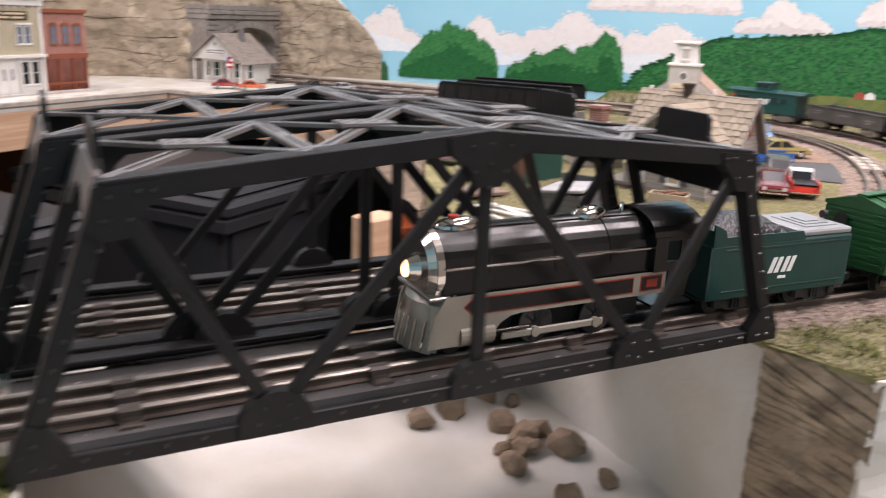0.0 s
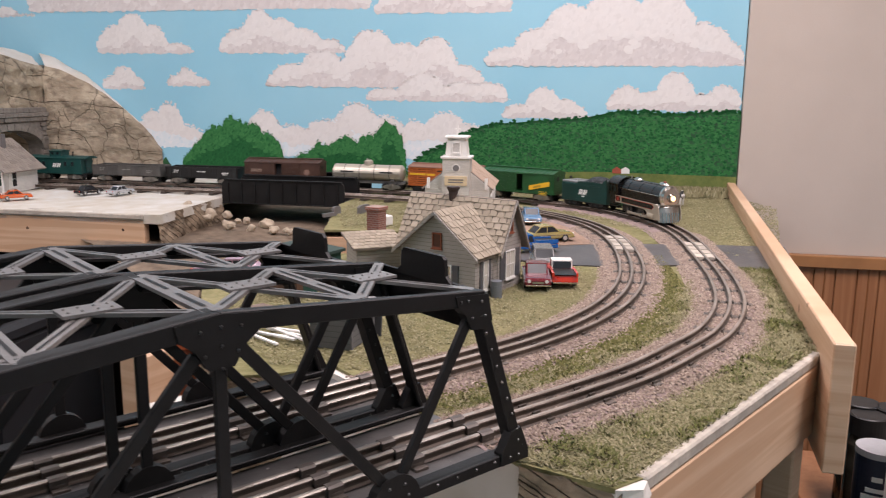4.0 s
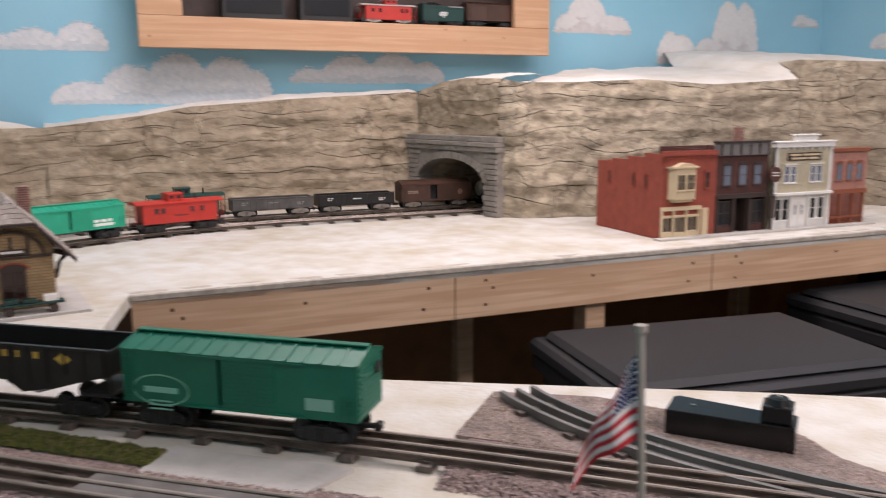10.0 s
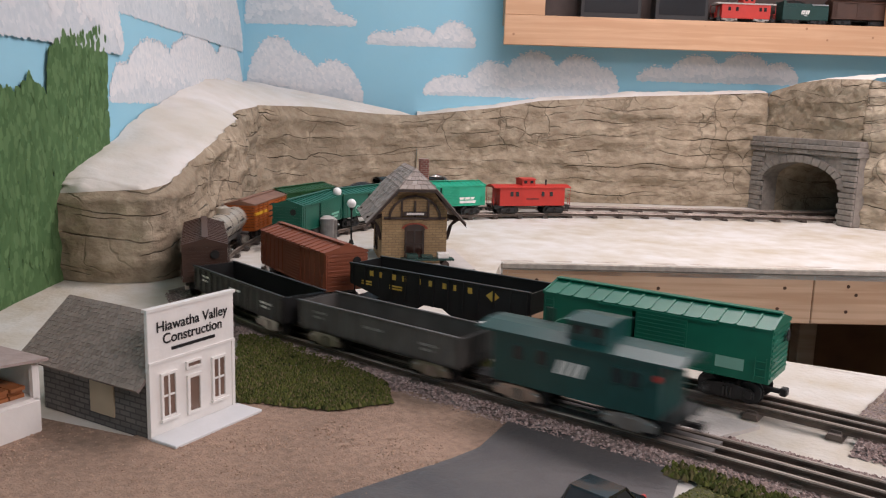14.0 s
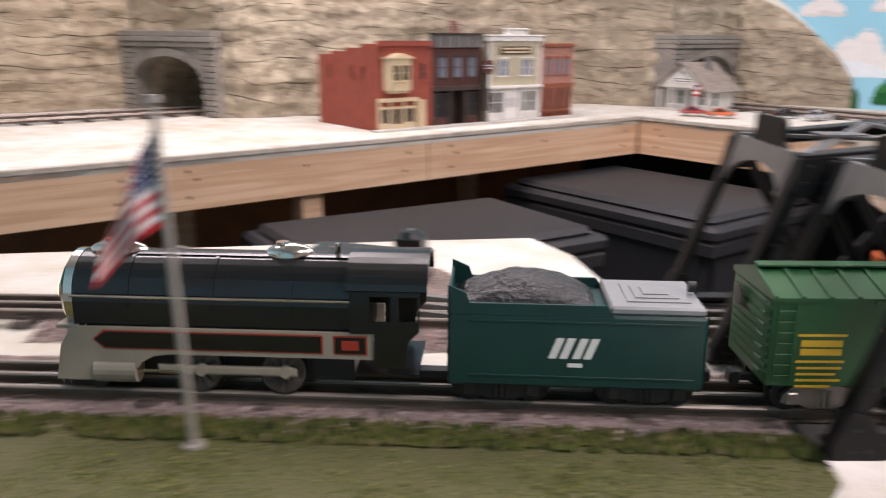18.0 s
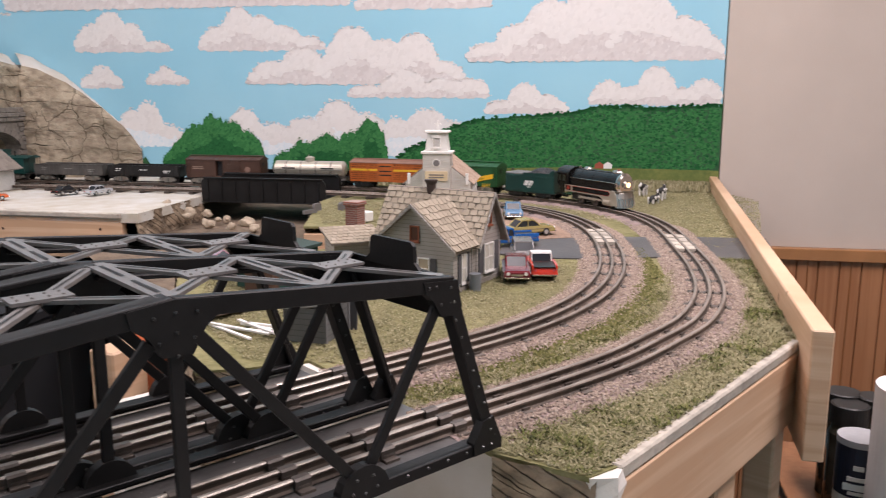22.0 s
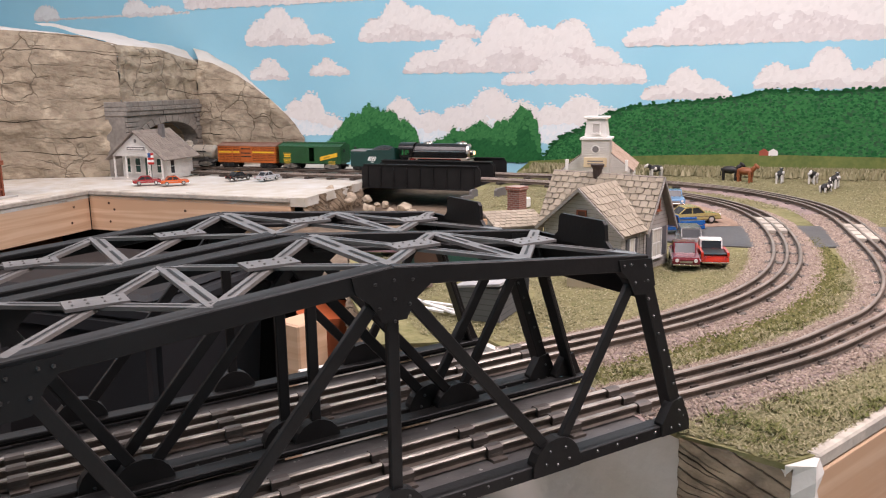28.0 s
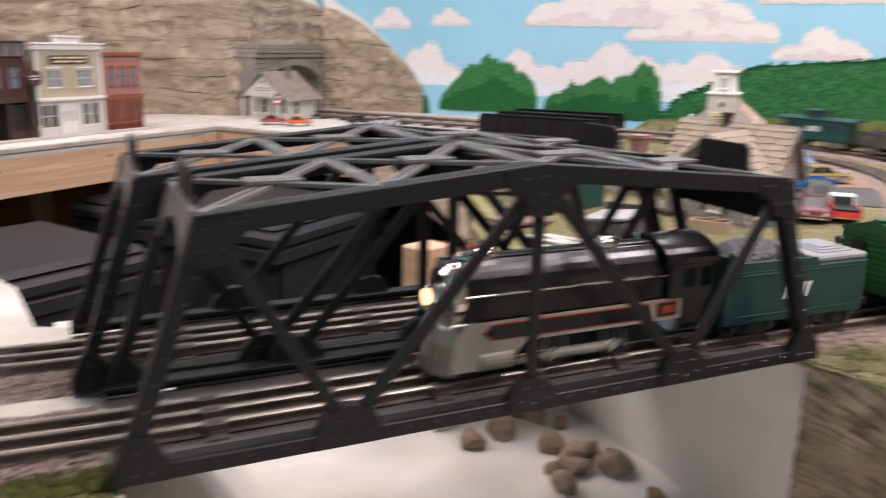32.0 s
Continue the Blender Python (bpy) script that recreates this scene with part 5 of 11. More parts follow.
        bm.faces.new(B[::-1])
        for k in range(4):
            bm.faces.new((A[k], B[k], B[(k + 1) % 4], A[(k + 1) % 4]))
        br_ = part(name, bm, DUST_SHEEN, br)
        up = Vector((0, 0, 0.0003))
        p2, q2 = p.lerp(q, 0.10) + up, p.lerp(q, 0.90) + up
        for c0, c1 in ((0.0, 0.42), (0.58, 1.0)):
            a_, b_ = p2.lerp(q2, c0), p2.lerp(q2, c1)
            sl = bmesh.new()
            sl.faces.new([sl.verts.new(v) for v in (a_ - n * 0.22, b_ - n * 0.22, b_ + n * 0.22, a_ + n * 0.22)])
            part("slot", sl, BLACK, br_)
        return br_

    h = w / 2 - 0.004
    for s in (-1, 1):
        for x0, x1 in ((0, s * a / 2), (s * a / 2, s * a)):
            flat(x0, -h, x1, h, 0.0072, "lateral_brace")
            flat(x0, h, x1, -h, 0.0072, "lateral_brace")
            xm = (x0 + x1) / 2
            bm = bmesh.new()
            add_box(bm, xm - 0.015, -0.009, top_z(xm) - 0.0012, xm + 0.015, 0.009, top_z(xm) + 0.0006)
            for rx in (-0.011, -0.004, 0.004, 0.011):
                for ry in (-0.004, 0.004):
                    bmesh.ops.create_icosphere(bm, subdivisions=1, radius=0.0010, matrix=Matrix.Translation((xm + rx, ry, top_z(xm) + 0.0006)))
            part("brace_plate", bm, DUST_SHEEN, br)
        flat(s * a / 2, -h, s * a / 2, h, 0.009, "top_strut")
        # portal frame with an arched lower edge, and the upright name board
        bm = bmesh.new()
        pts = [(-w / 2, zc - 0.002), (-w / 2, zc - 0.034)]
        pts += [(-w / 2 + 0.008 + (w - 0.016) * (k / 12), zc - 0.034 + 0.020 * math.sin(math.pi * k / 12) ** 0.5) for k in range(13)]
        pts += [(w / 2, zc - 0.034), (w / 2, zc - 0.002)]
        A = [bm.verts.new((s * (a + 0.003 + (zc - z) * 0.31), y, z)) for y, z in pts]
        bm.faces.new(A)
        bmesh.ops.triangulate(bm, faces=bm.faces[:])
        r = bmesh.ops.extrude_face_region(bm, geom=bm.faces[:])
        bmesh.ops.translate(bm, verts=[g for g in r["geom"] if isinstance(g, bmesh.types.BMVert)], vec=(-s * 0.003, 0, 0))
        bmesh.ops.recalc_face_normals(bm, faces=bm.faces)
        # Left portal takes the lightened steel, dust and sheen in its colour.
        part("portal_frame", bm, DUST_SHEEN if s < 0 else BLACK, br)
        bm = bmesh.new()
        add_prism(bm, [(-0.032, zc - 0.004), (-0.0245, zc + 0.002), (-0.0235, zc + 0.013), (-0.021, zc + 0.0155), (0.021, zc + 0.0155), (0.0235, zc + 0.013), (0.0245, zc + 0.002), (0.032, zc - 0.004)], 0, s * (a - 0.001), s * (a + 0.002))
        part("name_board", bm, BLACK, br, "blank black name board")
    flat(0, -h, 0, h, 0.011, "top_strut")
    return br


truss_bridge(0.258, 0.458, "black riveted steel truss bridge with dusty top bracing, sheen in its colour")
truss_bridge(0.241, 0.581, "black riveted steel truss bridge beside its twin")


def girder_bridge(u, label):
    ob = thing("girder_bridge", Matrix.Translation((*uv(u, 0.736), 0)) @ Matrix.Rotation(TH + radians(90), 4, "Z"), label, "bridge", "girder bridges")
    part("deck", box(-0.155, -0.052, -0.008, 0.155, 0.052, -0.003), BLACK, ob)
    for sy in (-1, 1):
        bm = bmesh.new()
        pts = [(-0.157, -0.012), (0.157, -0.012), (0.157, 0.032)] + [(0.157 - 0.012 * (1 - math.cos(k * math.pi / 8)), 0.032 + 0.012 * math.sin(k * math.pi / 8)) for k in range(5)]
        pts += [(-x, z) for x, z in pts[:1:-1]]
        add_prism(bm, pts, 1, sy * 0.054 - 0.0015, sy * 0.054 + 0.0015)
        part("girder", bm, BLACK, ob)
        for k in range(9):
            x = -0.14 + k * 0.035
            part("stiffener", box(x - 0.0014, sy * 0.054 + (0.0013 if sy > 0 else -0.0045), -0.008, x + 0.0014, sy * 0.054 + (0.0045 if sy > 0 else -0.0013), 0.038), BLACK, ob)
        part("flange", box(-0.15, sy * 0.054 - 0.005, 0.0437, 0.15, sy * 0.054 + 0.005, 0.0463), BLACK, ob)
        part("flange", box(-0.157, sy * 0.054 - 0.005, -0.0135, 0.157, sy * 0.054 + 0.005, -0.0115), BLACK, ob)
    return ob


girder_bridge(1.985, "black plate girder bridge over a dry creek")
girder_bridge(2.105, "black plate girder bridge behind another")


# ---------------------------------------------------------------- ballast, turf and gravel
def crumbs(name, spots, size, material, label, flat=0.8, seed=1, category=""):
    """Loose scenery as one mesh: small irregular lumps at (x, y, z, scale)."""
    r = np.random.RandomState(seed)
    base = np.array([(1, 0, 0), (0, 1, 0), (-1, 0, 0), (0, -1, 0), (0, 0, 1.0)])
    tri = np.array([(0, 1, 4), (1, 2, 4), (2, 3, 4), (3, 0, 4)])
    S = np.array(spots)
    n = len(S)
    V = base[None] * r.uniform(0.55, 1.25, (n, 5, 1))
    ang = r.uniform(0, 6.283, n)
    c, s = np.cos(ang), np.sin(ang)
    X = (V[..., 0] * c[:, None] - V[..., 1] * s[:, None])
    Y = (V[..., 0] * s[:, None] + V[..., 1] * c[:, None])
    Z = V[..., 2] * flat - 0.15
    tx, ty = r.uniform(-0.35, 0.35, (2, n, 1))
    Z = Z + tx * X + ty * Y
    k = (S[:, 3] * size)[:, None]
    P = np.stack([S[:, :1] + X * k, S[:, 1:2] + Y * k, S[:, 2:3] + Z * k], -1).reshape(-1, 3)
    F = (tri[None] + 5 * np.arange(n)[:, None, None]).reshape(-1, 3)
    me = bpy.data.meshes.new(name)
    me.from_pydata(P.tolist(), [], F.tolist())
    me.materials.append(material)
    return tagged(new(name, me), label, category, kind="stuff")


def fibres(name, spots, length, material, label, seed=1):
    """Short flocked grass as one mesh: thin leaning blades at (x, y, z, scale)."""
    r = np.random.RandomState(seed)
    S = np.array(spots)
    n = len(S)
    a, tilt, L = r.uniform(0, 6.283, n), r.uniform(0.10, 0.75, n), length * S[:, 3] * r.uniform(0.6, 1.3, n)
    d = np.stack([np.cos(a), np.sin(a)], 1)
    p = np.stack([-d[:, 1], d[:, 0]], 1) * (0.10 * length * r.uniform(0.7, 1.4, n))[:, None]
    A = np.stack([S[:, 0] - p[:, 0], S[:, 1] - p[:, 1], S[:, 2]], 1)
    B = np.stack([S[:, 0] + p[:, 0], S[:, 1] + p[:, 1], S[:, 2]], 1)
    C = np.stack([S[:, 0] + d[:, 0] * L * np.cos(tilt), S[:, 1] + d[:, 1] * L * np.cos(tilt), S[:, 2] + L * np.sin(tilt)], 1)
    me = bpy.data.meshes.new(name)
    me.from_pydata(np.stack([A, B, C], 1).reshape(-1, 3).tolist(), [], np.arange(3 * n).reshape(-1, 3).tolist())
    me.materials.append(material)
    return tagged(new(name, me), label, kind="stuff")


STONES = island_mat("mixed_ballast_stone", [(0.14, 0.105, 0.085), (0.37, 0.295, 0.24), (0.24, 0.183, 0.148), (0.47, 0.39, 0.325)])
STONESD = island_mat("mixed_brown_stone", [(0.13, 0.095, 0.088), (0.36, 0.275, 0.25), (0.22, 0.165, 0.15), (0.46, 0.37, 0.34)])
TURF = island_mat("mixed_green_turf", [(0.10, 0.095, 0.045), (0.28, 0.255, 0.15), (0.19, 0.175, 0.09), (0.38, 0.34, 0.22)])
TURFD = island_mat("dark_green_turf", [(0.035, 0.042, 0.014), (0.135, 0.14, 0.045), (0.07, 0.08, 0.024), (0.20, 0.19, 0.075)])
TURFL = island_mat("thick_dark_foliage", [(0.016, 0.024, 0.007), (0.105, 0.115, 0.028), (0.045, 0.058, 0.014), (0.15, 0.12, 0.06)])
TURFM = island_mat("mid_green_turf", [(0.05, 0.055, 0.018), (0.17, 0.16, 0.06), (0.095, 0.10, 0.03), (0.24, 0.21, 0.10)])
SAND = island_mat("tan_sand", [(0.24, 0.16, 0.115), (0.42, 0.295, 0.215), (0.33, 0.225, 0.16)])


def bed(name, ss, xy, ranges, half, material, label):
    """A low mound of ballast under a stretch of track."""
    for s0, s1 in ranges:
        s = np.arange(s0, s1, 0.012)
        p = np.stack([np.interp(s % ss[-1], ss, xy[:, 0]), np.interp(s % ss[-1], ss, xy[:, 1])], 1)
        d = np.gradient(p, axis=0)
        d /= np.linalg.norm(d, axis=1)[:, None]
        nrm = np.stack([-d[:, 1], d[:, 0]], 1)
        offs = np.linspace(-1, 1, 13)
        verts, faces = [], []
        for i in range(len(s)):
            for o in offs:
                wob = half * (1 + 0.12 * noise.noise(Vector((s[i] * 14, o * 2, 0))))
                q = p[i] + nrm[i] * o * wob
                z = 0.0052 * max(0, 1 - max(0, abs(o) - 0.62) / 0.38) - 0.0012 + 0.0012 * noise.noise(Vector((q[0] * 120, q[1] * 120, 0)))
                verts.append((q[0], q[1], z))
        m = len(offs)
        faces = [(i * m + j, (i + 1) * m + j, (i + 1) * m + j + 1, i * m + j + 1) for i in range(len(s) - 1) for j in range(m - 1)]
        me = bpy.data.meshes.new(name)
        me.from_pydata(verts, [], faces)
        me.materials.append(material)
        tagged(new(name, me), label, kind="structure")


def along_spots(ss, xy, ranges, half, n, seed, z=0.0046):
    r = np.random.RandomState(seed)
    out = []
    for s0, s1 in ranges:
        s = r.uniform(s0, s1, n)
        o = r.uniform(-1, 1, n)
        k = (np.abs(o) > 0.05)
        s, o = s[k], o[k]
        f = lambda a: np.stack([np.interp(a % ss[-1], ss, xy[:, 0]), np.interp(a % ss[-1], ss, xy[:, 1])], 1)
        p, d = f(s), f(s + 0.01) - f(s - 0.01)
        d /= np.linalg.norm(d, axis=1)[:, None]
        q = p + np.stack([-d[:, 1], d[:, 0]], 1) * (o * half)[:, None]
        zz = z * np.clip(1 - np.clip(np.abs(o) - 0.62, 0, 1) / 0.38, 0.1, 1)
        out += np.stack([q[:, 0], q[:, 1], zz, r.uniform(0.6, 1.2, len(s))], 1).tolist()
    return out


bed("ballast_bed", OS, OXY, ((0.222, 1.75),), 0.047, BALLAST, "pinkish crushed-stone ballast bed")
bed("ballast_bed", IS, IXY, ((0.232, 1.75),), 0.047, BALLAST, "pinkish crushed-stone ballast bed")
crumbs("ballast_stones", along_spots(OS, OXY, ((0.225, 1.3),), 0.050, 26000, 1) + along_spots(IS, IXY, ((0.235, 1.25),), 0.050, 23000, 2), 0.0017, STONES, "loose pinkish crushed-stone ballast")
bed("brown_ballast_bed", OS, OXY, ((OLEN - 1.52, OLEN - 0.222),), 0.047, BALLASTD, "brown crushed-stone ballast bed")
bed("brown_ballast_bed", IS, IXY, ((ILEN - 0.68, ILEN - 0.225),), 0.047, BALLASTD, "brown crushed-stone ballast bed")
crumbs("brown_ballast_stones", along_spots(OS, OXY, ((OLEN - 1.50, OLEN - 0.225),), 0.05, 30000, 3) + along_spots(IS, IXY, ((ILEN - 0.68, ILEN - 0.225),), 0.05, 14000, 4), 0.0017, STONESD, "loose brown crushed-stone ballast")


def inside(pts, x, y):
    c, n = False, len(pts)
    for i in range(n):
        (x0, y0), (x1, y1) = pts[i], pts[i - 1]
        if (y0 > y) != (y1 > y) and x < (x1 - x0) * (y - y0) / (y1 - y0) + x0:
            c = not c
    return c


TRK = np.concatenate([OXY, IXY])[::2]


def turf_spots(pts, n, seed, clear=0.036, dens=0.0, z=0.001):
    r = np.random.RandomState(seed)
    x0, x1, y0, y1 = min(p[0] for p in pts), max(p[0] for p in pts), min(p[1] for p in pts), max(p[1] for p in pts)
    out = []
    for x, y, k in zip(r.uniform(x0, x1, n), r.uniform(y0, y1, n), r.uniform(0, 1, n)):
        if not inside(pts, x, y):
            continue
        m = noise.noise(Vector((x * 16, y * 16, seed))) * 0.7 + noise.noise(Vector((x * 55, y * 55, seed))) * 0.5
        if m < dens - 0.35 + 0.25 * k or np.min(np.abs(TRK[:, 0] - x) + np.abs(TRK[:, 1] - y)) < clear:
            continue
        out.append((x, y, z + 0.0012 * max(0, m), 0.7 + 0.7 * max(0, m)))
    return out


RIGHT_TURF = [(0.482, 0.41), (0.503, 0.336), (0.53, 0.334), (0.72, 0.361), (0.97, 0.398), (1.15, 0.51), (1.28, 0.60), (1.16, 0.68), (1.0, 0.62), (0.80, 0.53), (0.6, 0.52), (0.49, 0.53)]
crumbs("grass_turf", turf_spots(RIGHT_TURF, 30000, 5, 0.044, -0.30), 0.0016, TURF, "clumpy olive-green turf beside the track", 0.6, 11)
fibres("grass_blades", turf_spots(RIGHT_TURF, 90000, 25, 0.044, -0.45, 0.0008), 0.0062, TURF, "flocked olive-green grass beside the track", 26)
fibres("dark_grass_blades", turf_spots(RIGHT_TURF, 60000, 27, 0.048, 0.40, 0.0012), 0.0070, TURFD, "darker patches of flocked grass", 28)
crumbs("grass_turf_dark", turf_spots([(0.50, 0.50), (0.62, 0.497), (0.85, 0.52), (1.05, 0.64), (1.2, 0.78), (1.14, 0.80), (0.98, 0.68), (0.80, 0.58), (0.62, 0.54), (0.50, 0.545)], 24000, 6, 0.036, -0.15), 0.0028, TURFM, "dark green turf between the tracks", 1.0, 12)
crumbs("yard_turf", turf_spots([(0.45, 0.70), (0.52, 0.62), (0.75, 0.62), (0.95, 0.70), (1.05, 0.78), (0.97, 0.88), (0.85, 1.0), (0.6, 1.08), (0.48, 0.88)], 40000, 7, 0.045, -0.3), 0.0017, TURF, "short olive turf of the house yard", 0.8, 13)
crumbs("field_turf", turf_spots([(1.25, 0.60), (1.9, 0.95), (1.98, 1.1), (1.72, 1.45), (1.55, 1.75), (1.30, 1.75), (1.05, 1.5), (0.95, 1.33), (1.06, 1.22), (1.2, 1.3), (1.4, 1.0)], 60000, 8, 0.045, -0.3), 0.0022, TURF, "coarse olive turf of the meadow", 0.8, 14)
crumbs("meadow_grass", [(*uv(2.33 - abs(d), v), 0.004, 1.3) for d, v in zip(np.random.RandomState(3).exponential(0.03, 7000), np.random.RandomState(4).uniform(-0.36, 0.55, 7000)) if d < 0.12], 0.0048, TURF, "tall yellow-green meadow grass along the wall", 2.4, 15)
LEFT_TURF = [(-1.02, 0.47), (-0.98, 0.505), (-0.80, 0.455), (-0.765, 0.42), (-0.79, 0.375), (-0.87, 0.335), (-0.90, 0.36)]
crumbs("bushy_turf", turf_spots(LEFT_TURF, 22000, 9, 0.03, -0.12, 0.003), 0.0036, TURFL, "thick dark green foliage mat beside the workshop", 1.2, 16)
crumbs("siding_turf", turf_spots([(-0.97, 0.585), (-0.97, 0.545), (-0.80, 0.545), (-0.66, 0.54), (-0.66, 0.565), (-0.80, 0.575)], 6000, 10, 0.030, -0.15, 0.003), 0.0042, TURFL, "dark green foliage between the tracks", 1.2, 17)
FRONT = [(-0.50, 0.452), (-0.40, 0.452), (-0.20, 0.44), (0.03, 0.42), (0.03, 0.385), (-0.03, 0.31), (-0.30, 0.20), (-0.48, 0.30), (-0.52, 0.36)]
slab("front_lawn", FRONT, -0.001, 0.0015, GRASSF, "smooth olive-green painted lawn")
crumbs("lawn_tufts", turf_spots(FRONT, 26000, 41, 0.03, 0.0, 0.0015), 0.0017, TURFD, "short olive tufts on the painted lawn", 0.8, 42)
crumbs("lawn_bushes", turf_spots([(-0.53, 0.458), (-0.2, 0.442), (0.03, 0.425), (0.03, 0.405), (-0.2, 0.42), (-0.53, 0.435)], 5000, 11, 0.028, -0.2, 0.003), 0.0042, TURFL, "dark green foliage along the lawn edge", 1.2, 18)
slab("dirt_lot", [(-0.655, 0.37), (-0.666, 0.478), (-0.75, 0.475), (-0.79, 0.44), (-0.80, 0.40), (-0.87, 0.345), (-0.87, 0.24), (-1.2, 0.15), (-1.0, 0.0), (-0.7, 0.05)], -0.001, 0.0012, DIRT, "tan sandy lot in front of the workshop")
crumbs("dirt_grains", turf_spots([(-0.66, 0.37), (-0.69, 0.455), (-0.75, 0.44), (-0.80, 0.40), (-0.87, 0.345), (-0.87, 0.24), (-1.2, 0.15), (-1.0, 0.0), (-0.7, 0.05)], 14000, 12, 0.02, -0.9, 0.0012), 0.0014, SAND, "loose tan grit on the lot", 0.7, 19)
slab("road_left", [(-0.528, 0.478), (-0.672, 0.482), (-0.655, 0.39), (-0.66, 0.36), (-0.70, 0.20), (-0.50, 0.12), (-0.42, 0.30), (-0.40, 0.345), (-0.50, 0.36)], -0.001, 0.0022, ROADM, "dark grey painted road leading to the crossing")
slab("crossing_apron", [(-0.66, 0.52), (-0.525, 0.515), (-0.50, 0.575), (-0.66, 0.578)], -0.001, 0.003, GREYC, "pale grey plaster between the tracks at the crossing")
for o in (-0.0085, 0.0085):
    a, b = along(OS, OXY, OLEN, OLEN - 0.93), along(OS, OXY, OLEN, OLEN - 0.76)
    t = (Vector(b) - Vector(a)).normalized()
    n = Vector((-t.y, t.x))
    c0, c1 = Vector(a) + n * o, Vector(b) + n * o
    bm = bmesh.new()
    w = n * (0.0055 if abs(o) < 0.01 else 0.0075)
    add_prism(bm, [c0 - w, c1 - w, c1 + w, c0 + w], 2, 0.004, 0.0098)
    tagged(part("crossing_plank", bm, OLDWOOD), "weathered grey wooden crossing plank beside the rail", "plank", "crossing planks")
slab("road_right", [(1.02, 0.83), (1.076, 0.77), (1.19, 0.70), (1.26, 0.58), (1.43, 0.69), (1.35, 0.78), (1.23, 0.89), (1.08, 0.97), (0.99, 0.90)], -0.001, 0.002, ROADM, "blue-grey painted road over the crossing")
slab("gravel_lot", [(1.08, 0.975), (1.235, 0.895), (1.30, 0.95), (1.335, 1.05), (1.33, 1.17), (1.20, 1.20), (1.05, 1.06)], -0.001, 0.0016, DIRT, "tan gravel parking lot")


crumbs("deck_dust", [(x, y, 0.0036, k) for x, y, k in zip(np.random.RandomState(51).uniform(0.04, 0.475, 700), np.random.RandomState(52).choice([0.458, 0.581], 700) + np.random.RandomState(53).uniform(-0.05, 0.05, 700), np.random.RandomState(54).exponential(0.5, 700))], 0.0011, GREYC, "pale dust flakes on the bridge decks", 0.3, 55)


# ---------------------------------------------------------------- railway cars
SILVER = mat("cast_silver", (0.52, 0.49, 0.45), 0.34, 1.0, var=0.15, scale=80, bump=0.1)
CHROME = mat("chrome_trim", (0.62, 0.58, 0.53), 0.16, 1.0, var=0.04, scale=40, bump=0.0)
ENGB = mat("gloss_black", (0.007, 0.007, 0.007), 0.26, var=0.2, scale=60, bump=0.03)
CARB = mat("satin_black", (0.014, 0.014, 0.014), 0.45, var=0.2, scale=60, bump=0.05)
SKIRT = mat("tan_grey_paint", (0.34, 0.30, 0.235), 0.4, var=0.1, scale=50, bump=0.03)
REDL = mat("red_stripe", (0.36, 0.035, 0.018), 0.45)
TGREEN = mat("dark_teal_paint", (0.007, 0.044, 0.037), 0.35, var=0.12, scale=50, bump=0.03)
BGREEN = mat("mid_green_paint", (0.016, 0.088, 0.026), 0.4, var=0.12, scale=50, bump=0.03)
NGREEN = mat("emerald_paint", (0.006, 0.135, 0.080), 0.4, var=0.08, scale=50, bump=0.03)
LGREEN = mat("mint_green_paint", (0.015, 0.36, 0.21), 0.45, var=0.08, scale=50, bump=0.03)
DGREEN = mat("deep_green_paint", (0.008, 0.115, 0.075), 0.45, var=0.1, scale=50, bump=0.03)
CGREEN = mat("caboose_green_paint", (0.008, 0.058, 0.052), 0.4, var=0.12, scale=50, bump=0.03)
YELL = mat("yellow_print", (0.72, 0.43, 0.02), 0.5, var=0.06)
GOLD = mat("gold_print", (0.55, 0.36, 0.06), 0.5, var=0.06)
WPRINT = mat("white_print", (0.78, 0.78, 0.74), 0.5, var=0.04)
GPRINT = mat("pale_green_print", (0.20, 0.48, 0.36), 0.5, var=0.04)
STOCK = mat("orange_stock_paint", (0.46, 0.115, 0.018), 0.5, var=0.15, scale=60, bump=0.05)
STOCKR = mat("dusty_brown_roof", (0.26, 0.14, 0.095), 0.6, var=0.15, scale=50, bump=0.1)
TANKM = mat("cream_silver_paint", (0.50, 0.455, 0.375), 0.3, 0.3, var=0.08, scale=40, bump=0.03)
BROWNC = mat("dark_brown_paint", (0.075, 0.035, 0.022), 0.5, var=0.15, scale=50, bump=0.05)
RUSTC = mat("boxcar_red_paint", (0.26, 0.075, 0.034), 0.5, var=0.12, scale=50, bump=0.05)
GREYG = mat("weathered_grey_paint", (0.105, 0.10, 0.092), 0.55, var=0.2, scale=50, bump=0.08)
CABRED = mat("caboose_red_paint", (0.48, 0.030, 0.020), 0.45, var=0.08, scale=50, bump=0.03)
COAL = mat("coal", (0.02, 0.02, 0.021), 0.35, var=0.3, scale=150, bump=1.0, bscale=350)
GLOWL = mat("headlight_glow", (1.0, 0.58, 0.30), 0.4, var=0.0, bump=0, emit=3.0)
GLASSD = mat("dark_window", (0.02, 0.022, 0.025), 0.15, var=0.05, bump=0)


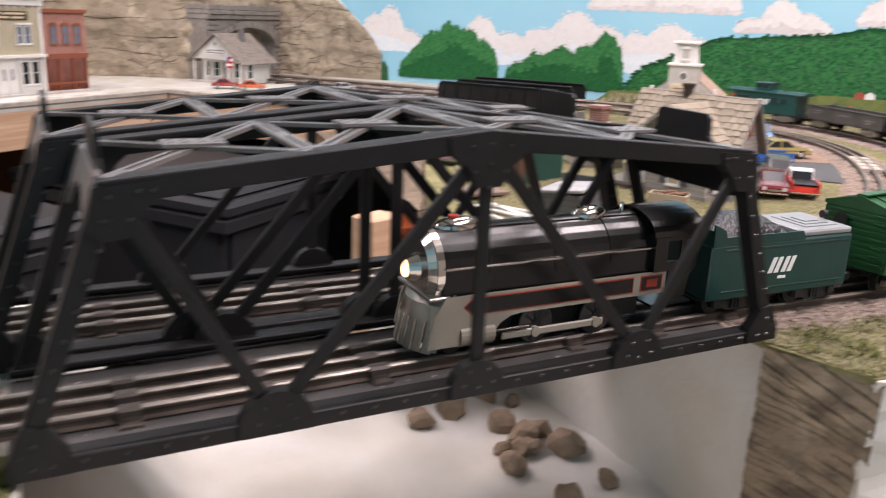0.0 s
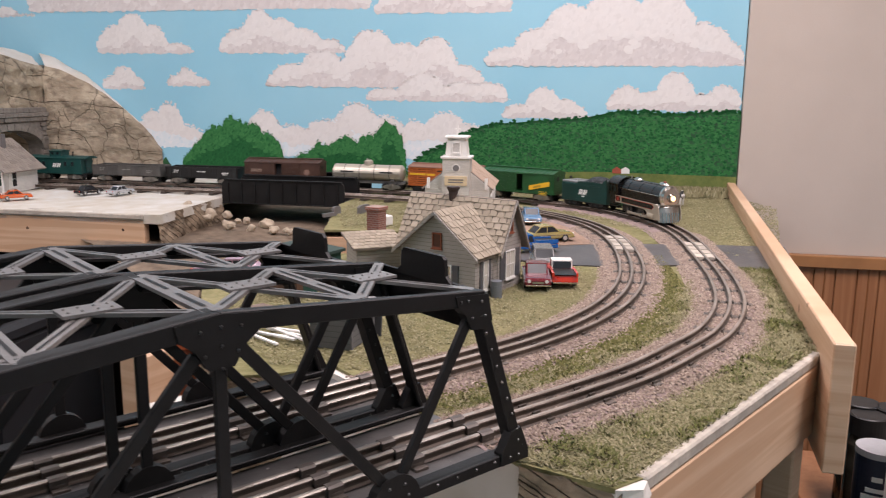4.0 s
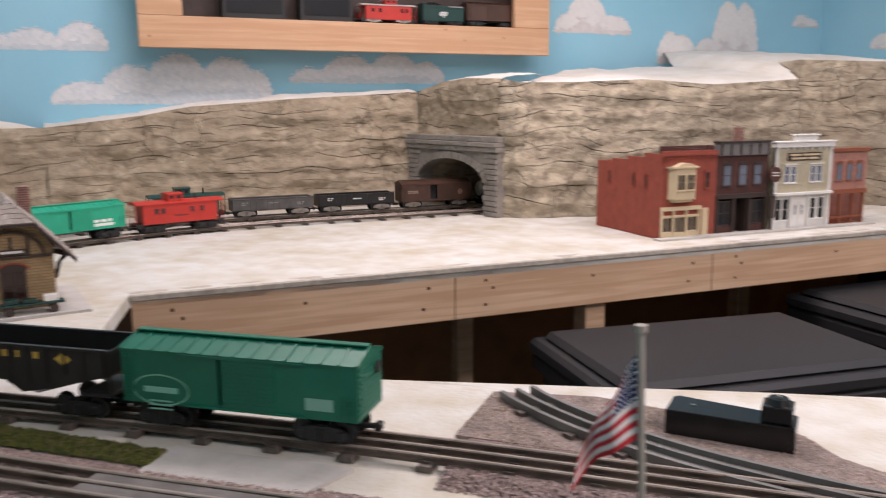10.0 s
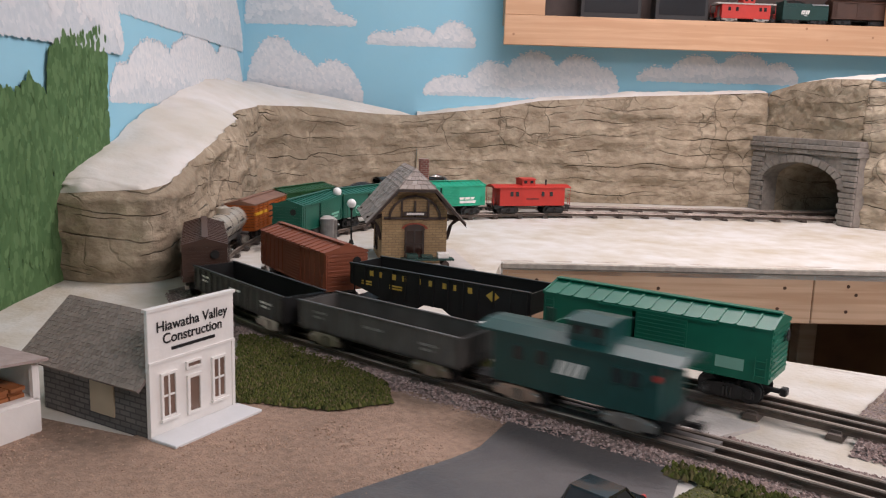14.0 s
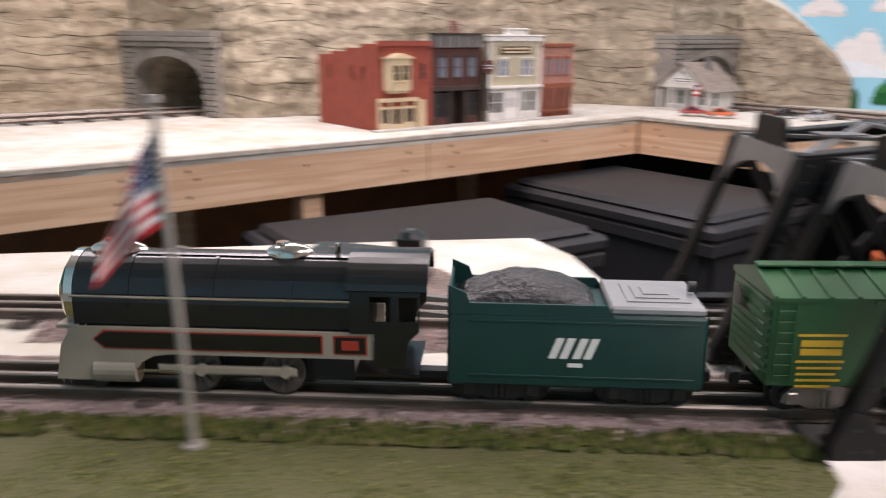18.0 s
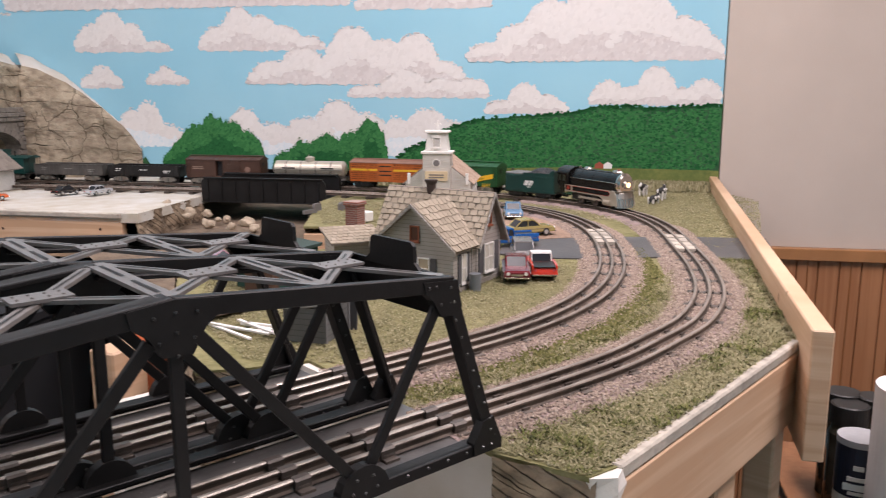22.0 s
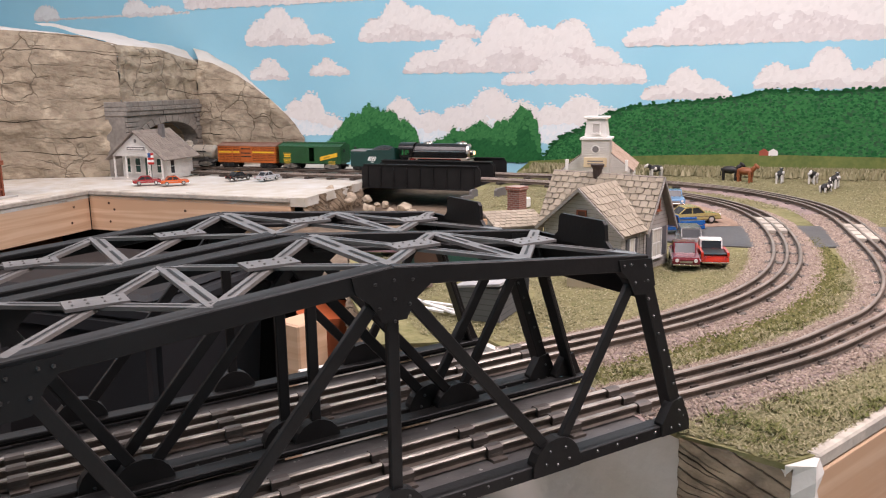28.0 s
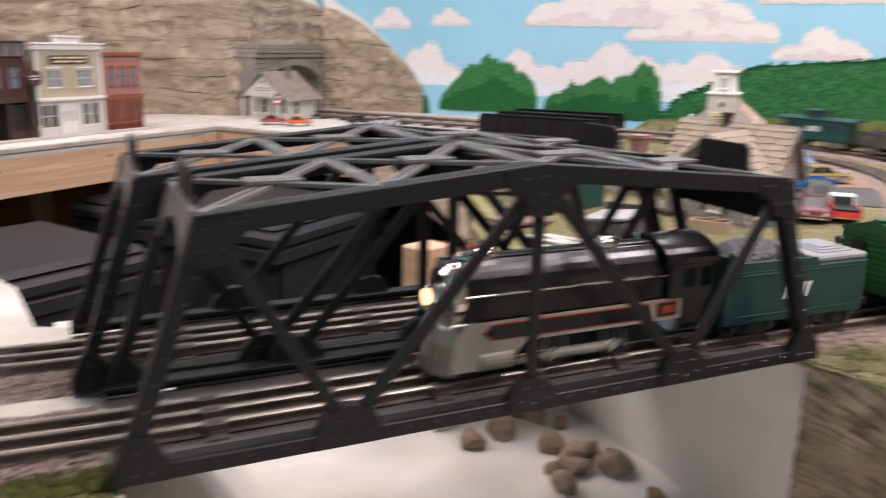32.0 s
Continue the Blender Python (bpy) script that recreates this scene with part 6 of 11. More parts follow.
def truck(parent, x, material, plain=False):
    """A four-wheel truck at x: two side frames with journal boxes and springs, a bolster and four wheels."""
    bm = bmesh.new()
    for sy in (-1, 1):
        y0, y1 = sorted((sy * 0.0205, sy * 0.0238))
        add_prism(bm, [(x - 0.0225, 0.0105), (x - 0.018, 0.0142), (x - 0.007, 0.0155), (x + 0.007, 0.0155), (x + 0.018, 0.0142), (x + 0.0225, 0.0105), (x + 0.0225, 0.0060), (x + 0.0150, 0.0060), (x + 0.007, 0.0030), (x - 0.007, 0.0030), (x - 0.0150, 0.0060), (x - 0.0225, 0.0060)], 1, y0, y1)
        for dx in (-0.0175, 0.0175):
            add_box(bm, x + dx - 0.0034, y0 if sy > 0 else y0 - 0.0016, 0.0055, x + dx + 0.0034, y1 + 0.0016 if sy > 0 else y1, 0.0122, 0.0006)
        for dx in (-0.003, 0.0, 0.003):
            add_cyl(bm, 0.0013, (x + dx, sy * 0.0245, 0.0045), (x + dx, sy * 0.0245, 0.0130), seg=6)
    add_box(bm, x - 0.005, -0.022, 0.008, x + 0.005, 0.022, 0.0165)
    tr = part("truck", bm, material, parent, "" if plain else "cast silver four-wheel truck")
    for dx in (-0.0175, 0.0175):
        for sy in (-1, 1):
            bm = bmesh.new()
            add_cyl(bm, 0.0096, (x + dx, sy * 0.0150, 0.0096), (x + dx, sy * 0.0190, 0.0096), seg=18)
            add_cyl(bm, 0.0110, (x + dx, sy * 0.0138, 0.0096), (x + dx, sy * 0.0150, 0.0096), seg=18)
            add_cyl(bm, 0.0015, (x + dx, 0, 0.0096), (x + dx, sy * 0.0200, 0.0096), seg=6)
            part("wheel", bm, CARB, tr)
    return tr


def raise_body(car, dz, stretch=1.0):
    """Raise a car's body over its trucks."""
    low = {ch.name for ch in car.children if ch.name.split(".")[0] in ("truck", "coupler")}
    for ch in car.children_recursive:
        if ch.type == "MESH" and ch.name not in low and ch.parent.name not in low:
            ch.data.transform(Matrix.Translation((0, 0, dz)) @ Matrix.Diagonal((1, 1, stretch, 1)))


def coupler(parent, x, material):
    s = 1 if x > 0 else -1
    bm = bmesh.new()
    add_box(bm, min(x - s * 0.02, x + s * 0.006), -0.0025, 0.009, max(x - s * 0.02, x + s * 0.006), 0.0025, 0.0125, 0.0005)
    add_box(bm, min(x + s * 0.004, x + s * 0.010), -0.0045, 0.0075, max(x + s * 0.004, x + s * 0.010), 0.0045, 0.0145, 0.001)
    return part("coupler", bm, material, parent)


def mark(parent, sy, x0, x1, z0, z1, y, material, slant=0.0, name="lettering_bar"):
    """A printed bar on a car side, laid out as seen by someone who faces that side."""
    k = 1 if sy < 0 else -1
    bm = bmesh.new()
    ya, yb = sorted((sy * y, sy * (y + 0.00035)))
    add_prism(bm, [(k * (x0 - slant), z0), (k * (x1 - slant), z0), (k * (x1 + slant), z1), (k * (x0 + slant), z1)], 1, ya, yb)
    return part(name, bm, material, parent)


def ladder(bm, x, y, z0, z1, n, w=0.0045):
    for dx in (-w, w):
        add_cyl(bm, 0.0005, (x + dx, y, z0), (x + dx, y, z1), seg=5)
    for k in range(n):
        z = z0 + (z1 - z0) * (k + 0.5) / n
        add_cyl(bm, 0.00045, (x - w, y, z), (x + w, y, z), seg=5)


def boxcar(m, label, paint, roof, truckm, L=0.205, door=0.0, ribs=0, group="train cars", rooflabel="", doorx=(-0.016, 0.020), through_door=False):
    """A boxcar: sheathed body, panelled peaked roof, sliding doors, ladders, trucks and couplers."""
    car = thing("boxcar", m, label, "train car", group)
    h, w, zb, ze, zr = L / 2, 0.0275, 0.0095, 0.0565, 0.0640
    d0, d1 = doorx
    part("body", box(-h, -w, zb, d0, w, ze), paint, car)
    part("body", box(d1, -w, zb, h, w, ze), paint, car)
    part("door_sill", box(d0, -w, zb, d1, w, zb + 0.004), paint, car)
    part("door_header", box(d0, -w, ze - 0.004, d1, w, ze), paint, car)
    if not through_door:
        # Solid dark block paints the shade behind the doorway.
        part("interior", box(d0 + 0.0001, -w + 0.010, zb + 0.004, d1 - 0.0001, w - 0.010, ze - 0.004), DARK, car, "dark block standing in for the shaded inside of the car")
    rf = part("roof", prism([(-w - 0.0012, ze - 0.002), (-w - 0.0012, ze - 0.0002), (0, zr + 0.0004), (w + 0.0012, ze - 0.0002), (w + 0.0012, ze - 0.002)], 0, -h - 0.001, h + 0.001), roof, car, rooflabel)
    for k in range(15):
        x0 = -h - 0.001 + k * (L - 0.0002) / 14
        for sy in (-1, 1):
            part("roof_rib", prism([(sy * (w + 0.0013), ze + 0.0008), (0, zr + 0.0014), (0, zr), (sy * (w + 0.0013), ze - 0.0008)], 0, x0, x0 + 0.0022), roof, rf)
    part("roof_walk", box(-h, -0.0040, zr + 0.0012, h, 0.0040, zr + 0.0026, 0.0003), roof, car)
    for sy in (-1, 1):
        k = 1 if sy < 0 else -1
        k = 1 if through_door else k
        bm = bmesh.new()
        x0, x1 = k * (d0 + door), k * (d1 + door + 0.012)
        x0, x1 = min(x0, x1), max(x0, x1)
        y0, y1 = sorted((sy * (w + 0.0002), sy * (w + 0.0014)))
        add_box(bm, x0, y0, zb + 0.002, x1, y1, ze - 0.003, 0.0003)
        dr = part("door", bm, paint, car)
        for j in range(11):
            z = zb + 0.005 + j * 0.0036
            ya, yb = sorted((sy * (w + 0.0013), sy * (w + 0.0021)))
            part("door_rib", box(x0 + 0.0015, ya, z, x1 - 0.0015, yb, z + 0.0014), paint, dr)
        bm = bmesh.new()
        ya, yb = sorted((sy * w, sy * (w + 0.0022)))
        add_box(bm, -0.05, ya, ze - 0.003, 0.062, yb, ze - 0.0015)
        add_box(bm, -0.05, ya, zb + 0.0005, 0.062, yb, zb + 0.0020)
        part("door_track", bm, paint, car)
        bm = bmesh.new()
        ladder(bm, k * (-h + 0.007), sy * (w + 0.0016), zb + 0.003, ze - 0.004, 7)
        ladder(bm, k * (h - 0.007), sy * (w + 0.0016), zb + 0.003, zb + 0.022, 3)
        part("ladder", bm, paint, car)
        if ribs:
            bm = bmesh.new()
            for j in range(ribs):
                x = -h + 0.004 + (L - 0.008) * j / (ribs - 1)
                if not d0 * 1.6 < k * x < d1 + door + 0.014:
                    add_box(bm, x - 0.0008, *sorted((sy * w, sy * (w + 0.0007)))[:1], zb + 0.001, x + 0.0008, sorted((sy * w, sy * (w + 0.0007)))[1], ze - 0.003)
            part("side_ribs", bm, paint, car)
    for s in (-1, 1):
        bm = bmesh.new()
        for j in range(10):
            z = zb + 0.004 + j * 0.0047
            x0, x1 = sorted((s * h, s * (h + 0.0009)))
            add_box(bm, x0, -w + 0.002, z, x1, w - 0.002, z + 0.0024)
        ladder_y = -0.018
        for j in range(7):
            add_cyl(bm, 0.0005, (s * (h + 0.0018), ladder_y - 0.004, zb + 0.006 + j * 0.0062), (s * (h + 0.0018), ladder_y + 0.004, zb + 0.006 + j * 0.0062), seg=5)
        part("corrugated_end", bm, paint, car)
        bm = bmesh.new()
        add_cyl(bm, 0.0055, (s * (h + 0.003), 0.012, 0.045), (s * (h + 0.0037), 0.012, 0.045), seg=14)
        part("brake_wheel", bm, CARB, car)
        truck(car, s * (h - 0.034), truckm, truckm is CARB)
        coupler(car, s * h, CARB)
    part("underframe", box(-h + 0.004, -0.012, 0.0060, h - 0.004, 0.012, 0.0096), CARB, car)
    raise_body(car, 0.013 if group == "standing cars" else 0.008)
    return car


ID = Matrix()

# ---- the running train
DRIVERS, RODS = [], []
engine = thing("steam_locomotive", ID, "streamlined black toy steam locomotive with tan skirts and chrome front", "locomotive")
bm = bmesh.new()
add_cyl(bm, 0.0222, (-0.088, 0, 0.0485), (0.070, 0, 0.0485), seg=32)
add_box(bm, -0.088, -0.0222, 0.0300, 0.070, 0.0222, 0.0485)
part("boiler", bm, ENGB, engine)
for x in (-0.058, -0.012, 0.030, 0.064):
    part("boiler_band", cyl(0.02265, (x - 0.0009, 0, 0.0485), (x + 0.0009, 0, 0.0485), None, 32), ENGB, engine)
bm = bmesh.new()
add_prism(bm, [(0.0222 * math.sin(a), 0.0485 + 0.0229 * math.cos(a)) for a in [(-0.3 + 0.6 * k / 6) for k in range(7)]] + [(0.006, 0.068), (-0.006, 0.068)], 0, -0.080, 0.066)
part("casing_top", bm, ENGB, engine)
bm = bmesh.new()
add_cyl(bm, 0.0226, (-0.0925, 0, 0.0485), (-0.0878, 0, 0.0485), seg=32)
add_cyl(bm, 0.0175, (-0.0965, 0, 0.0485), (-0.0925, 0, 0.0485), 0.0215, seg=32)
part("smokebox_front", bm, CHROME, engine, "chrome smokebox front ring")
bm = bmesh.new()
add_cyl(bm, 0.0062, (-0.1035, 0, 0.0485), (-0.0955, 0, 0.0485), 0.0085, seg=20)
hl = part("headlight", bm, CHROME, engine, "chrome headlight housing")
part("lens", cyl(0.0050, (-0.1045, 0, 0.0485), (-0.1032, 0, 0.0485), None, 16), GLOWL, hl, "glowing orange headlight lens")
for x0, x1 in ((-0.086, -0.052), (0.012, 0.040)):
    bm = bmesh.new()
    bmesh.ops.create_uvsphere(bm, u_segments=20, v_segments=10, radius=1)
    for v in bm.verts:
        v.co = Vector(((x0 + x1) / 2 + v.co.x * (x1 - x0) / 2, v.co.y * 0.0085 * (1 - 0.35 * max(0, v.co.x)), 0.0700 + max(-0.3, v.co.z) * 0.0062))
    dm = part("dome", bm, CHROME, engine, "chrome teardrop dome", smooth=True)
    part("dome_top", cyl(0.0035, ((x0 + x1) / 2 - 0.004, 0, 0.0755), ((x0 + x1) / 2 - 0.004, 0, 0.0768), None, 14), REDL if x0 < 0 else CHROME, dm)
part("whistle", cyl(0.0016, (0.052, 0, 0.069), (0.052, 0, 0.0765), None, 8), CHROME, engine)
for y in (-0.0262, 0.0262):
    bm = bmesh.new()
    add_prism(bm, [(0.062, 0.0366), (0.0745, 0.0366), (0.0745, 0.0190), (0.0905, 0.0190), (0.0930, 0.0330), (0.0985, 0.0380), (0.0985, 0.0430), (0.062, 0.0430)], 1, y - 0.0006, y + 0.0006)
    cs = part("cab_side", bm, ENGB, engine)
    for x0, x1 in ((0.062, 0.0725), (0.0835, 0.0875), (0.0975, 0.0985)):
        part("window_post", box(x0, y - 0.0006, 0.0430, x1, y + 0.0006, 0.0560), ENGB, cs)
    part("window_head", box(0.062, y - 0.0006, 0.0560, 0.0985, y + 0.0006, 0.0600), ENGB, cs)
part("cab_front", box(0.062, -0.0255, 0.030, 0.0632, 0.0255, 0.060), ENGB, engine)
part("cab_floor", box(0.064, -0.0255, 0.0135, 0.098, 0.0255, 0.0150), ENGB, engine)
bm = bmesh.new()
pts = [(0.0275 * math.sin(a), 0.0588 + 0.0150 * (math.cos(a))) for a in [(-1.55 + 3.1 * k / 14) for k in range(15)]]
add_prism(bm, pts + [(x * 0.95, z - 0.0012) for x, z in pts[::-1]], 0, 0.060, 0.1025)
part("cab_roof", bm, ENGB, engine, "curved black cab roof")
part("firebox_door", box(0.0633, -0.010, 0.020, 0.0660, 0.010, 0.045, 0.002), CARB, engine)
for sy in (-1, 1):
    y0, y1 = sorted((sy * 0.0240, sy * 0.0256))
    bm = bmesh.new()
    arch = [(-0.099, 0.0075), (-0.095, 0.026), (-0.088, 0.0365), (0.074, 0.0365), (0.074, 0.0225), (-0.036, 0.0225), (-0.044, 0.0215), (-0.051, 0.0180), (-0.056, 0.0120), (-0.060, 0.0075)]
    add_prism(bm, arch, 1, y0, y1)
    sk = part("skirt", bm, SKIRT, engine, "tan streamlined running-board skirt")
    yy = 0.0256
    k = -sy
    for x0, x1, z0, z1, mm, nm in ((-0.077, 0.0475, 0.0250, 0.0350, REDL, "stripe_outline"), (-0.076, 0.0465, 0.0258, 0.0342, ENGB, "stripe_panel"), (0.0530, 0.0710, 0.0250, 0.0350, REDL, "number_outline"), (0.0540, 0.0700, 0.0258, 0.0342, ENGB, "number_panel"), (0.0575, 0.0665, 0.0275, 0.0325, REDL, "number_bar")):
        lift = {"stripe_outline": 0.0003, "number_outline": 0.0003, "number_bar": 0.0009}.get(nm, 0.0006)
        bm = bmesh.new()
        ya, yb = sorted((sy * yy, sy * (yy + lift)))
        p = [(x0, (z0 + z1) / 2), (x0 + 0.006, z0), (x1, z0), (x1, z1), (x0 + 0.006, z1)] if "stripe" in nm else [(x0, z0), (x1, z0), (x1, z1), (x0, z1)]
        add_prism(bm, p, 1, ya, yb)
        part(nm, bm, mm, engine)
    bm = bmesh.new()
    add_cyl(bm, 0.0007, (-0.088, sy * 0.0240, 0.0520), (0.062, sy * 0.0240, 0.0520), seg=6)
    for x in (-0.082, -0.045, 0.0, 0.045):
        add_cyl(bm, 0.0006, (x, sy * 0.0215, 0.0520), (x, sy * 0.0246, 0.0520), seg=6)
    part("handrail", bm, CHROME, engine)
    part("steam_cylinder", cyl(0.0072, (-0.078, sy * 0.0205, 0.0125), (-0.055, sy * 0.0205, 0.0125), None, 18), SKIRT, engine)
    part("cylinder_rod", cyl(0.0008, (-0.056, sy * 0.0235, 0.0125), (-0.030, sy * 0.0235, 0.0125), None, 6), CHROME, engine)
    for x in (-0.022, 0.024):
        bm = bmesh.new()
        add_cyl(bm, 0.0125, (x, sy * 0.0150, 0.0120), (x, sy * 0.0195, 0.0120), seg=28)
        add_cyl(bm, 0.0137, (x, sy * 0.0138, 0.0120), (x, sy * 0.0150, 0.0120), seg=28)
        dw = part("driver_wheel", bm, CARB, engine)
        DRIVERS.append((dw, x * 0.99, 0.0120 * 1.045))
        bm = bmesh.new()
        add_cyl(bm, 0.0122, (x, sy * 0.0193, 0.0120), (x, sy * 0.0199, 0.0120), 0.0112, seg=28)
        part("wheel_rim", bm, TIE, dw)
        bm = bmesh.new()
        add_cyl(bm, 0.0032, (x, sy * 0.0195, 0.0120), (x, sy * 0.0212, 0.0120), seg=12)
        for j in range(10):
            a = j * math.pi / 5
            add_cyl(bm, 0.0007, (x, sy * 0.0200, 0.0120), (x + 0.0108 * math.cos(a), sy * 0.0200, 0.0120 + 0.0108 * math.sin(a)), seg=5)
        part("spokes", bm, CARB, dw)
    bm = bmesh.new()
    ya, yb = sorted((sy * 0.0215, sy * 0.0232))
    add_box(bm, -0.046, ya, 0.0070, 0.030, yb, 0.0118, 0.0008)
    for x in (-0.022, 0.024):
        add_cyl(bm, 0.0032, (x, sy * 0.0210, 0.0095), (x, sy * 0.0242, 0.0095), seg=12)
    RODS.append(part("side_rod", bm, SKIRT, engine, "tan metal side rod"))
bm = bmesh.new()
prof = [(-0.0945, 0.037), (-0.1005, 0.031), (-0.1030, 0.022), (-0.1065, 0.004)]
for a0, a1 in zip(prof, prof[1:]):
    n = 10
    for j in range(n):
        y0, y1 = -0.0235 + 0.047 * j / n, -0.0235 + 0.047 * (j + 1) / n
        bow = lambda y: 0.010 * (y / 0.0235) ** 2
        q = [bm.verts.new((a[0] + bow(y), y, a[1])) for a, y in ((a0, y0), (a0, y1), (a1, y1), (a1, y0))]
        bm.faces.new(q)
        r = [bm.verts.new((a[0] + bow(y) + 0.004, y, a[1])) for a, y in ((a0, y0), (a1, y0), (a1, y1), (a0, y1))]
        bm.faces.new(r)
pi = part("pilot", bm, SILVER, engine, "ribbed silver streamlined pilot")
for j in range(7):
    y = -0.018 + 0.006 * j
    b_ = 0.010 * (y / 0.0235) ** 2
    part("pilot_rib", cyl(0.0009, (-0.1032 + b_, y, 0.022), (-0.1068 + b_, y, 0.0045), None, 6), CHROME, pi)
part("front_deck", box(-0.098, -0.0235, 0.0345, -0.086, 0.0235, 0.0365, 0.0005), SILVER, engine)
part("pony_truck", box(-0.094, -0.017, 0.003, -0.064, 0.017, 0.0095, 0.001), REDL, engine, "red-painted pony truck under the front")
for sy in (-1, 1):
    part("pony_wheel", cyl(0.0065, (-0.080, sy * 0.0145, 0.0066), (-0.080, sy * 0.018, 0.0066), None, 18), CARB, engine)
part("chassis", box(-0.060, -0.0135, 0.0060, 0.062, 0.0135, 0.030), CARB, engine)
part("drawbar", box(0.095, -0.004, 0.006, 0.126, 0.004, 0.009), CARB, engine)

tender = thing("coal_tender", ID, "dark green tender heaped with coal, white slanted emblem", "tender")
bm = bmesh.new()
L2, w = 0.070, 0.0265
add_box(bm, -L2, -w, 0.0110, L2, w, 0.0500, 0.0015)
for sy in (-1, 1):
    y0, y1 = sorted((sy * (w - 0.0015), sy * w))
    add_prism(bm, [(-L2, 0.049), (-L2, 0.0640), (-L2 + 0.010, 0.0600), (-L2 + 0.012, 0.0550), (0.016, 0.0550), (0.020, 0.049)], 1, y0, y1)
add_box(bm, -L2, -w, 0.049, -L2 + 0.0015, w, 0.0600)
part("body", bm, TGREEN, tender)
bm = bmesh.new()
n = 16
verts = [[None] * (n + 1) for _ in range(n + 1)]
for i in range(n + 1):
    for j in range(n + 1):
        x, y = -L2 + 0.004 + 0.078 * i / n, -w + 0.002 + (2 * w - 0.004) * j / n
        f = math.sin(math.pi * i / n) ** 0.6 * math.sin(math.pi * j / n) ** 0.6
        verts[i][j] = bm.verts.new((x, y, 0.0505 + 0.0155 * f + 0.0014 * noise.noise(Vector((x * 400, y * 400, 0)))))
for i in range(n):
    for j in range(n):
        bm.faces.new((verts[i][j], verts[i + 1][j], verts[i + 1][j + 1], verts[i][j + 1]))
part("coal_load", bm, COAL, tender, "heaped glossy black coal")
bm = bmesh.new()
add_box(bm, 0.018, -w + 0.001, 0.050, L2 - 0.001, w - 0.001, 0.0545, 0.0012)
for k, s in enumerate((0.017, 0.012, 0.007)):
    add_box(bm, 0.045 - s, -s, 0.0545 + 0.0006 * k, 0.045 + s, s, 0.0551 + 0.0006 * k)
part("water_deck", bm, mat("grey_deck", (0.30, 0.31, 0.31), 0.4, 0.3, var=0.1), tender, "silver-grey hatch deck")
for sy in (-1, 1):
    for z in (0.0165, 0.0455):
        part("edge_line", box(-L2 + 0.012, min(sy * w, sy * (w + 0.0005)), z, L2 - 0.006, max(sy * w, sy * (w + 0.0005)), z + 0.0012, 0.0002), TGREEN, tender)
    for x0 in (-0.0125, -0.0065, 0.0005, 0.0065):
        mark(tender, sy, x0, x0 + 0.0042, 0.0270, 0.0378, w, WPRINT, 0.0022, "emblem_bar")
    mark(tender, sy, -0.004, 0.004, 0.0225, 0.0245, w, WPRINT, 0, "number_bar")
bm = bmesh.new()
for y in (-0.020, 0.020):
    ladder(bm, L2 + 0.0016, y, 0.012, 0.052, 7, 0.0)
for z in range(7):
    add_cyl(bm, 0.0005, (L2 + 0.0016, -0.020, 0.015 + z * 0.005), (L2 + 0.0016, -0.010, 0.015 + z * 0.005), seg=5)
part("ladder", bm, TGREEN, tender)
part("backup_light", cyl(0.003, (0.064, 0, 0.0585), (0.068, 0, 0.0585), None, 12), CARB, tender)
for s in (-1, 1):
    truck(tender, s * 0.040, CARB, True)
coupler(tender, 0.070, CARB)
part("underframe", box(-L2, -0.022, 0.0095, L2, 0.022, 0.0112), CARB, tender)

green_car = boxcar(ID, "mid-green boxcar with yellow slanted band and half-open door", BGREEN, BGREEN, SILVER, door=0.017, ribs=0, through_door=True)
for sy in (-1, 1):
    for x0, x1, z in ((-0.088, -0.062, 0.0440), (-0.086, -0.064, 0.0385), (-0.086, -0.064, 0.0340), (-0.088, -0.062, 0.0300), (-0.087, -0.063, 0.0265), (-0.087, -0.066, 0.0232), (-0.087, -0.063, 0.0199), (-0.087, -0.068, 0.0166)):
        mark(green_car, sy, x0, x1, z, z + (0.0034 if 0.032 < z < 0.040 else 0.0012), 0.0275, YELL)
    k = 1 if sy < 0 else -1
    bm = bmesh.new()
    ya, yb = sorted((sy * 0.0275, sy * 0.0279))
    add_prism(bm, [(k * -0.045, 0.048), (k * -0.030, 0.048), (k * -0.0375, 0.0405)], 1, ya, yb)
    part("triangle_mark", bm, YELL, green_car)
    bm = bmesh.new()
    ya, yb = sorted((sy * 0.0275, sy * 0.0298))
    add_prism(bm, [(k * 0.036, 0.025), (k * 0.092, 0.037), (k * 0.092, 0.048), (k * 0.036, 0.036)], 1, ya, yb)
    part("slanted_band", bm, YELL, green_car, "yellow slanted band")
    bm = bmesh.new()
    ya, yb = sorted((sy * 0.0298, sy * 0.0301))
    add_prism(bm, [(k * 0.048, 0.0305), (k * 0.068, 0.0348), (k * 0.068, 0.0395), (k * 0.048, 0.0352)], 1, ya, yb)
    part("band_lettering", bm, mat("ochre_print", (0.40, 0.26, 0.02), 0.5), green_car)
    for z in (0.0225, 0.0192, 0.0159):
        mark(green_car, sy, 0.062, 0.084, z, z + 0.0012, 0.0275, YELL)

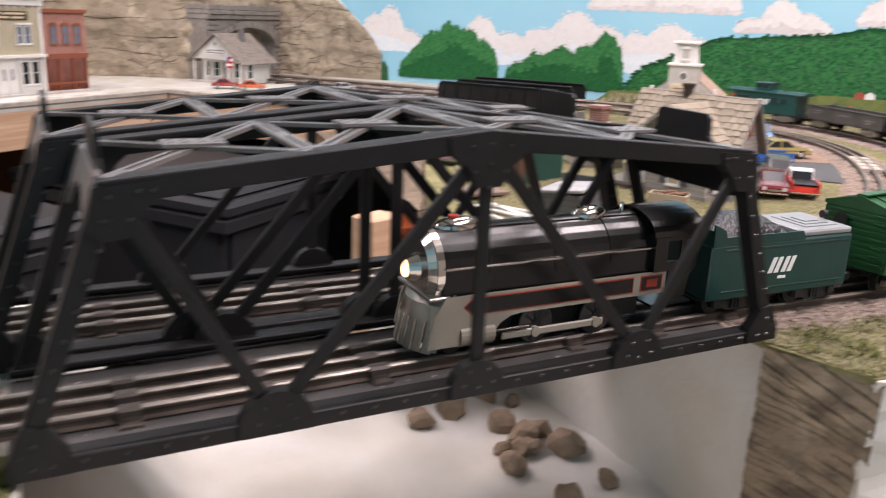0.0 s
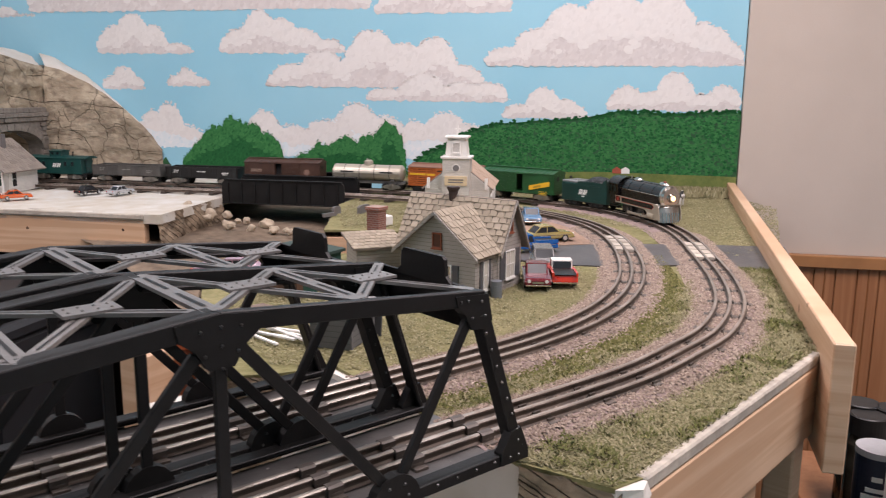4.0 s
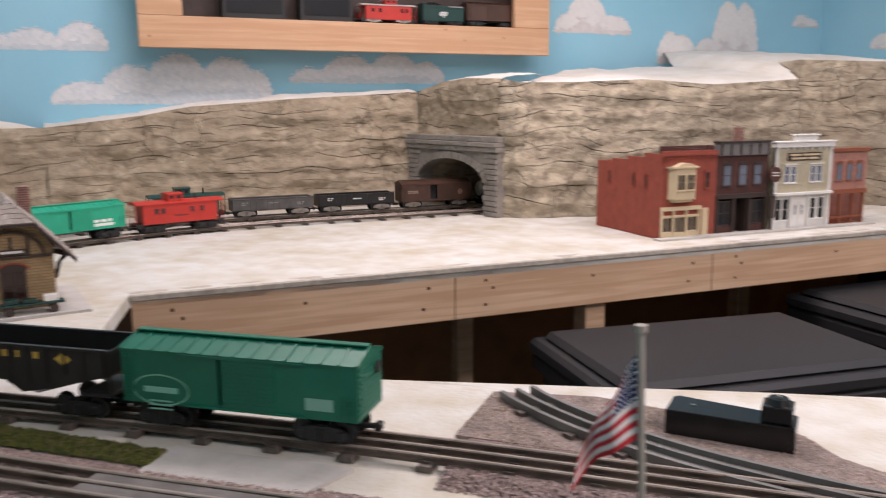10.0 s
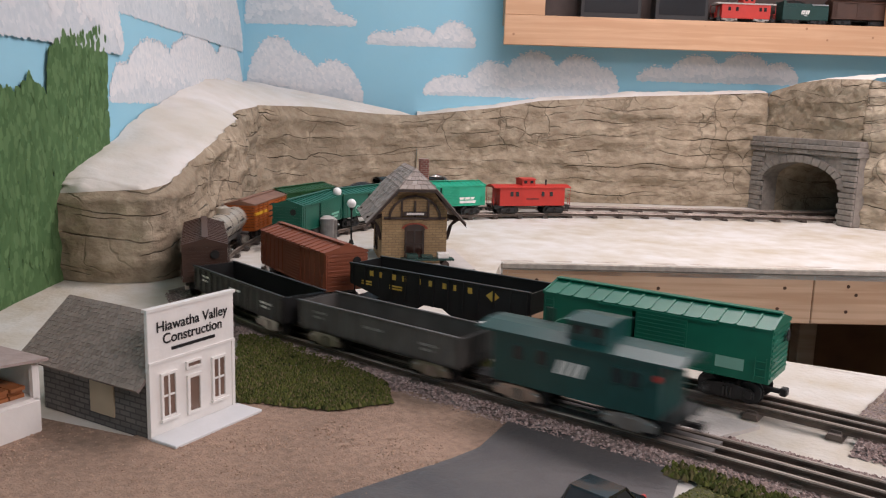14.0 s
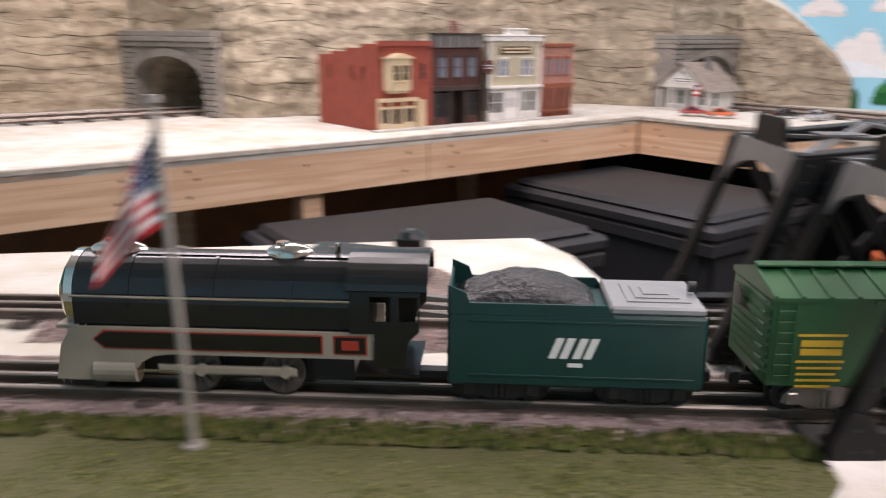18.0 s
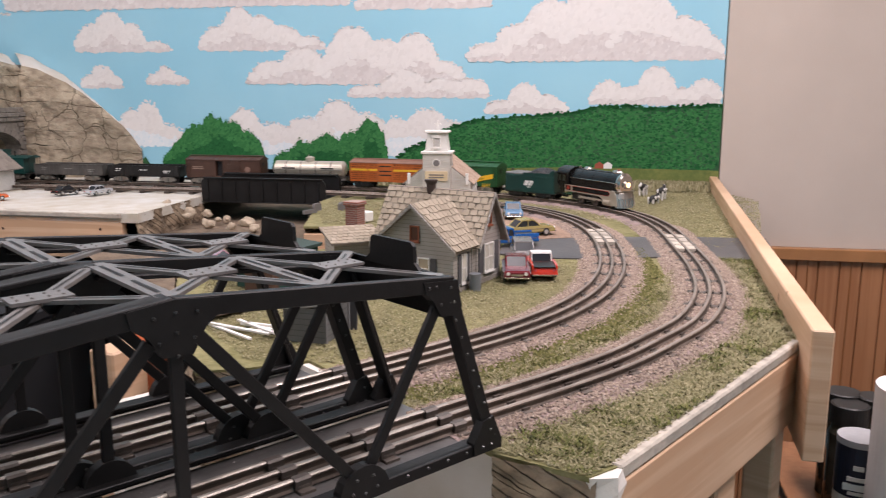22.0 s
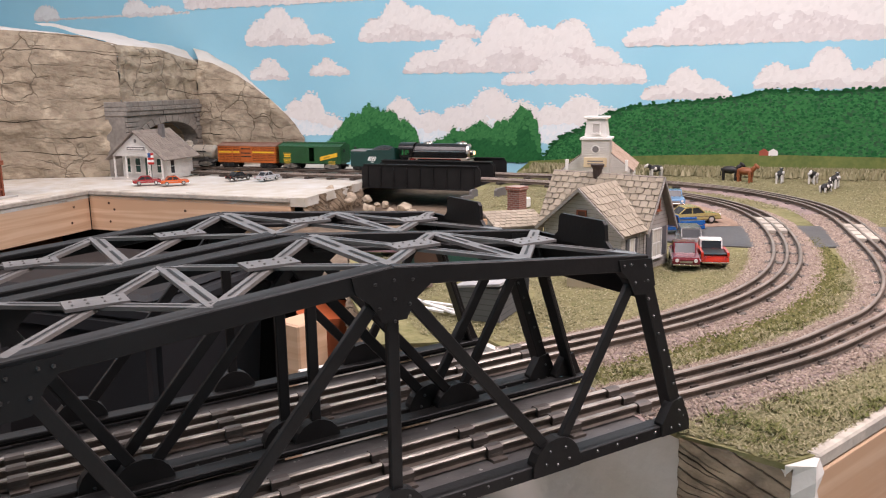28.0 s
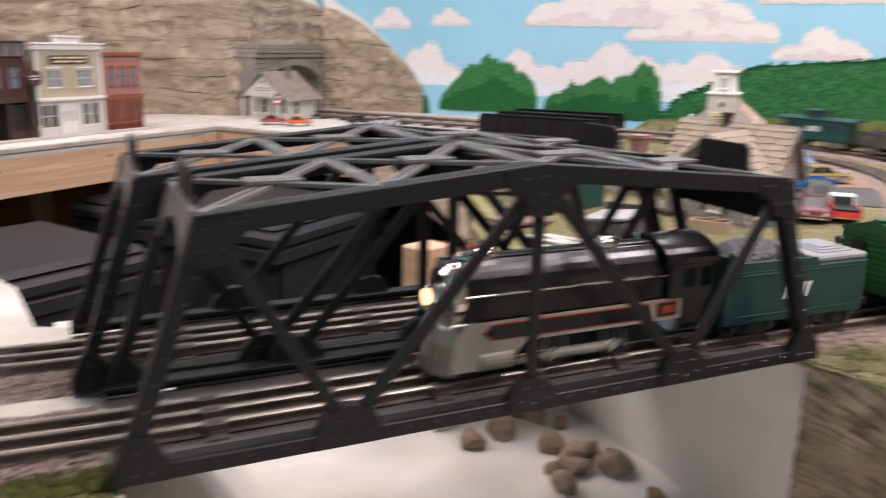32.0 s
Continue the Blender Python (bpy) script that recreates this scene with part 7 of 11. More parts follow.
stock = thing("stock_car", ID, "orange slatted stock car with yellow bands", "train car", "train cars")
h, w = 0.1025, 0.027
# Dark core in place of the shade behind the slats.
part("interior", box(-h + 0.002, -w + 0.002, 0.011, h - 0.002, w - 0.002, 0.055), DARK, stock, "dark block for the shade seen between slats")
for sy in (-1, 1):
    y0, y1 = sorted((sy * (w - 0.0015), sy * w))
    for j in range(9):
        z = 0.0105 + j * 0.0050
        part("slat", box(-h, y0, z, h, y1, z + (0.0038 if j not in (4, 5) else 0.0049), 0.0002), YELL if j == 5 else STOCK, stock)
    for x in (-h + 0.001, -0.075, -0.048, -0.021, 0.021, 0.048, 0.075, h - 0.004):
        ya, yb = sorted((sy * w, sy * (w + 0.0012)))
        part("post", box(x, ya, 0.0105, x + 0.003, yb, 0.0555), STOCK, stock)
    bm = bmesh.new()
    ya, yb = sorted((sy * (w + 0.0002), sy * (w + 0.0014)))
    add_box(bm, -0.018, ya, 0.0115, 0.020, yb, 0.0545, 0.0002)
    part("door", bm, STOCK, stock)
    # Dark strips on the door paint its shaded openings.
    for z in (0.046, 0.034, 0.024):
        part("door_gap", box(-0.016, *(sorted((sy * (w + 0.0013), sy * (w + 0.0016)))[:1]), z, 0.018, sorted((sy * (w + 0.0013), sy * (w + 0.0016)))[1], z + 0.003), DARK, stock)
    mark(stock, sy, -0.095, -0.060, 0.036, 0.0405, w + 0.0014, YELL)
    mark(stock, sy, 0.030, 0.090, 0.036, 0.0405, w + 0.0014, YELL)
bm = bmesh.new()
for s in (-1, 1):
    for j in range(9):
        z = 0.0105 + j * 0.0050
        add_box(bm, min(s * (h - 0.0015), s * h), -w, z, max(s * (h - 0.0015), s * h), w, z + 0.0040)
part("end_slats", bm, STOCK, stock)
bm = bmesh.new()
add_prism(bm, [(-w - 0.0015, 0.0545), (-w - 0.0015, 0.0565), (0, 0.0635), (w + 0.0015, 0.0565), (w + 0.0015, 0.0545)], 0, -h - 0.001, h + 0.001)
part("roof", bm, STOCKR, stock, "dusty brown roof")
part("roof_walk", box(-h, -0.0045, 0.0632, h, 0.0045, 0.0648, 0.0003), STOCKR, stock)
part("underframe", box(-h, -w, 0.0085, h, w, 0.0108), STOCK, stock)
for s in (-1, 1):
    truck(stock, s * 0.068, CARB, True)
    coupler(stock, s * h, CARB)

tank = thing("tank_car", ID, "silver-cream tank car with dome on grey frame", "train car", "train cars")
bm = bmesh.new()
add_cyl(bm, 0.0205, (-0.090, 0, 0.0365), (0.090, 0, 0.0365), seg=28)
for s in (-1, 1):
    add_cyl(bm, 0.0205, (s * 0.090, 0, 0.0365), (s * 0.096, 0, 0.0365), 0.012, seg=28)
part("barrel", bm, TANKM, tank, smooth=False)
for x in (-0.060, -0.020, 0.020, 0.060):
    part("tank_band", cyl(0.0209, (x - 0.001, 0, 0.0365), (x + 0.001, 0, 0.0365), None, 28), GREYG, tank)
dm = part("dome", cyl(0.0115, (0, 0, 0.052), (0, 0, 0.0655), None, 24), TANKM, tank)
part("dome_cap", cyl(0.0115, (0, 0, 0.0655), (0, 0, 0.069), 0.005, 24), TANKM, dm)
part("dome_valve", cyl(0.002, (0.004, 0, 0.068), (0.004, 0, 0.0725), None, 8), SILVER, dm)
bm = bmesh.new()
for sy in (-1, 1):
    add_cyl(bm, 0.0007, (-0.092, sy * 0.0225, 0.036), (0.092, sy * 0.0225, 0.036), seg=6)
    for x in (-0.08, -0.04, 0, 0.04, 0.08):
        add_cyl(bm, 0.0006, (x, sy * 0.020, 0.036), (x, sy * 0.023, 0.036), seg=5)
part("handrail", bm, SILVER, tank)
for sy in (-1, 1):
    mark(tank, sy, -0.07, -0.035, 0.038, 0.0415, 0.0206, CARB)
    mark(tank, sy, 0.035, 0.07, 0.0375, 0.041, 0.0206, CARB)
bm = bmesh.new()
add_box(bm, -0.100, -0.010, 0.0095, 0.100, 0.010, 0.0165)
for s in (-1, 1):
    add_box(bm, min(s * 0.085, s * 0.101), -0.022, 0.0095, max(s * 0.085, s * 0.101), 0.022, 0.0125)
    add_box(bm, min(s * 0.062, s * 0.074), -0.016, 0.016, max(s * 0.062, s * 0.074), 0.016, 0.022)
part("frame", bm, GREYG, tank, "grey steel frame")
for s in (-1, 1):
    truck(tank, s * 0.068, SILVER)
    coupler(tank, s * 0.1, CARB)

brown_car = boxcar(ID, "dark brown boxcar with door ajar and round pale emblem", BROWNC, BROWNC, SILVER, door=0.016, ribs=0)
for sy in (-1, 1):
    k = 1 if sy < 0 else -1
    part("emblem", cyl(0.0075, (k * 0.068, sy * 0.0275, 0.040), (k * 0.068, sy * 0.0279, 0.040), None, 20), mat("faded_emblem", (0.26, 0.16, 0.12), 0.5), brown_car)
    for z in (0.0440, 0.0395):
        mark(brown_car, sy, -0.085, -0.055, z, z + 0.0026, 0.0275, mat("faded_print", (0.30, 0.22, 0.17), 0.5))


def gondola(label, paint, printm):
    car = thing("gondola", ID, label, "train car", "train cars")
    h, w, zt = 0.103, 0.0265, 0.0385
    part("floor", box(-h, -w, 0.0105, h, w, 0.0130), paint, car)
    for sy in (-1, 1):
        y0, y1 = sorted((sy * (w - 0.0012), sy * w))
        part("side", box(-h, y0, 0.0105, h, y1, zt), paint, car)
        part("rim", box(-h, *(sorted((sy * (w - 0.002), sy * (w + 0.0014)))[:1]), zt - 0.0004, h, sorted((sy * (w - 0.002), sy * (w + 0.0014)))[1], zt + 0.0016, 0.0003), paint, car)
        for j in range(15):
            x = -h + 0.003 + (2 * h - 0.006) * j / 14
            ya, yb = sorted((sy * w, sy * (w + 0.0011)))
            part("rib", box(x - 0.0009, ya, 0.0125, x + 0.0009, yb, zt - 0.0006), paint, car)
        for x0, x1, z in ((-0.080, -0.064, 0.0295), (-0.080, -0.068, 0.0245), (0.058, 0.078, 0.0250), (0.060, 0.074, 0.0205), (-0.012, 0.012, 0.0270)):
            mark(car, sy, x0, x1, z, z + 0.0022, w + 0.0001, printm)
    for s in (-1, 1):
        part("end", box(min(s * (h - 0.0015), s * h), -w, 0.0105, max(s * (h - 0.0015), s * h), w, zt), paint, car)
        truck(car, s * 0.068, SILVER)
        coupler(car, s * h, CARB)
    return car


black_gon = gondola("black gondola with small white markings", CARB, WPRINT)
grey_gon = gondola("weathered grey ribbed gondola", GREYG, mat("grey_print", (0.26, 0.26, 0.24), 0.5))


def caboose(m, label, paint, roof, truckm, L=0.180, group="train cars"):
    """A caboose: windowed body, end platforms with railings and ladders, cupola and stack."""
    car = thing("caboose", m, label, "caboose", group)
    h, w, zb, ze = L / 2 - 0.016, 0.0262, 0.0105, 0.0500
    part("body", box(-h, -w, zb, h, w, ze, 0.0004), paint, car)
    bm = bmesh.new()
    add_prism(bm, [(-w - 0.002, ze - 0.001), (-w - 0.002, ze + 0.0008), (-0.012, ze + 0.0050), (0, ze + 0.0056), (0.012, ze + 0.0050), (w + 0.002, ze + 0.0008), (w + 0.002, ze - 0.001)], 0, -h - 0.015, h + 0.015)
    part("roof", bm, roof, car)
    cu = part("cupola", box(-0.008, -0.0195, ze + 0.002, 0.026, 0.0195, ze + 0.0170, 0.0004), paint, car)
    bm = bmesh.new()
    add_prism(bm, [(-0.0215, ze + 0.0165), (-0.0215, ze + 0.0180), (0, ze + 0.0205), (0.0215, ze + 0.0180), (0.0215, ze + 0.0165)], 0, -0.010, 0.028)
    part("cupola_roof", bm, roof, cu)
    for sy in (-1, 1):
        for x in (-0.003, 0.013):
            part("cupola_window", box(x, *(sorted((sy * 0.0194, sy * 0.0200))[:1]), ze + 0.0085, x + 0.008, sorted((sy * 0.0194, sy * 0.0200))[1], ze + 0.0145), GLASSD, cu)
        for x in (-0.048, -0.026, 0.040, 0.054):
            if abs(x) < h - 0.006:
                wn_ = part("window", box(x - 0.005, *(sorted((sy * w, sy * (w + 0.0010)))[:1]), 0.0300, x + 0.005, sorted((sy * w, sy * (w + 0.0010)))[1], 0.0425, 0.0002), paint, car)
                part("pane", box(x - 0.0038, *(sorted((sy * (w + 0.0009), sy * (w + 0.0013)))[:1]), 0.0312, x + 0.0038, sorted((sy * (w + 0.0009), sy * (w + 0.0013)))[1], 0.0413), GLASSD, wn_)
    part("stack", cyl(0.0020, (-0.040, 0.010, ze), (-0.040, 0.010, ze + 0.0165), None, 10), CARB, car, "black smoke stack")
    for s in (-1, 1):
        x0, x1 = sorted((s * h, s * (h + 0.016)))
        part("platform", box(x0, -w, zb - 0.001, x1, w, zb + 0.001), CARB, car)
        bm = bmesh.new()
        xe = s * (h + 0.015)
        for y in (-0.024, -0.012, 0.012, 0.024):
            add_cyl(bm, 0.0006, (xe, y, zb), (xe, y, 0.0255 if abs(y) < 0.02 else ze), seg=5)
        add_cyl(bm, 0.0006, (xe, -0.024, 0.0255), (xe, 0.024, 0.0255), seg=5)
        for j in range(6):
            add_cyl(bm, 0.0005, (xe, 0.012, 0.016 + j * 0.006), (xe, 0.021, 0.016 + j * 0.006), seg=5)
        part("railing", bm, CARB if paint is not CABRED else CABRED, car)
        part("end_door", box(min(s * h, s * (h + 0.0006)), -0.007, zb + 0.001, max(s * h, s * (h + 0.0006)), 0.007, 0.044), roof, car)
        part("steps", box(x0 + 0.003, -w, 0.004, x1 - 0.003, -w + 0.004, zb), CARB, car)
        part("steps", box(x0 + 0.003, w - 0.004, 0.004, x1 - 0.003, w, zb), CARB, car)
        truck(car, s * (L / 2 - 0.040), truckm, truckm is CARB)
        coupler(car, s * (L / 2), CARB)
    part("underframe", box(-h, -0.014, 0.0075, h, 0.014, 0.0106), CARB, car)
    return car


green_cab = caboose(ID, "dark green caboose with cupola and white slanted emblem", CGREEN, CGREEN, SILVER)
for sy in (-1, 1):
    for x0 in (-0.0125, -0.0065, 0.0005, 0.0065):
        mark(green_cab, sy, x0, x0 + 0.0042, 0.0270, 0.0375, 0.0262, WPRINT, 0.0022, "emblem_bar")
    part("marker_lamp", cyl(0.0022, (0.072, sy * 0.0262, 0.040), (0.072, sy * 0.030, 0.040), None, 10), REDP, green_cab, "small red marker lamp")
for ob_, sc in ((green_car, (0.945, 1, 1)), (stock, (0.945, 1, 1)), (engine, (0.99, 0.97, 1.045)), (tender, (0.94, 0.96, 1.03))):
    for ch in ob_.children_recursive:
        if ch.type == "MESH":
            ch.data.transform(Matrix.Diagonal((*sc, 1)))
raise_body(stock, 0.0075)
raise_body(tank, 0.006)
raise_body(black_gon, 0.006)
raise_body(grey_gon, 0.006)
raise_body(green_cab, 0.006, 1.08)
RUNNING = [(engine, -0.178), (tender, 0.0), (green_car, 0.191), (stock, 0.396), (tank, 0.610), (brown_car, 0.838), (black_gon, 1.065), (grey_gon, 1.285), (green_cab, 1.495)]


# ---- standing cars on the inner loop
def on_track(ss, xy, total, s, half=0.06):
    a, b = along(ss, xy, total, s - half), along(ss, xy, total, s + half)
    c = along(ss, xy, total, s)
    mid = ((a[0] + b[0]) * 0.35 + c[0] * 0.3, (a[1] + b[1]) * 0.35 + c[1] * 0.3)
    return pose(*mid, RAIL_TOP, 0, 0, math.degrees(math.atan2(b[1] - a[1], b[0] - a[0])))


def standing(s):
    return on_track(IS, IXY, ILEN, s)


em = boxcar(standing(6.97), "bright emerald boxcar with pale oval emblem, ribbed roof", NGREEN, NGREEN, CARB, L=0.214, door=0.004, group="standing cars")
for sy in (-1, 1):
    k = 1 if sy < 0 else -1
    bm = bmesh.new()
    ring = [[bm.verts.new((k * -0.070 + (0.026 + d) * math.cos(a), sy * 0.0279, 0.035 + (0.0125 + d) * math.sin(a))) for a in [j * math.pi / 14 for j in range(28)]] for d in (0, 0.0012)]
    for j in range(28):
        bm.faces.new((ring[0][j], ring[0][(j + 1) % 28], ring[1][(j + 1) % 28], ring[1][j]))
    part("oval_emblem", bm, GPRINT, em)
    mark(em, sy, -0.086, -0.054, 0.0325, 0.0375, 0.0275, GPRINT)
    mark(em, sy, 0.062, 0.086, 0.030, 0.040, 0.0275, mat("pale_panel", (0.20, 0.42, 0.33), 0.5), 0, "route_panel")
    for z in (0.0245, 0.0210, 0.0175):
        mark(em, sy, -0.082, -0.060, z, z + 0.0014, 0.0275, GPRINT)

hop = thing("hopper_car", standing(6.73), "open black hopper car with gold lettering marks", "train car", "standing cars")
h, w, zt = 0.1175, 0.0275, 0.0520
for sy in (-1, 1):
    y0, y1 = sorted((sy * (w - 0.0012), sy * w))
    bm = bmesh.new()
    add_prism(bm, [(-h, 0.030), (-h, zt), (h, zt), (h, 0.030), (0.062, 0.016), (0.030, 0.010), (0.012, 0.020), (-0.012, 0.020), (-0.030, 0.010), (-0.062, 0.016)], 1, y0, y1)
    part("side", bm, CARB, hop)
    for j in range(13):
        x = -h + 0.004 + (2 * h - 0.008) * j / 12
        part("rib", box(x - 0.0010, *(sorted((sy * w, sy * (w + 0.0013)))[:1]), 0.030 - 0.010 * (abs(x) < 0.07), x + 0.0010, sorted((sy * w, sy * (w + 0.0013)))[1], zt), CARB, hop)
    part("rim", box(-h, *(sorted((sy * (w - 0.002), sy * (w + 0.002)))[:1]), zt, h, sorted((sy * (w - 0.002), sy * (w + 0.002)))[1], zt + 0.002, 0.0003), CARB, hop)
    for k, x in enumerate((-0.088, -0.074, -0.056, -0.042, -0.020, -0.006, 0.012, 0.026, 0.044)):
        mark(hop, sy, x, x + (0.0032 if k % 3 == 1 else 0.0052), 0.0420, 0.0480, w + 0.0001, GOLD)
    k = 1 if sy < 0 else -1
    bm = bmesh.new()
    ya, yb = sorted((sy * w, sy * (w + 0.0004)))
    add_prism(bm, [(k * 0.074 + a, 0.043 + b) for a, b in ((-0.008, 0), (0, 0.006), (0.008, 0), (0, -0.006))], 1, ya, yb)
    part("diamond_mark", bm, GOLD, hop)
    for z in (0.0340, 0.0310):
        mark(hop, sy, -0.10, -0.085, z, z + 0.0018, w + 0.0001, GOLD)
        mark(hop, sy, -0.060, -0.042, z, z + 0.0018, w + 0.0001, GOLD)
bm = bmesh.new()
add_box(bm, -h, -w, 0.0300, -h + 0.0012, w, zt)
add_box(bm, h - 0.0012, -w, 0.0300, h, w, zt)
add_prism(bm, [(-h, 0.031), (-0.045, 0.010), (-0.043, 0.010), (-h + 0.003, 0.033)], 1, -w + 0.001, w - 0.001)
add_prism(bm, [(h, 0.031), (0.045, 0.010), (0.043, 0.010), (h - 0.003, 0.033)], 1, -w + 0.001, w - 0.001)
add_prism(bm, [(-0.043, 0.010), (0, 0.026), (0.043, 0.010), (0, 0.024)], 1, -w + 0.001, w - 0.001)
part("hopper_floor", bm, CARB, hop)
for s in (-1, 1):
    part("end_sill", box(min(s * (h - 0.03), s * h), -0.026, 0.0105, max(s * (h - 0.03), s * h), 0.026, 0.0135), CARB, hop)
    bm = bmesh.new()
    for y in (-0.022, 0.022):
        add_cyl(bm, 0.0009, (s * (h - 0.002), y, 0.012), (s * (h - 0.002), y, 0.034), seg=6)
    part("end_posts", bm, CARB, hop)
    truck(hop, s * 0.082, CARB, True)
    coupler(hop, s * h, CARB)

raise_body(hop, 0.0115)
boxcar(standing(6.48), "dull red-brown boxcar with corrugated sides", RUSTC, RUSTC, CARB, L=0.205, ribs=15, group="standing cars")
rc = caboose(standing(5.31), "bright red caboose with cupola", CABRED, CABRED, CARB, L=0.200, group="standing cars")
for sy in (-1, 1):
    mark(rc, sy, -0.016, 0.016, 0.024, 0.027, 0.0262, mat("dark_red_print", (0.16, 0.02, 0.015), 0.5))
raise_body(rc, 0.008, 1.10)
mint = boxcar(standing(5.54), "mint-green boxcar with white slanted lettering marks", LGREEN, LGREEN, CARB, group="standing cars")
for sy in (-1, 1):
    for j, (x0, x1) in enumerate(((0.030, 0.044), (0.047, 0.060), (0.063, 0.072))):
        mark(mint, sy, x0, x1, 0.037, 0.0425, 0.0275, WPRINT, 0.001)
        mark(mint, sy, x0 - 0.002, x1 + 0.004, 0.0285, 0.0345, 0.0275, WPRINT, 0.001)
for s_, em_ in ((5.78, True), (6.0, False)):
    dg = boxcar(standing(s_), "deep green boxcar" + (" with round white emblem" if em_ else " with pale lettering marks"), DGREEN, DGREEN, CARB, group="standing cars")
    for sy in (-1, 1):
        k = 1 if sy < 0 else -1
        if em_:
            part("emblem", cyl(0.0085, (k * -0.055, sy * 0.0275, 0.036), (k * -0.055, sy * 0.0279, 0.036), None, 22), GPRINT, dg)
            part("emblem_centre", cyl(0.0065, (k * -0.055, sy * 0.0279, 0.036), (k * -0.055, sy * 0.0281, 0.036), None, 22), DGREEN, dg)
        mark(dg, sy, 0.045, 0.085, 0.036, 0.040, 0.0275, GPRINT)
        mark(dg, sy, 0.050, 0.080, 0.030, 0.0335, 0.0275, GPRINT)


# ---------------------------------------------------------------- building kit
def lined(name, col, period, dark=0.55, rough=0.7, depth=0.0008, upright=False):
    """Boards or sheathing: even lines across the height (or upright), with grain."""
    m = mat(name, col, rough, var=0.08, scale=60, bump=0, mscale=14)
    nt = m.node_tree
    N, Lk = nt.nodes.new, nt.links.new
    b = nt.nodes["Principled BSDF"]
    co, sp = N("ShaderNodeTexCoord"), N("ShaderNodeSeparateXYZ")
    Lk(co.outputs["Object"], sp.inputs[0])
    src = sp.outputs["Z"]
    if upright:
        ad = N("ShaderNodeMath")
        ad.operation = "ADD"
        Lk(sp.outputs["X"], ad.inputs[0])
        Lk(sp.outputs["Y"], ad.inputs[1])
        src = ad.outputs[0]
    mu, fr = N("ShaderNodeMath"), N("ShaderNodeMath")
    mu.operation, fr.operation = "MULTIPLY", "FRACT"
    mu.inputs[1].default_value = 1 / period
    Lk(src, mu.inputs[0])
    Lk(mu.outputs[0], fr.inputs[0])
    rg = N("ShaderNodeMapRange")
    rg.inputs["From Max"].default_value = 0.22
    rg.inputs["To Min"].default_value = dark
    Lk(fr.outputs[0], rg.inputs["Value"])
    old = b.inputs["Base Color"].links[0].from_socket
    mx = N("ShaderNodeMix")
    mx.data_type, mx.blend_type = "RGBA", "MULTIPLY"
    mx.inputs["Factor"].default_value = 1.0
    Lk(old, mx.inputs["A"])
    Lk(rg.outputs["Result"], mx.inputs["B"])
    Lk(mx.outputs["Result"], b.inputs["Base Color"])
    bp = N("ShaderNodeBump")
    bp.inputs["Distance"].default_value = depth
    Lk(fr.outputs[0], bp.inputs["Height"])
    Lk(bp.outputs["Normal"], b.inputs["Normal"])
    return m


def bricked(name, c1, c2, mortar, w, h, gap=0.0006):
    """Small bricks or stone blocks in courses."""
    m = bpy.data.materials.new(name)
    m.use_nodes = True
    nt = m.node_tree
    N, Lk = nt.nodes.new, nt.links.new
    b = nt.nodes["Principled BSDF"]
    b.inputs["Roughness"].default_value = 0.8
    co, sp, ad, cb = N("ShaderNodeTexCoord"), N("ShaderNodeSeparateXYZ"), N("ShaderNodeMath"), N("ShaderNodeCombineXYZ")
    Lk(co.outputs["Object"], sp.inputs[0])
    Lk(sp.outputs["X"], ad.inputs[0])
    Lk(sp.outputs["Y"], ad.inputs[1])
    Lk(ad.outputs[0], cb.inputs["X"])
    Lk(sp.outputs["Z"], cb.inputs["Y"])
    br = N("ShaderNodeTexBrick")
    for key, val in (("Color1", (*c1, 1)), ("Color2", (*c2, 1)), ("Mortar", (*mortar, 1)), ("Scale", 1.0), ("Mortar Size", gap), ("Brick Width", w), ("Row Height", h)):
        br.inputs[key].default_value = val
    Lk(cb.outputs[0], br.inputs["Vector"])
    ns = N("ShaderNodeTexNoise")
    ns.inputs["Scale"].default_value = 45
    Lk(co.outputs["Object"], ns.inputs["Vector"])
    mx = N("ShaderNodeMix")
    mx.data_type, mx.blend_type = "RGBA", "OVERLAY"
    mx.inputs["Factor"].default_value = 0.35
    Lk(br.outputs["Color"], mx.inputs["A"])
    Lk(ns.outputs["Fac"], mx.inputs["B"])
    Lk(mx.outputs["Result"], b.inputs["Base Color"])
    bp = N("ShaderNodeBump")
    bp.inputs["Strength"].default_value, bp.inputs["Distance"].default_value = 0.6, 0.001
    bp.invert = True
    Lk(br.outputs["Fac"], bp.inputs["Height"])
    Lk(bp.outputs["Normal"], b.inputs["Normal"])
    MATS[name] = m
    return m


SHOPRED = bricked("red_shop_brick", (0.30, 0.062, 0.034), (0.27, 0.052, 0.03), (0.25, 0.06, 0.04), 0.006, 0.002, 0.0003)
SHOPBROWN = bricked("brown_shop_brick", (0.10, 0.035, 0.027), (0.08, 0.028, 0.022), (0.06, 0.025, 0.02), 0.006, 0.002, 0.0003)
PINKB = bricked("pink_brick", (0.40, 0.17, 0.125), (0.45, 0.21, 0.16), (0.36, 0.20, 0.16), 0.006, 0.002, 0.0003)
TANB = bricked("tan_depot_brick", (0.37, 0.255, 0.13), (0.30, 0.20, 0.10), (0.24, 0.17, 0.095), 0.011, 0.0042, 0.0006)
STONEW = bricked("grey_stone_wall", (0.10, 0.095, 0.09), (0.145, 0.135, 0.125), (0.06, 0.057, 0.055), 0.012, 0.0045, 0.0007)
CHIMB = bricked("chimney_brick", (0.24, 0.085, 0.06), (0.18, 0.06, 0.045), (0.27, 0.2, 0.17), 0.008, 0.0035, 0.0006)
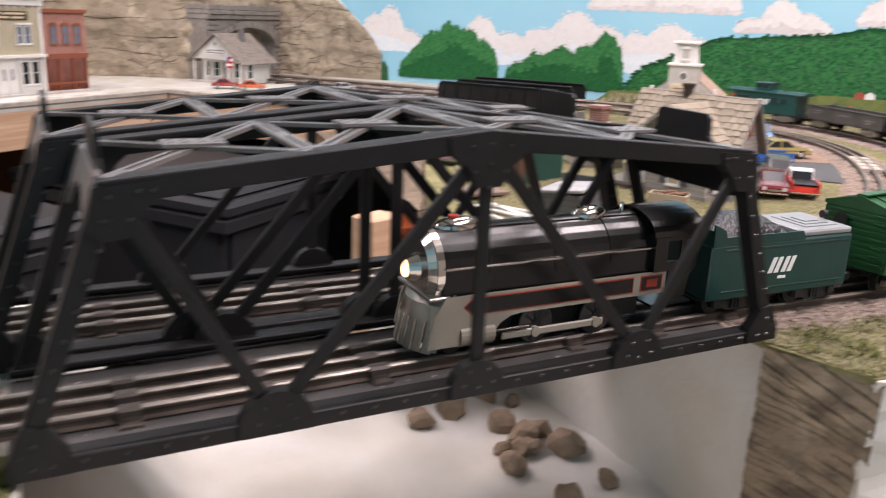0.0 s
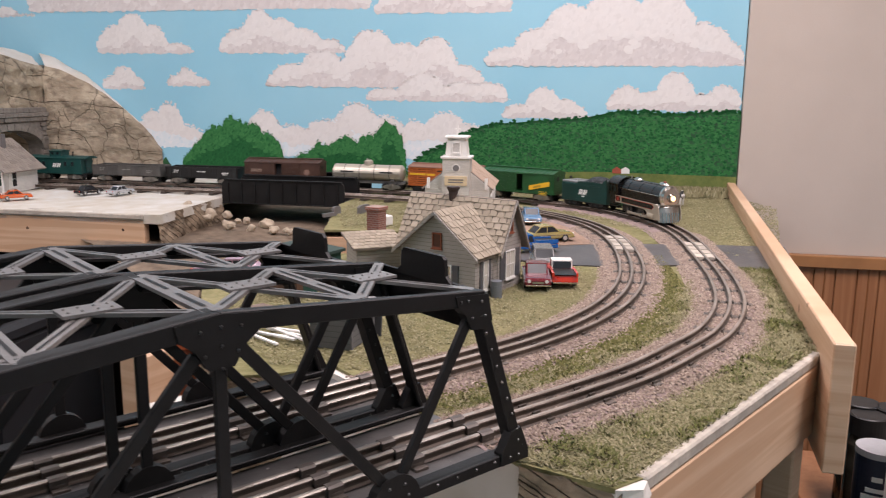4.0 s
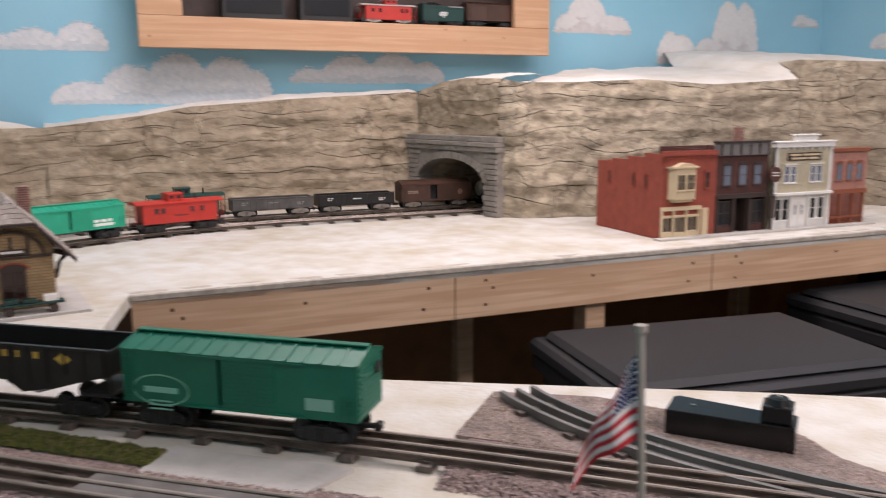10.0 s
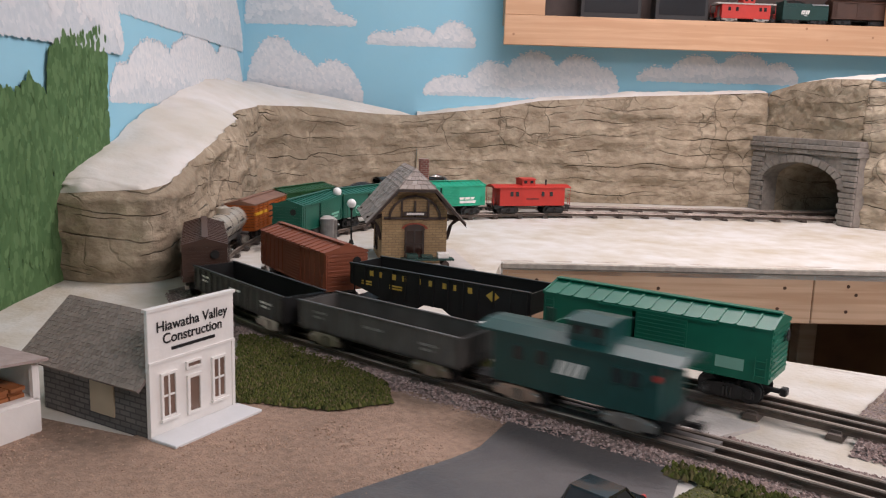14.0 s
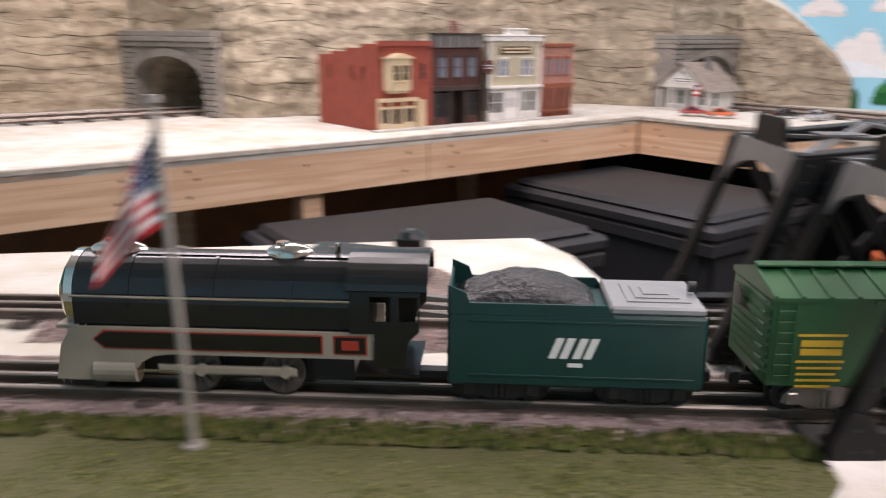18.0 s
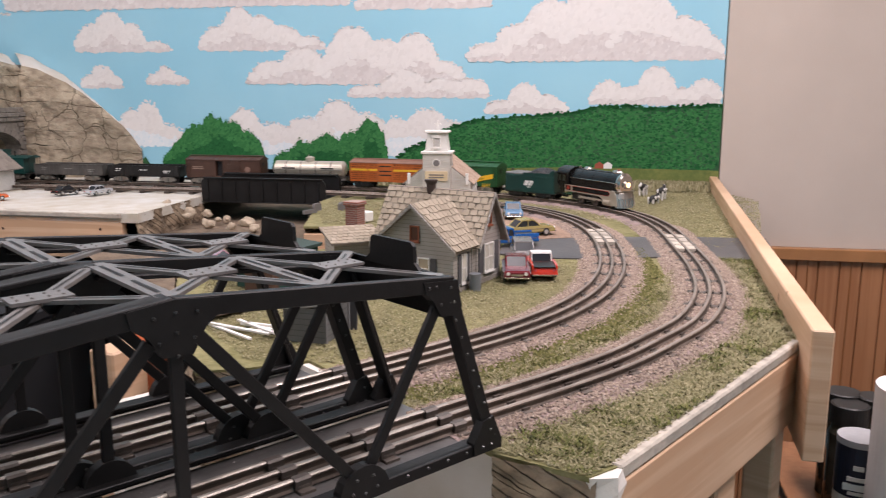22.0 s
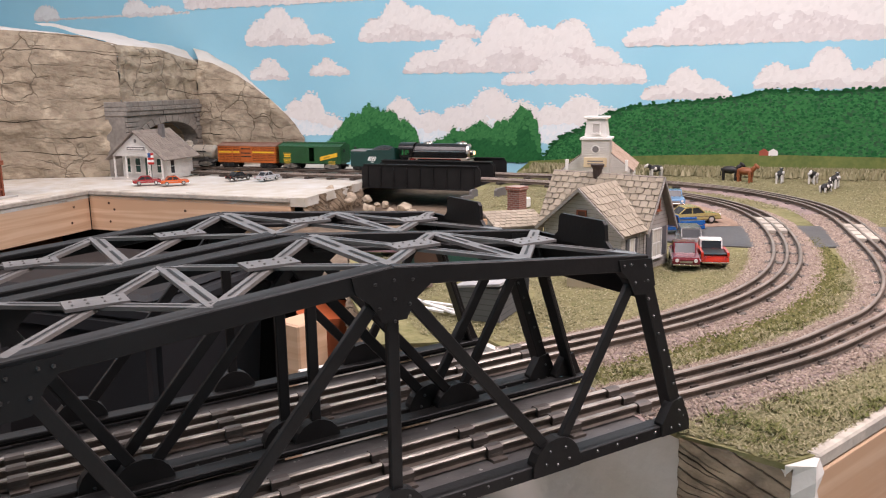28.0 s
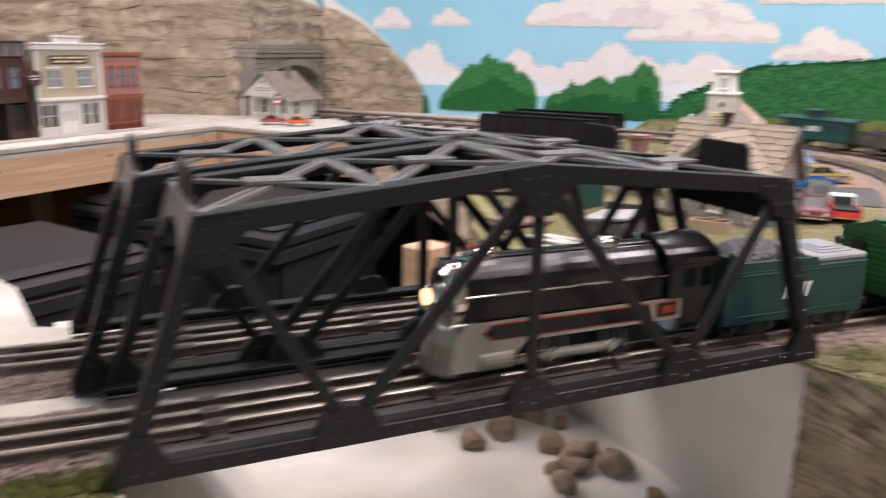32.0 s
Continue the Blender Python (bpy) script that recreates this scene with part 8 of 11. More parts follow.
YELSH = lined("yellow_clapboard", (0.62, 0.55, 0.39), 0.0028, 0.82)
CLAPG = lined("grey_clapboard", (0.39, 0.365, 0.335), 0.0052, 0.55)
CLAPW = lined("white_clapboard", (0.72, 0.70, 0.66), 0.0034, 0.8)
CREAM = mat("cream_trim", (0.62, 0.50, 0.32), 0.6, var=0.06, scale=50)
TRIMW = mat("white_trim", (0.76, 0.74, 0.70), 0.55, var=0.05, scale=50)
TRIMD = mat("dark_brown_trim", (0.045, 0.028, 0.022), 0.6, var=0.15, scale=50)
GREYT = mat("grey_cornice", (0.16, 0.15, 0.145), 0.6, var=0.1, scale=50)
PANEB = mat("blue_grey_glass", (0.20, 0.22, 0.27), 0.12, var=0.2, scale=30, bump=0)
SHUT = mat("dark_grey_shutter", (0.085, 0.085, 0.09), 0.6)
STATR = mat("grey_brown_roof", (0.235, 0.20, 0.175), 0.85, var=0.15, scale=60, bump=0.4)
BOARDT = mat("tan_board", (0.44, 0.36, 0.25), 0.7, var=0.1, scale=30)
TABTAN = island_mat("tan_shingle_tabs", [(0.25, 0.215, 0.165), (0.33, 0.285, 0.22), (0.28, 0.24, 0.185), (0.36, 0.31, 0.245)])
TABPINK = island_mat("faded_shingle_tabs", [(0.33, 0.235, 0.175), (0.46, 0.35, 0.27), (0.40, 0.29, 0.22)])
TABGREY = island_mat("grey_shingle_tabs", [(0.20, 0.17, 0.145), (0.27, 0.235, 0.20), (0.235, 0.20, 0.17)])
TABDEPOT = island_mat("slate_shingle_tabs", [(0.25, 0.22, 0.195), (0.38, 0.335, 0.30), (0.31, 0.27, 0.245), (0.42, 0.375, 0.34)])


def face(x, y, deg):
    """A wall's frame: x along it, y into the building, z up."""
    return pose(x, y, 0, 0, 0, deg)


def fbox(parent, name, F, x0, x1, y0, y1, z0, z1, material, label="", bevel=0.0):
    return part(name, box(min(x0, x1), min(y0, y1), z0, max(x0, x1), max(y0, y1), z1, bevel, F), material, parent, label)


def window(parent, F, x, z, w, h, frame_mat, cols=2, rows=2, pane=None, sill=True, shutters=None, t=0.0016, arch=False, name="window"):
    """A window with frame, glazing bars, pane and sill; x, z its lower left corner."""
    bm = bmesh.new()
    for a, b in ((0, t), (w - t, w)):
        add_box(bm, x + a, -0.0022, z, x + b, 0.0006, z + h)
    for a, b in ((0, t), (h - t, h)):
        add_box(bm, x + t, -0.0022, z + a, x + w - t, 0.0006, z + b)
    for k in range(1, cols):
        add_box(bm, x + w * k / cols - t * 0.35, -0.0017, z + t, x + w * k / cols + t * 0.35, 0.0004, z + h - t)
    for k in range(1, rows):
        add_box(bm, x + t, -0.0017, z + h * k / rows - t * 0.35, x + w - t, 0.0004, z + h * k / rows + t * 0.35)
    if arch:
        add_prism(bm, [(x + w / 2 + (w / 2 + 0.001) * math.cos(a), z + h - 0.0005 + w * 0.32 * math.sin(a)) for a in [math.pi * k / 8 for k in range(9)]], 1, -0.0024, 0.0006)
    bmesh.ops.transform(bm, matrix=F, verts=bm.verts)
    wd = part(name, bm, frame_mat, parent)
    part("pane", box(x + t * 0.6, -0.0009, z + t * 0.6, x + w - t * 0.6, 0.0002, z + h - t * 0.6, 0, F), pane or GLASSD, wd)
    if sill:
        part("sill", box(x - 0.0012, -0.0036, z - 0.0018, x + w + 0.0012, 0.0006, z, 0, F), frame_mat, wd)
    if shutters:
        for a in (x - w * 0.5 - 0.001, x + w + 0.001):
            part("shutter", box(a, -0.0016, z, a + w * 0.5, 0.0004, z + h, 0.0002, F), shutters, wd)
    return wd


def shingles(parent, a, b, c, d, rows, cols, material, rng, thick=0.0014, deck=None):
    """A roof plane from eave (a to b) to ridge (d to c): a boarded deck and overlapping tabs."""
    a, b, c, d = (Vector(p) for p in (a, b, c, d))
    nrm = (b - a).cross(d - a if (d - a).length > 1e-6 else c - a).normalized()
    if nrm.z < 0:
        nrm = -nrm
    bm = bmesh.new()
    top, low = [bm.verts.new(p) for p in (a, b, c, d)], [bm.verts.new(p - nrm * 0.0022) for p in (a, b, c, d)]
    if (c - d).length < 1e-6:
        top, low = top[:3], low[:3]
    bm.faces.new(top)
    bm.faces.new(low[::-1])
    n = len(top)
    for k in range(n):
        bm.faces.new((top[k], low[k], low[(k + 1) % n], top[(k + 1) % n]))
    bmesh.ops.recalc_face_normals(bm, faces=bm.faces)
    rf = part("roof", bm, deck or STATR, parent)
    bm = bmesh.new()
    for r in range(rows):
        v0, v1 = r / rows, min(1, (r + 1.25) / rows)
        off = (r % 2) * 0.5
        for k in range(cols + 1):
            u0, u1 = max(0, (k - off) / cols), min(1, (k + 1 - off) / cols)
            if u1 - u0 < 0.2 / cols:
                continue
            pt = lambda u, v: a.lerp(b, u).lerp(d.lerp(c, u), v)
            g = 0.06 / cols
            sag = rng.uniform(-0.10, 0.10) / rows
            up = thick * rng.uniform(0.8, 1.5)
            q = [pt(u0 + g, max(0, v0 + sag * (r > 0))) + nrm * up, pt(u1 - g, max(0, v0 + sag * (r > 0))) + nrm * up, pt(u1 - g, v1) + nrm * 0.0003, pt(u0 + g, v1) + nrm * 0.0003]
            vs = [bm.verts.new(p) for p in q]
            lo = [bm.verts.new(q[0] - nrm * up), bm.verts.new(q[1] - nrm * up)]
            bm.faces.new(vs)
            bm.faces.new((lo[0], lo[1], vs[1], vs[0]))
            bm.faces.new((lo[0], vs[0], vs[3]))
            bm.faces.new((lo[1], vs[2], vs[1]))
    sh = part("shingles", bm, material, rf)
    sh["kind"] = "stuff"
    return rf


rb = random.Random(21)

# ---------------------------------------------------------------- the row of shops
sx, sy_ = uv(0.8815, 1.584)
G = Matrix.Translation((sx, sy_, 0)) @ Matrix.Rotation(TH, 4, "Z")
shop = thing("brick_shop", G, "bright red brick shop with cream bay window and stepped side wall", "shop", "shops")
F = face(0, 0, 0)
FS = face(0, 0.24, -90)
part("front_wall", box(0, 0, 0, 0.1445, 0.006, 0.186), SHOPRED, shop)
bm = bmesh.new()
add_prism(bm, [(0.006, 0), (0.24, 0), (0.24, 0.155), (0.185, 0.155), (0.185, 0.163), (0.125, 0.163), (0.125, 0.171), (0.062, 0.171), (0.062, 0.180), (0.006, 0.180)], 0, 0, 0.006)
part("side_wall", bm, SHOPRED, shop)
part("side_wall", box(0.1385, 0.006, 0, 0.1445, 0.24, 0.16), SHOPRED, shop)
part("back_wall", box(0.006, 0.234, 0, 0.1385, 0.24, 0.155), SHOPRED, shop)
part("roof", box(0.006, 0.006, 0.14, 0.1385, 0.234, 0.144), STATR, shop)
for k in range(10):
    fbox(shop, "dentil", F, 0.006 + k * 0.0138, 0.012 + k * 0.0138, -0.003, 0, 0.170, 0.175, SHOPRED)
fbox(shop, "cornice", F, -0.001, 0.1455, -0.004, 0.003, 0.1755, 0.1805, SHOPRED)
for x, z in ((0.050, 0.105), (0.094, 0.105), (0.188, 0.105)):
    window(shop, FS, 0.24 - x - 0.008, z, 0.010, 0.030, SHOPRED, 1, 1, TRIMD, True, arch=True)
bay = part("bay_window", prism([(0.016, 0.0), (0.024, -0.016), (0.076, -0.016), (0.088, 0.0)], 2, 0.084, 0.150), CREAM, shop, "cream-painted bay window")
part("bay_roof", prism([(0.012, 0.0), (0.022, -0.020), (0.080, -0.020), (0.093, 0.0)], 2, 0.150, 0.1535), CREAM, bay)
bm = bmesh.new()
add_prism(bm, [(0.024 + 0.054 * k / 10, 0.1535 + 0.008 * math.sin(math.pi * k / 10)) for k in range(11)], 1, -0.017, 0.0)
part("bay_cap", bm, CREAM, bay)
part("bay_foot", prism([(0.022, 0.0), (0.030, -0.010), (0.072, -0.010), (0.082, 0.0)], 2, 0.078, 0.084), CREAM, bay)
FB = face(0, -0.016, 0)
window(shop, FB, 0.027, 0.104, 0.021, 0.034, CREAM, 2, 2, TRIMD, name="bay_sash")
window(shop, FB, 0.052, 0.104, 0.021, 0.034, CREAM, 2, 2, TRIMD, name="bay_sash")
fbox(shop, "storefront_beam", F, -0.001, 0.104, -0.006, 0.0005, 0.060, 0.068, CREAM)
fbox(shop, "storefront_beam", F, 0.0, 0.100, -0.004, 0.0005, 0.046, 0.050, CREAM)
window(shop, F, 0.004, 0.014, 0.026, 0.032, CREAM, 2, 1, TRIMD)
window(shop, F, 0.034, 0.004, 0.030, 0.042, CREAM, 3, 1, TRIMD, name="door_sash")
window(shop, F, 0.068, 0.014, 0.028, 0.032, CREAM, 2, 1, TRIMD)
fbox(shop, "storefront_base", F, 0.0, 0.100, -0.003, 0.0005, 0.0, 0.013, CREAM)
for x in (0.0, 0.030, 0.064, 0.098):
    fbox(shop, "pilaster", F, x, x + 0.004, -0.005, 0.0005, 0.0, 0.060, CREAM)
fbox(shop, "side_door", F, 0.108, 0.124, -0.003, 0.0005, 0.0, 0.062, CREAM, "cream side door")
window(shop, F, 0.112, 0.104, 0.014, 0.036, SHOPRED, 1, 2, TRIMD, arch=True)

shop = thing("brown_shop", G @ Matrix.Translation((0.1475, 0.003, 0)), "dark brown brick shop with grey cornice and recessed doorway", "shop", "shops")
W = 0.143
part("front_wall", box(0, 0, 0.078, W, 0.006, 0.172), SHOPBROWN, shop)
part("cornice", box(-0.001, -0.006, 0.172, W + 0.001, 0.012, 0.200, 0.0008), GREYT, shop, "grey sheet-metal cornice")
part("cornice_cap", box(-0.003, -0.009, 0.200, W + 0.003, 0.012, 0.2035), TRIMD, shop)
for k in range(6):
    fbox(shop, "cornice_bracket", F, 0.004 + k * 0.0265, 0.007 + k * 0.0265, -0.0085, -0.006, 0.174, 0.198, TRIMD)
for x in (0.0, W - 0.005):
    part("side_wall", box(x, 0.006, 0, x + 0.005, 0.2, 0.185), SHOPBROWN, shop)
part("back_wall", box(0.005, 0.195, 0, W - 0.005, 0.2, 0.185), SHOPBROWN, shop)
part("roof", box(0.005, 0.006, 0.168, W - 0.005, 0.195, 0.172), STATR, shop)
for x in (0.016, 0.060, 0.102):
    window(shop, F, x, 0.106, 0.024, 0.046, TRIMD, 1, 2, PANEB, arch=True)
part("chimney", box(0.100, 0.05, 0.172, 0.116, 0.066, 0.232, 0.0006), CHIMB, shop, "red brick chimney stack")
part("storefront_beam", box(-0.001, -0.005, 0.078, W + 0.001, 0.004, 0.088, 0.0005), TRIMD, shop)
for x in (0.0, 0.046, 0.092, W - 0.006):
    part("pilaster", box(x, -0.004, 0, x + 0.006, 0.006, 0.078, 0.0004), TRIMD, shop)
part("storefront_back", box(0.046, 0.030, 0, 0.098, 0.034, 0.078), TRIMD, shop, "dark recessed doorway")
for x0, x1 in ((0.006, 0.046), (0.098, W - 0.006)):
    part("storefront_panel", box(x0, 0.001, 0, x1, 0.005, 0.018), SHOPBROWN, shop)
    window(shop, face(0, 0.002, 0), x0 + 0.002, 0.019, x1 - x0 - 0.004, 0.054, TRIMD, 2, 2, GLASSD, False)
for x in (0.049, 0.090):
    part("recess_side", box(x, 0.004, 0, x + 0.003, 0.030, 0.078), TRIMD, shop)
hs = thing("hanging_sign", G @ Matrix.Translation((0.296, -0.012, 0)), "small dark brown shop sign on a post", "sign")
part("sign_post", box(-0.0015, 0.0, 0, 0.0015, 0.003, 0.150), TRIMD, hs)
part("sign_board", cyl(0.017, (0, -0.001, 0.128), (0, -0.005, 0.128), None, 20), SHOPBROWN, hs)
for z in (0.131, 0.125):
    part("lettering_bar", box(-0.010, -0.0056, z, 0.010, -0.0051, z + 0.0025), TRIMW, hs)
part("sign_panel", box(-0.010, -0.003, 0.030, 0.006, 0.0, 0.080), TRIMD, hs)

shop = thing("yellow_shop", G @ Matrix.Translation((0.310, 0.0, 0)), "two-storey yellow shop with white trim, cornice and shopfront", "shop", "shops")
W = 0.168
part("front_wall", box(0, 0, 0.084, W, 0.006, 0.186), YELSH, shop)
part("ground_wall", box(0, 0.004, 0, W, 0.009, 0.084), TRIMW, shop)
for x in (0.0, W - 0.005):
    part("side_wall", box(x, 0.009, 0, x + 0.005, 0.2, 0.186), YELSH, shop)
part("back_wall", box(0.005, 0.195, 0, W - 0.005, 0.2, 0.186), YELSH, shop)
part("roof", box(0.005, 0.009, 0.176, W - 0.005, 0.195, 0.180), STATR, shop)
part("cornice", box(-0.004, -0.007, 0.186, W + 0.004, 0.010, 0.197, 0.001), TRIMW, shop)
part("cornice_lip", box(-0.006, -0.010, 0.197, W + 0.006, 0.010, 0.2005, 0.0006), TRIMW, shop)
part("parapet", box(0.052, -0.006, 0.2005, W - 0.052, 0.006, 0.212, 0.0006), TRIMW, shop)
part("parapet_cap", box(0.048, -0.009, 0.212, W - 0.048, 0.008, 0.2155, 0.0006), TRIMW, shop)
for k in range(9):
    fbox(shop, "cornice_bracket", F, 0.004 + k * 0.0195, 0.0065 + k * 0.0195, -0.006, 0, 0.180, 0.186, TRIMW)
for x in (-0.001, W - 0.006):
    fbox(shop, "corner_board", F, x, x + 0.007, -0.002, 0.0005, 0.0, 0.186, TRIMW)
sg = part("signboard", box(0.034, -0.003, 0.156, W - 0.034, 0.0005, 0.174), TRIMD, shop, "black signboard with pale lettering marks")
for x0, x1, z in ((0.040, 0.072, 0.167), (0.077, 0.128, 0.167), (0.044, 0.090, 0.159), (0.095, 0.124, 0.159)):
    part("lettering_bar", box(x0, -0.0036, z, x1, -0.0031, z + 0.0042), CREAM, sg)
for x in (0.026, 0.104):
    window(shop, F, x, 0.106, 0.017, 0.038, TRIMW, 1, 2, PANEB)
    window(shop, F, x + 0.019, 0.106, 0.017, 0.038, TRIMW, 1, 2, PANEB)
    fbox(shop, "window_hood", F, x - 0.003, x + 0.039, -0.004, 0.0005, 0.146, 0.149, TRIMW)
fbox(shop, "mid_cornice", F, -0.003, W + 0.003, -0.009, 0.004, 0.078, 0.084, TRIMW, "", 0.0006)
for x in (0.0, 0.050, 0.104, W - 0.005):
    fbox(shop, "pilaster", F, x, x + 0.005, -0.003, 0.004, 0.0, 0.078, TRIMW)
FG = face(0, 0.004, 0)
for x in (0.007, 0.029, 0.112, 0.137):
    window(shop, FG, x, 0.020, 0.020, 0.050, TRIMW, 1, 2, GLASSD)
for x in (0.059, 0.079):
    dr = fbox(shop, "door", FG, x, x + 0.0185, -0.0012, 0, 0.002, 0.064, TRIMW, "white panelled door")
    window(dr, face(0, 0.0028, 0), x + 0.005, 0.030, 0.0085, 0.026, TRIMW, 1, 2, PANEB, False, name="door_light")
fbox(shop, "door_step", F, 0.050, 0.108, -0.008, 0.0, 0.0, 0.004, GREYC)

shop = thing("pink_shop", G @ Matrix.Translation((0.484, 0.004, 0)), "pinkish brick shop with open unfinished ground floor", "shop", "shops")
W = 0.115
part("front_wall", box(0, 0, 0.084, W, 0.005, 0.172), PINKB, shop)
for x in (0.0, W - 0.005):
    part("side_wall", box(x, 0.005, 0, x + 0.005, 0.13, 0.166), PINKB, shop)
part("back_wall", box(0.005, 0.125, 0.0, W - 0.005, 0.13, 0.166), PINKB, shop)
part("floor", box(0.005, 0.005, 0, W - 0.005, 0.125, 0.003), RUSTC, shop)
part("cornice", box(-0.003, -0.006, 0.172, W + 0.003, 0.008, 0.181, 0.001), RUSTC, shop)
fbox(shop, "mid_beam", F, -0.002, W + 0.002, -0.004, 0.005, 0.074, 0.084, RUSTC)
for x in (0.016, 0.048, 0.080):
    window(shop, F, x, 0.104, 0.020, 0.042, RUSTC, 1, 2, PANEB, arch=True)
for x in (0.0, 0.034, 0.074, W - 0.006):
    fbox(shop, "post", F, x, x + 0.005, 0.0, 0.005, 0.0, 0.074, RUSTC)
fbox(shop, "low_rail", F, 0.005, W - 0.005, 0.001, 0.004, 0.016, 0.020, RUSTC)
tagged(slab("shop_kerb", [uv(0.865, 1.560), uv(1.49, 1.560), uv(1.49, 1.5838), uv(0.865, 1.5838)], -0.001, 0.0035, GREYC, "grey plaster pavement before the shops"))

# ---------------------------------------------------------------- country station
st = thing("country_station", pose(0.461, 2.385, 0, 0, 0, -51), "white clapboard country station with grey-brown roof and porch", "station")
W, D, ze, zp = 0.190, 0.165, 0.060, 0.116
bm = bmesh.new()
add_prism(bm, [(0.012, 0), (W - 0.012, 0), (W - 0.012, ze), (W / 2, zp - 0.004), (0.012, ze)], 1, 0.040, D)
part("body", bm, CLAPW, st)
bm = bmesh.new()
add_prism(bm, [(0.0, ze - 0.004), (W, ze - 0.004), (W / 2, zp - 0.006)], 1, 0.006, 0.040)
part("porch_gable", bm, CLAPW, st)
for x in (0.006, 0.050, W - 0.054, W - 0.010):
    part("porch_post", box(x, 0.008, 0.004, x + 0.004, 0.012, ze - 0.004), TRIMW, st)
part("porch_floor", box(0, 0, 0, W, 0.040, 0.004), GREYC, st)
for s in (-1, 1):
    e = W / 2 + s * (W / 2 + 0.014)
    a, b_, c, d = (e, -0.006, ze - 0.012), (e, D + 0.008, ze - 0.012), (W / 2, D + 0.008, zp), (W / 2, -0.006, zp)
    shingles(st, a, b_, c, d, 9, 14, TABGREY, rb, 0.0007)
FP = face(0, 0.006, 0)
sb = fbox(st, "signboard", FP, 0.060, 0.130, -0.0016, 0, 0.068, 0.080, TRIMW)
fbox(sb, "sign_border", FP, 0.062, 0.128, -0.0020, -0.0017, 0.070, 0.078, GREYT)
fbox(sb, "lettering_bar", FP, 0.066, 0.124, -0.0024, -0.0021, 0.0725, 0.0755, TRIMW)
part("vent", cyl(0.0045, (W / 2, 0.004, 0.092), (W / 2, 0.0065, 0.092), None, 14), GREYT, st)
FW = face(0, 0.040, 0)
for x in (0.022, 0.060, 0.140):
    window(st, FW, x, 0.014, 0.022, 0.036, TRIMW, 1, 2, mat("green_dark_glass", (0.012, 0.05, 0.04), 0.2, bump=0))
fbox(st, "door", FW, 0.098, 0.120, -0.0014, 0, 0.004, 0.050, mat("green_door", (0.02, 0.07, 0.05), 0.5), "dark green door")
FR = face(W - 0.012, 0.040, 90)
window(st, FR, 0.012, 0.012, 0.022, 0.036, TRIMW, 1, 2, GLASSD)
part("chimney", box(W / 2 + 0.02, 0.09, 0.095, W / 2 + 0.034, 0.104, 0.128), GREYT, st)
for ch in st.children_recursive:
    ch.data.transform(Matrix.Diagonal((0.88, 0.88, 1.13, 1)))
fl = thing("small_flag", pose(0.535, 2.275, 0), "small striped flag on a thin pole by the station", "flag")
part("pole", cyl(0.0012, (0, 0, 0), (0, 0, 0.085), None, 8), TRIMW, fl)
for k in range(5):
    part("stripe", box(0.001, -0.0006, 0.044 + k * 0.006, 0.016, 0.0006, 0.0495 + k * 0.006, 0, pose(0, 0, 0, 0, 0, -30)), (REDP, TRIMW)[k % 2], fl)
part("canton", box(0.001, -0.0009, 0.062, 0.009, 0.0009, 0.0735, 0, pose(0, 0, 0, 0, 0, -30)), BLUEP, fl)

# ---------------------------------------------------------------- depot
dp = thing("depot", pose(-1.181, 0.896, 0, 0, 0, 46.3), "tan brick depot with steep slate roof and dark timber brackets", "depot")
W, D, ze, zj, zp, ov, hip = 0.106, 0.135, 0.090, 0.130, 0.158, 0.027, 0.022
bm = bmesh.new()
add_prism(bm, [(0, 0), (W, 0), (W, ze), (W / 2 + 0.028, zj - 0.006), (W / 2 - 0.028, zj - 0.006), (0, ze)], 1, 0, D)
part("body", bm, TANB, dp)
k2, k1 = 0.072, zp
y0_, y1_ = -0.024, D + 0.024
for s in (-1, 1):
    e, j = W / 2 + s * (W / 2 + ov), W / 2 + s * 0.0288
    # the slope runs up to the clipped gable, then in to the ridge
    shingles(dp, (e, y0_, k2), (e, y1_, k2), (j, y1_, zj), (j, y0_, zj), 8, 15, TABDEPOT, rb, 0.0012)
    shingles(dp, (j, y0_, zj), (j, y1_, zj), (W / 2, y1_ - hip, zp), (W / 2, y0_ + hip, zp), 5, 15, TABDEPOT, rb, 0.0012)
for ye, yr in ((y0_ - 0.003, y0_ + hip), (y1_ + 0.003, y1_ - hip)):
    shingles(dp, (W / 2 - 0.030, ye, zj - 0.003), (W / 2 + 0.030, ye, zj - 0.003), (W / 2, yr, zp + 0.001), (W / 2, yr, zp + 0.001), 5, 5, TABDEPOT, rb, 0.0012)
for s in (-1, 1):
    bm = bmesh.new()
    e, j = W / 2 + s * (W / 2 + ov), W / 2 + s * 0.029
    add_prism(bm, [(e, k2 - 0.006), (e, k2 - 0.001), (j, zj - 0.002), (j, zj - 0.008)], 1, y0_ - 0.001, y0_ + 0.003)
    part("bargeboard", bm, TRIMD, dp)
    for xx in (0.0, W):
        for j in range(2):
            y = 0.004 + j * (D - 0.012)
            bm = bmesh.new()
            o = -1 if xx == 0 else 1
            add_prism(bm, [(xx, 0.042), (xx + o * 0.0035, 0.042), (xx + o * 0.010, 0.066), (xx + o * 0.024, 0.076), (xx + o * 0.024, 0.080), (xx, 0.084), (xx, 0.078), (xx + o * 0.012, 0.074), (xx + o * 0.004, 0.064), (xx, 0.050)], 1, y, y + 0.004)
            part("bracket", bm, TRIMD, dp)
part("collar_beam", box(W / 2 - 0.029, y0_ - 0.001, zj - 0.008, W / 2 + 0.029, y0_ + 0.003, zj - 0.003), TRIMD, dp)
bm = bmesh.new()
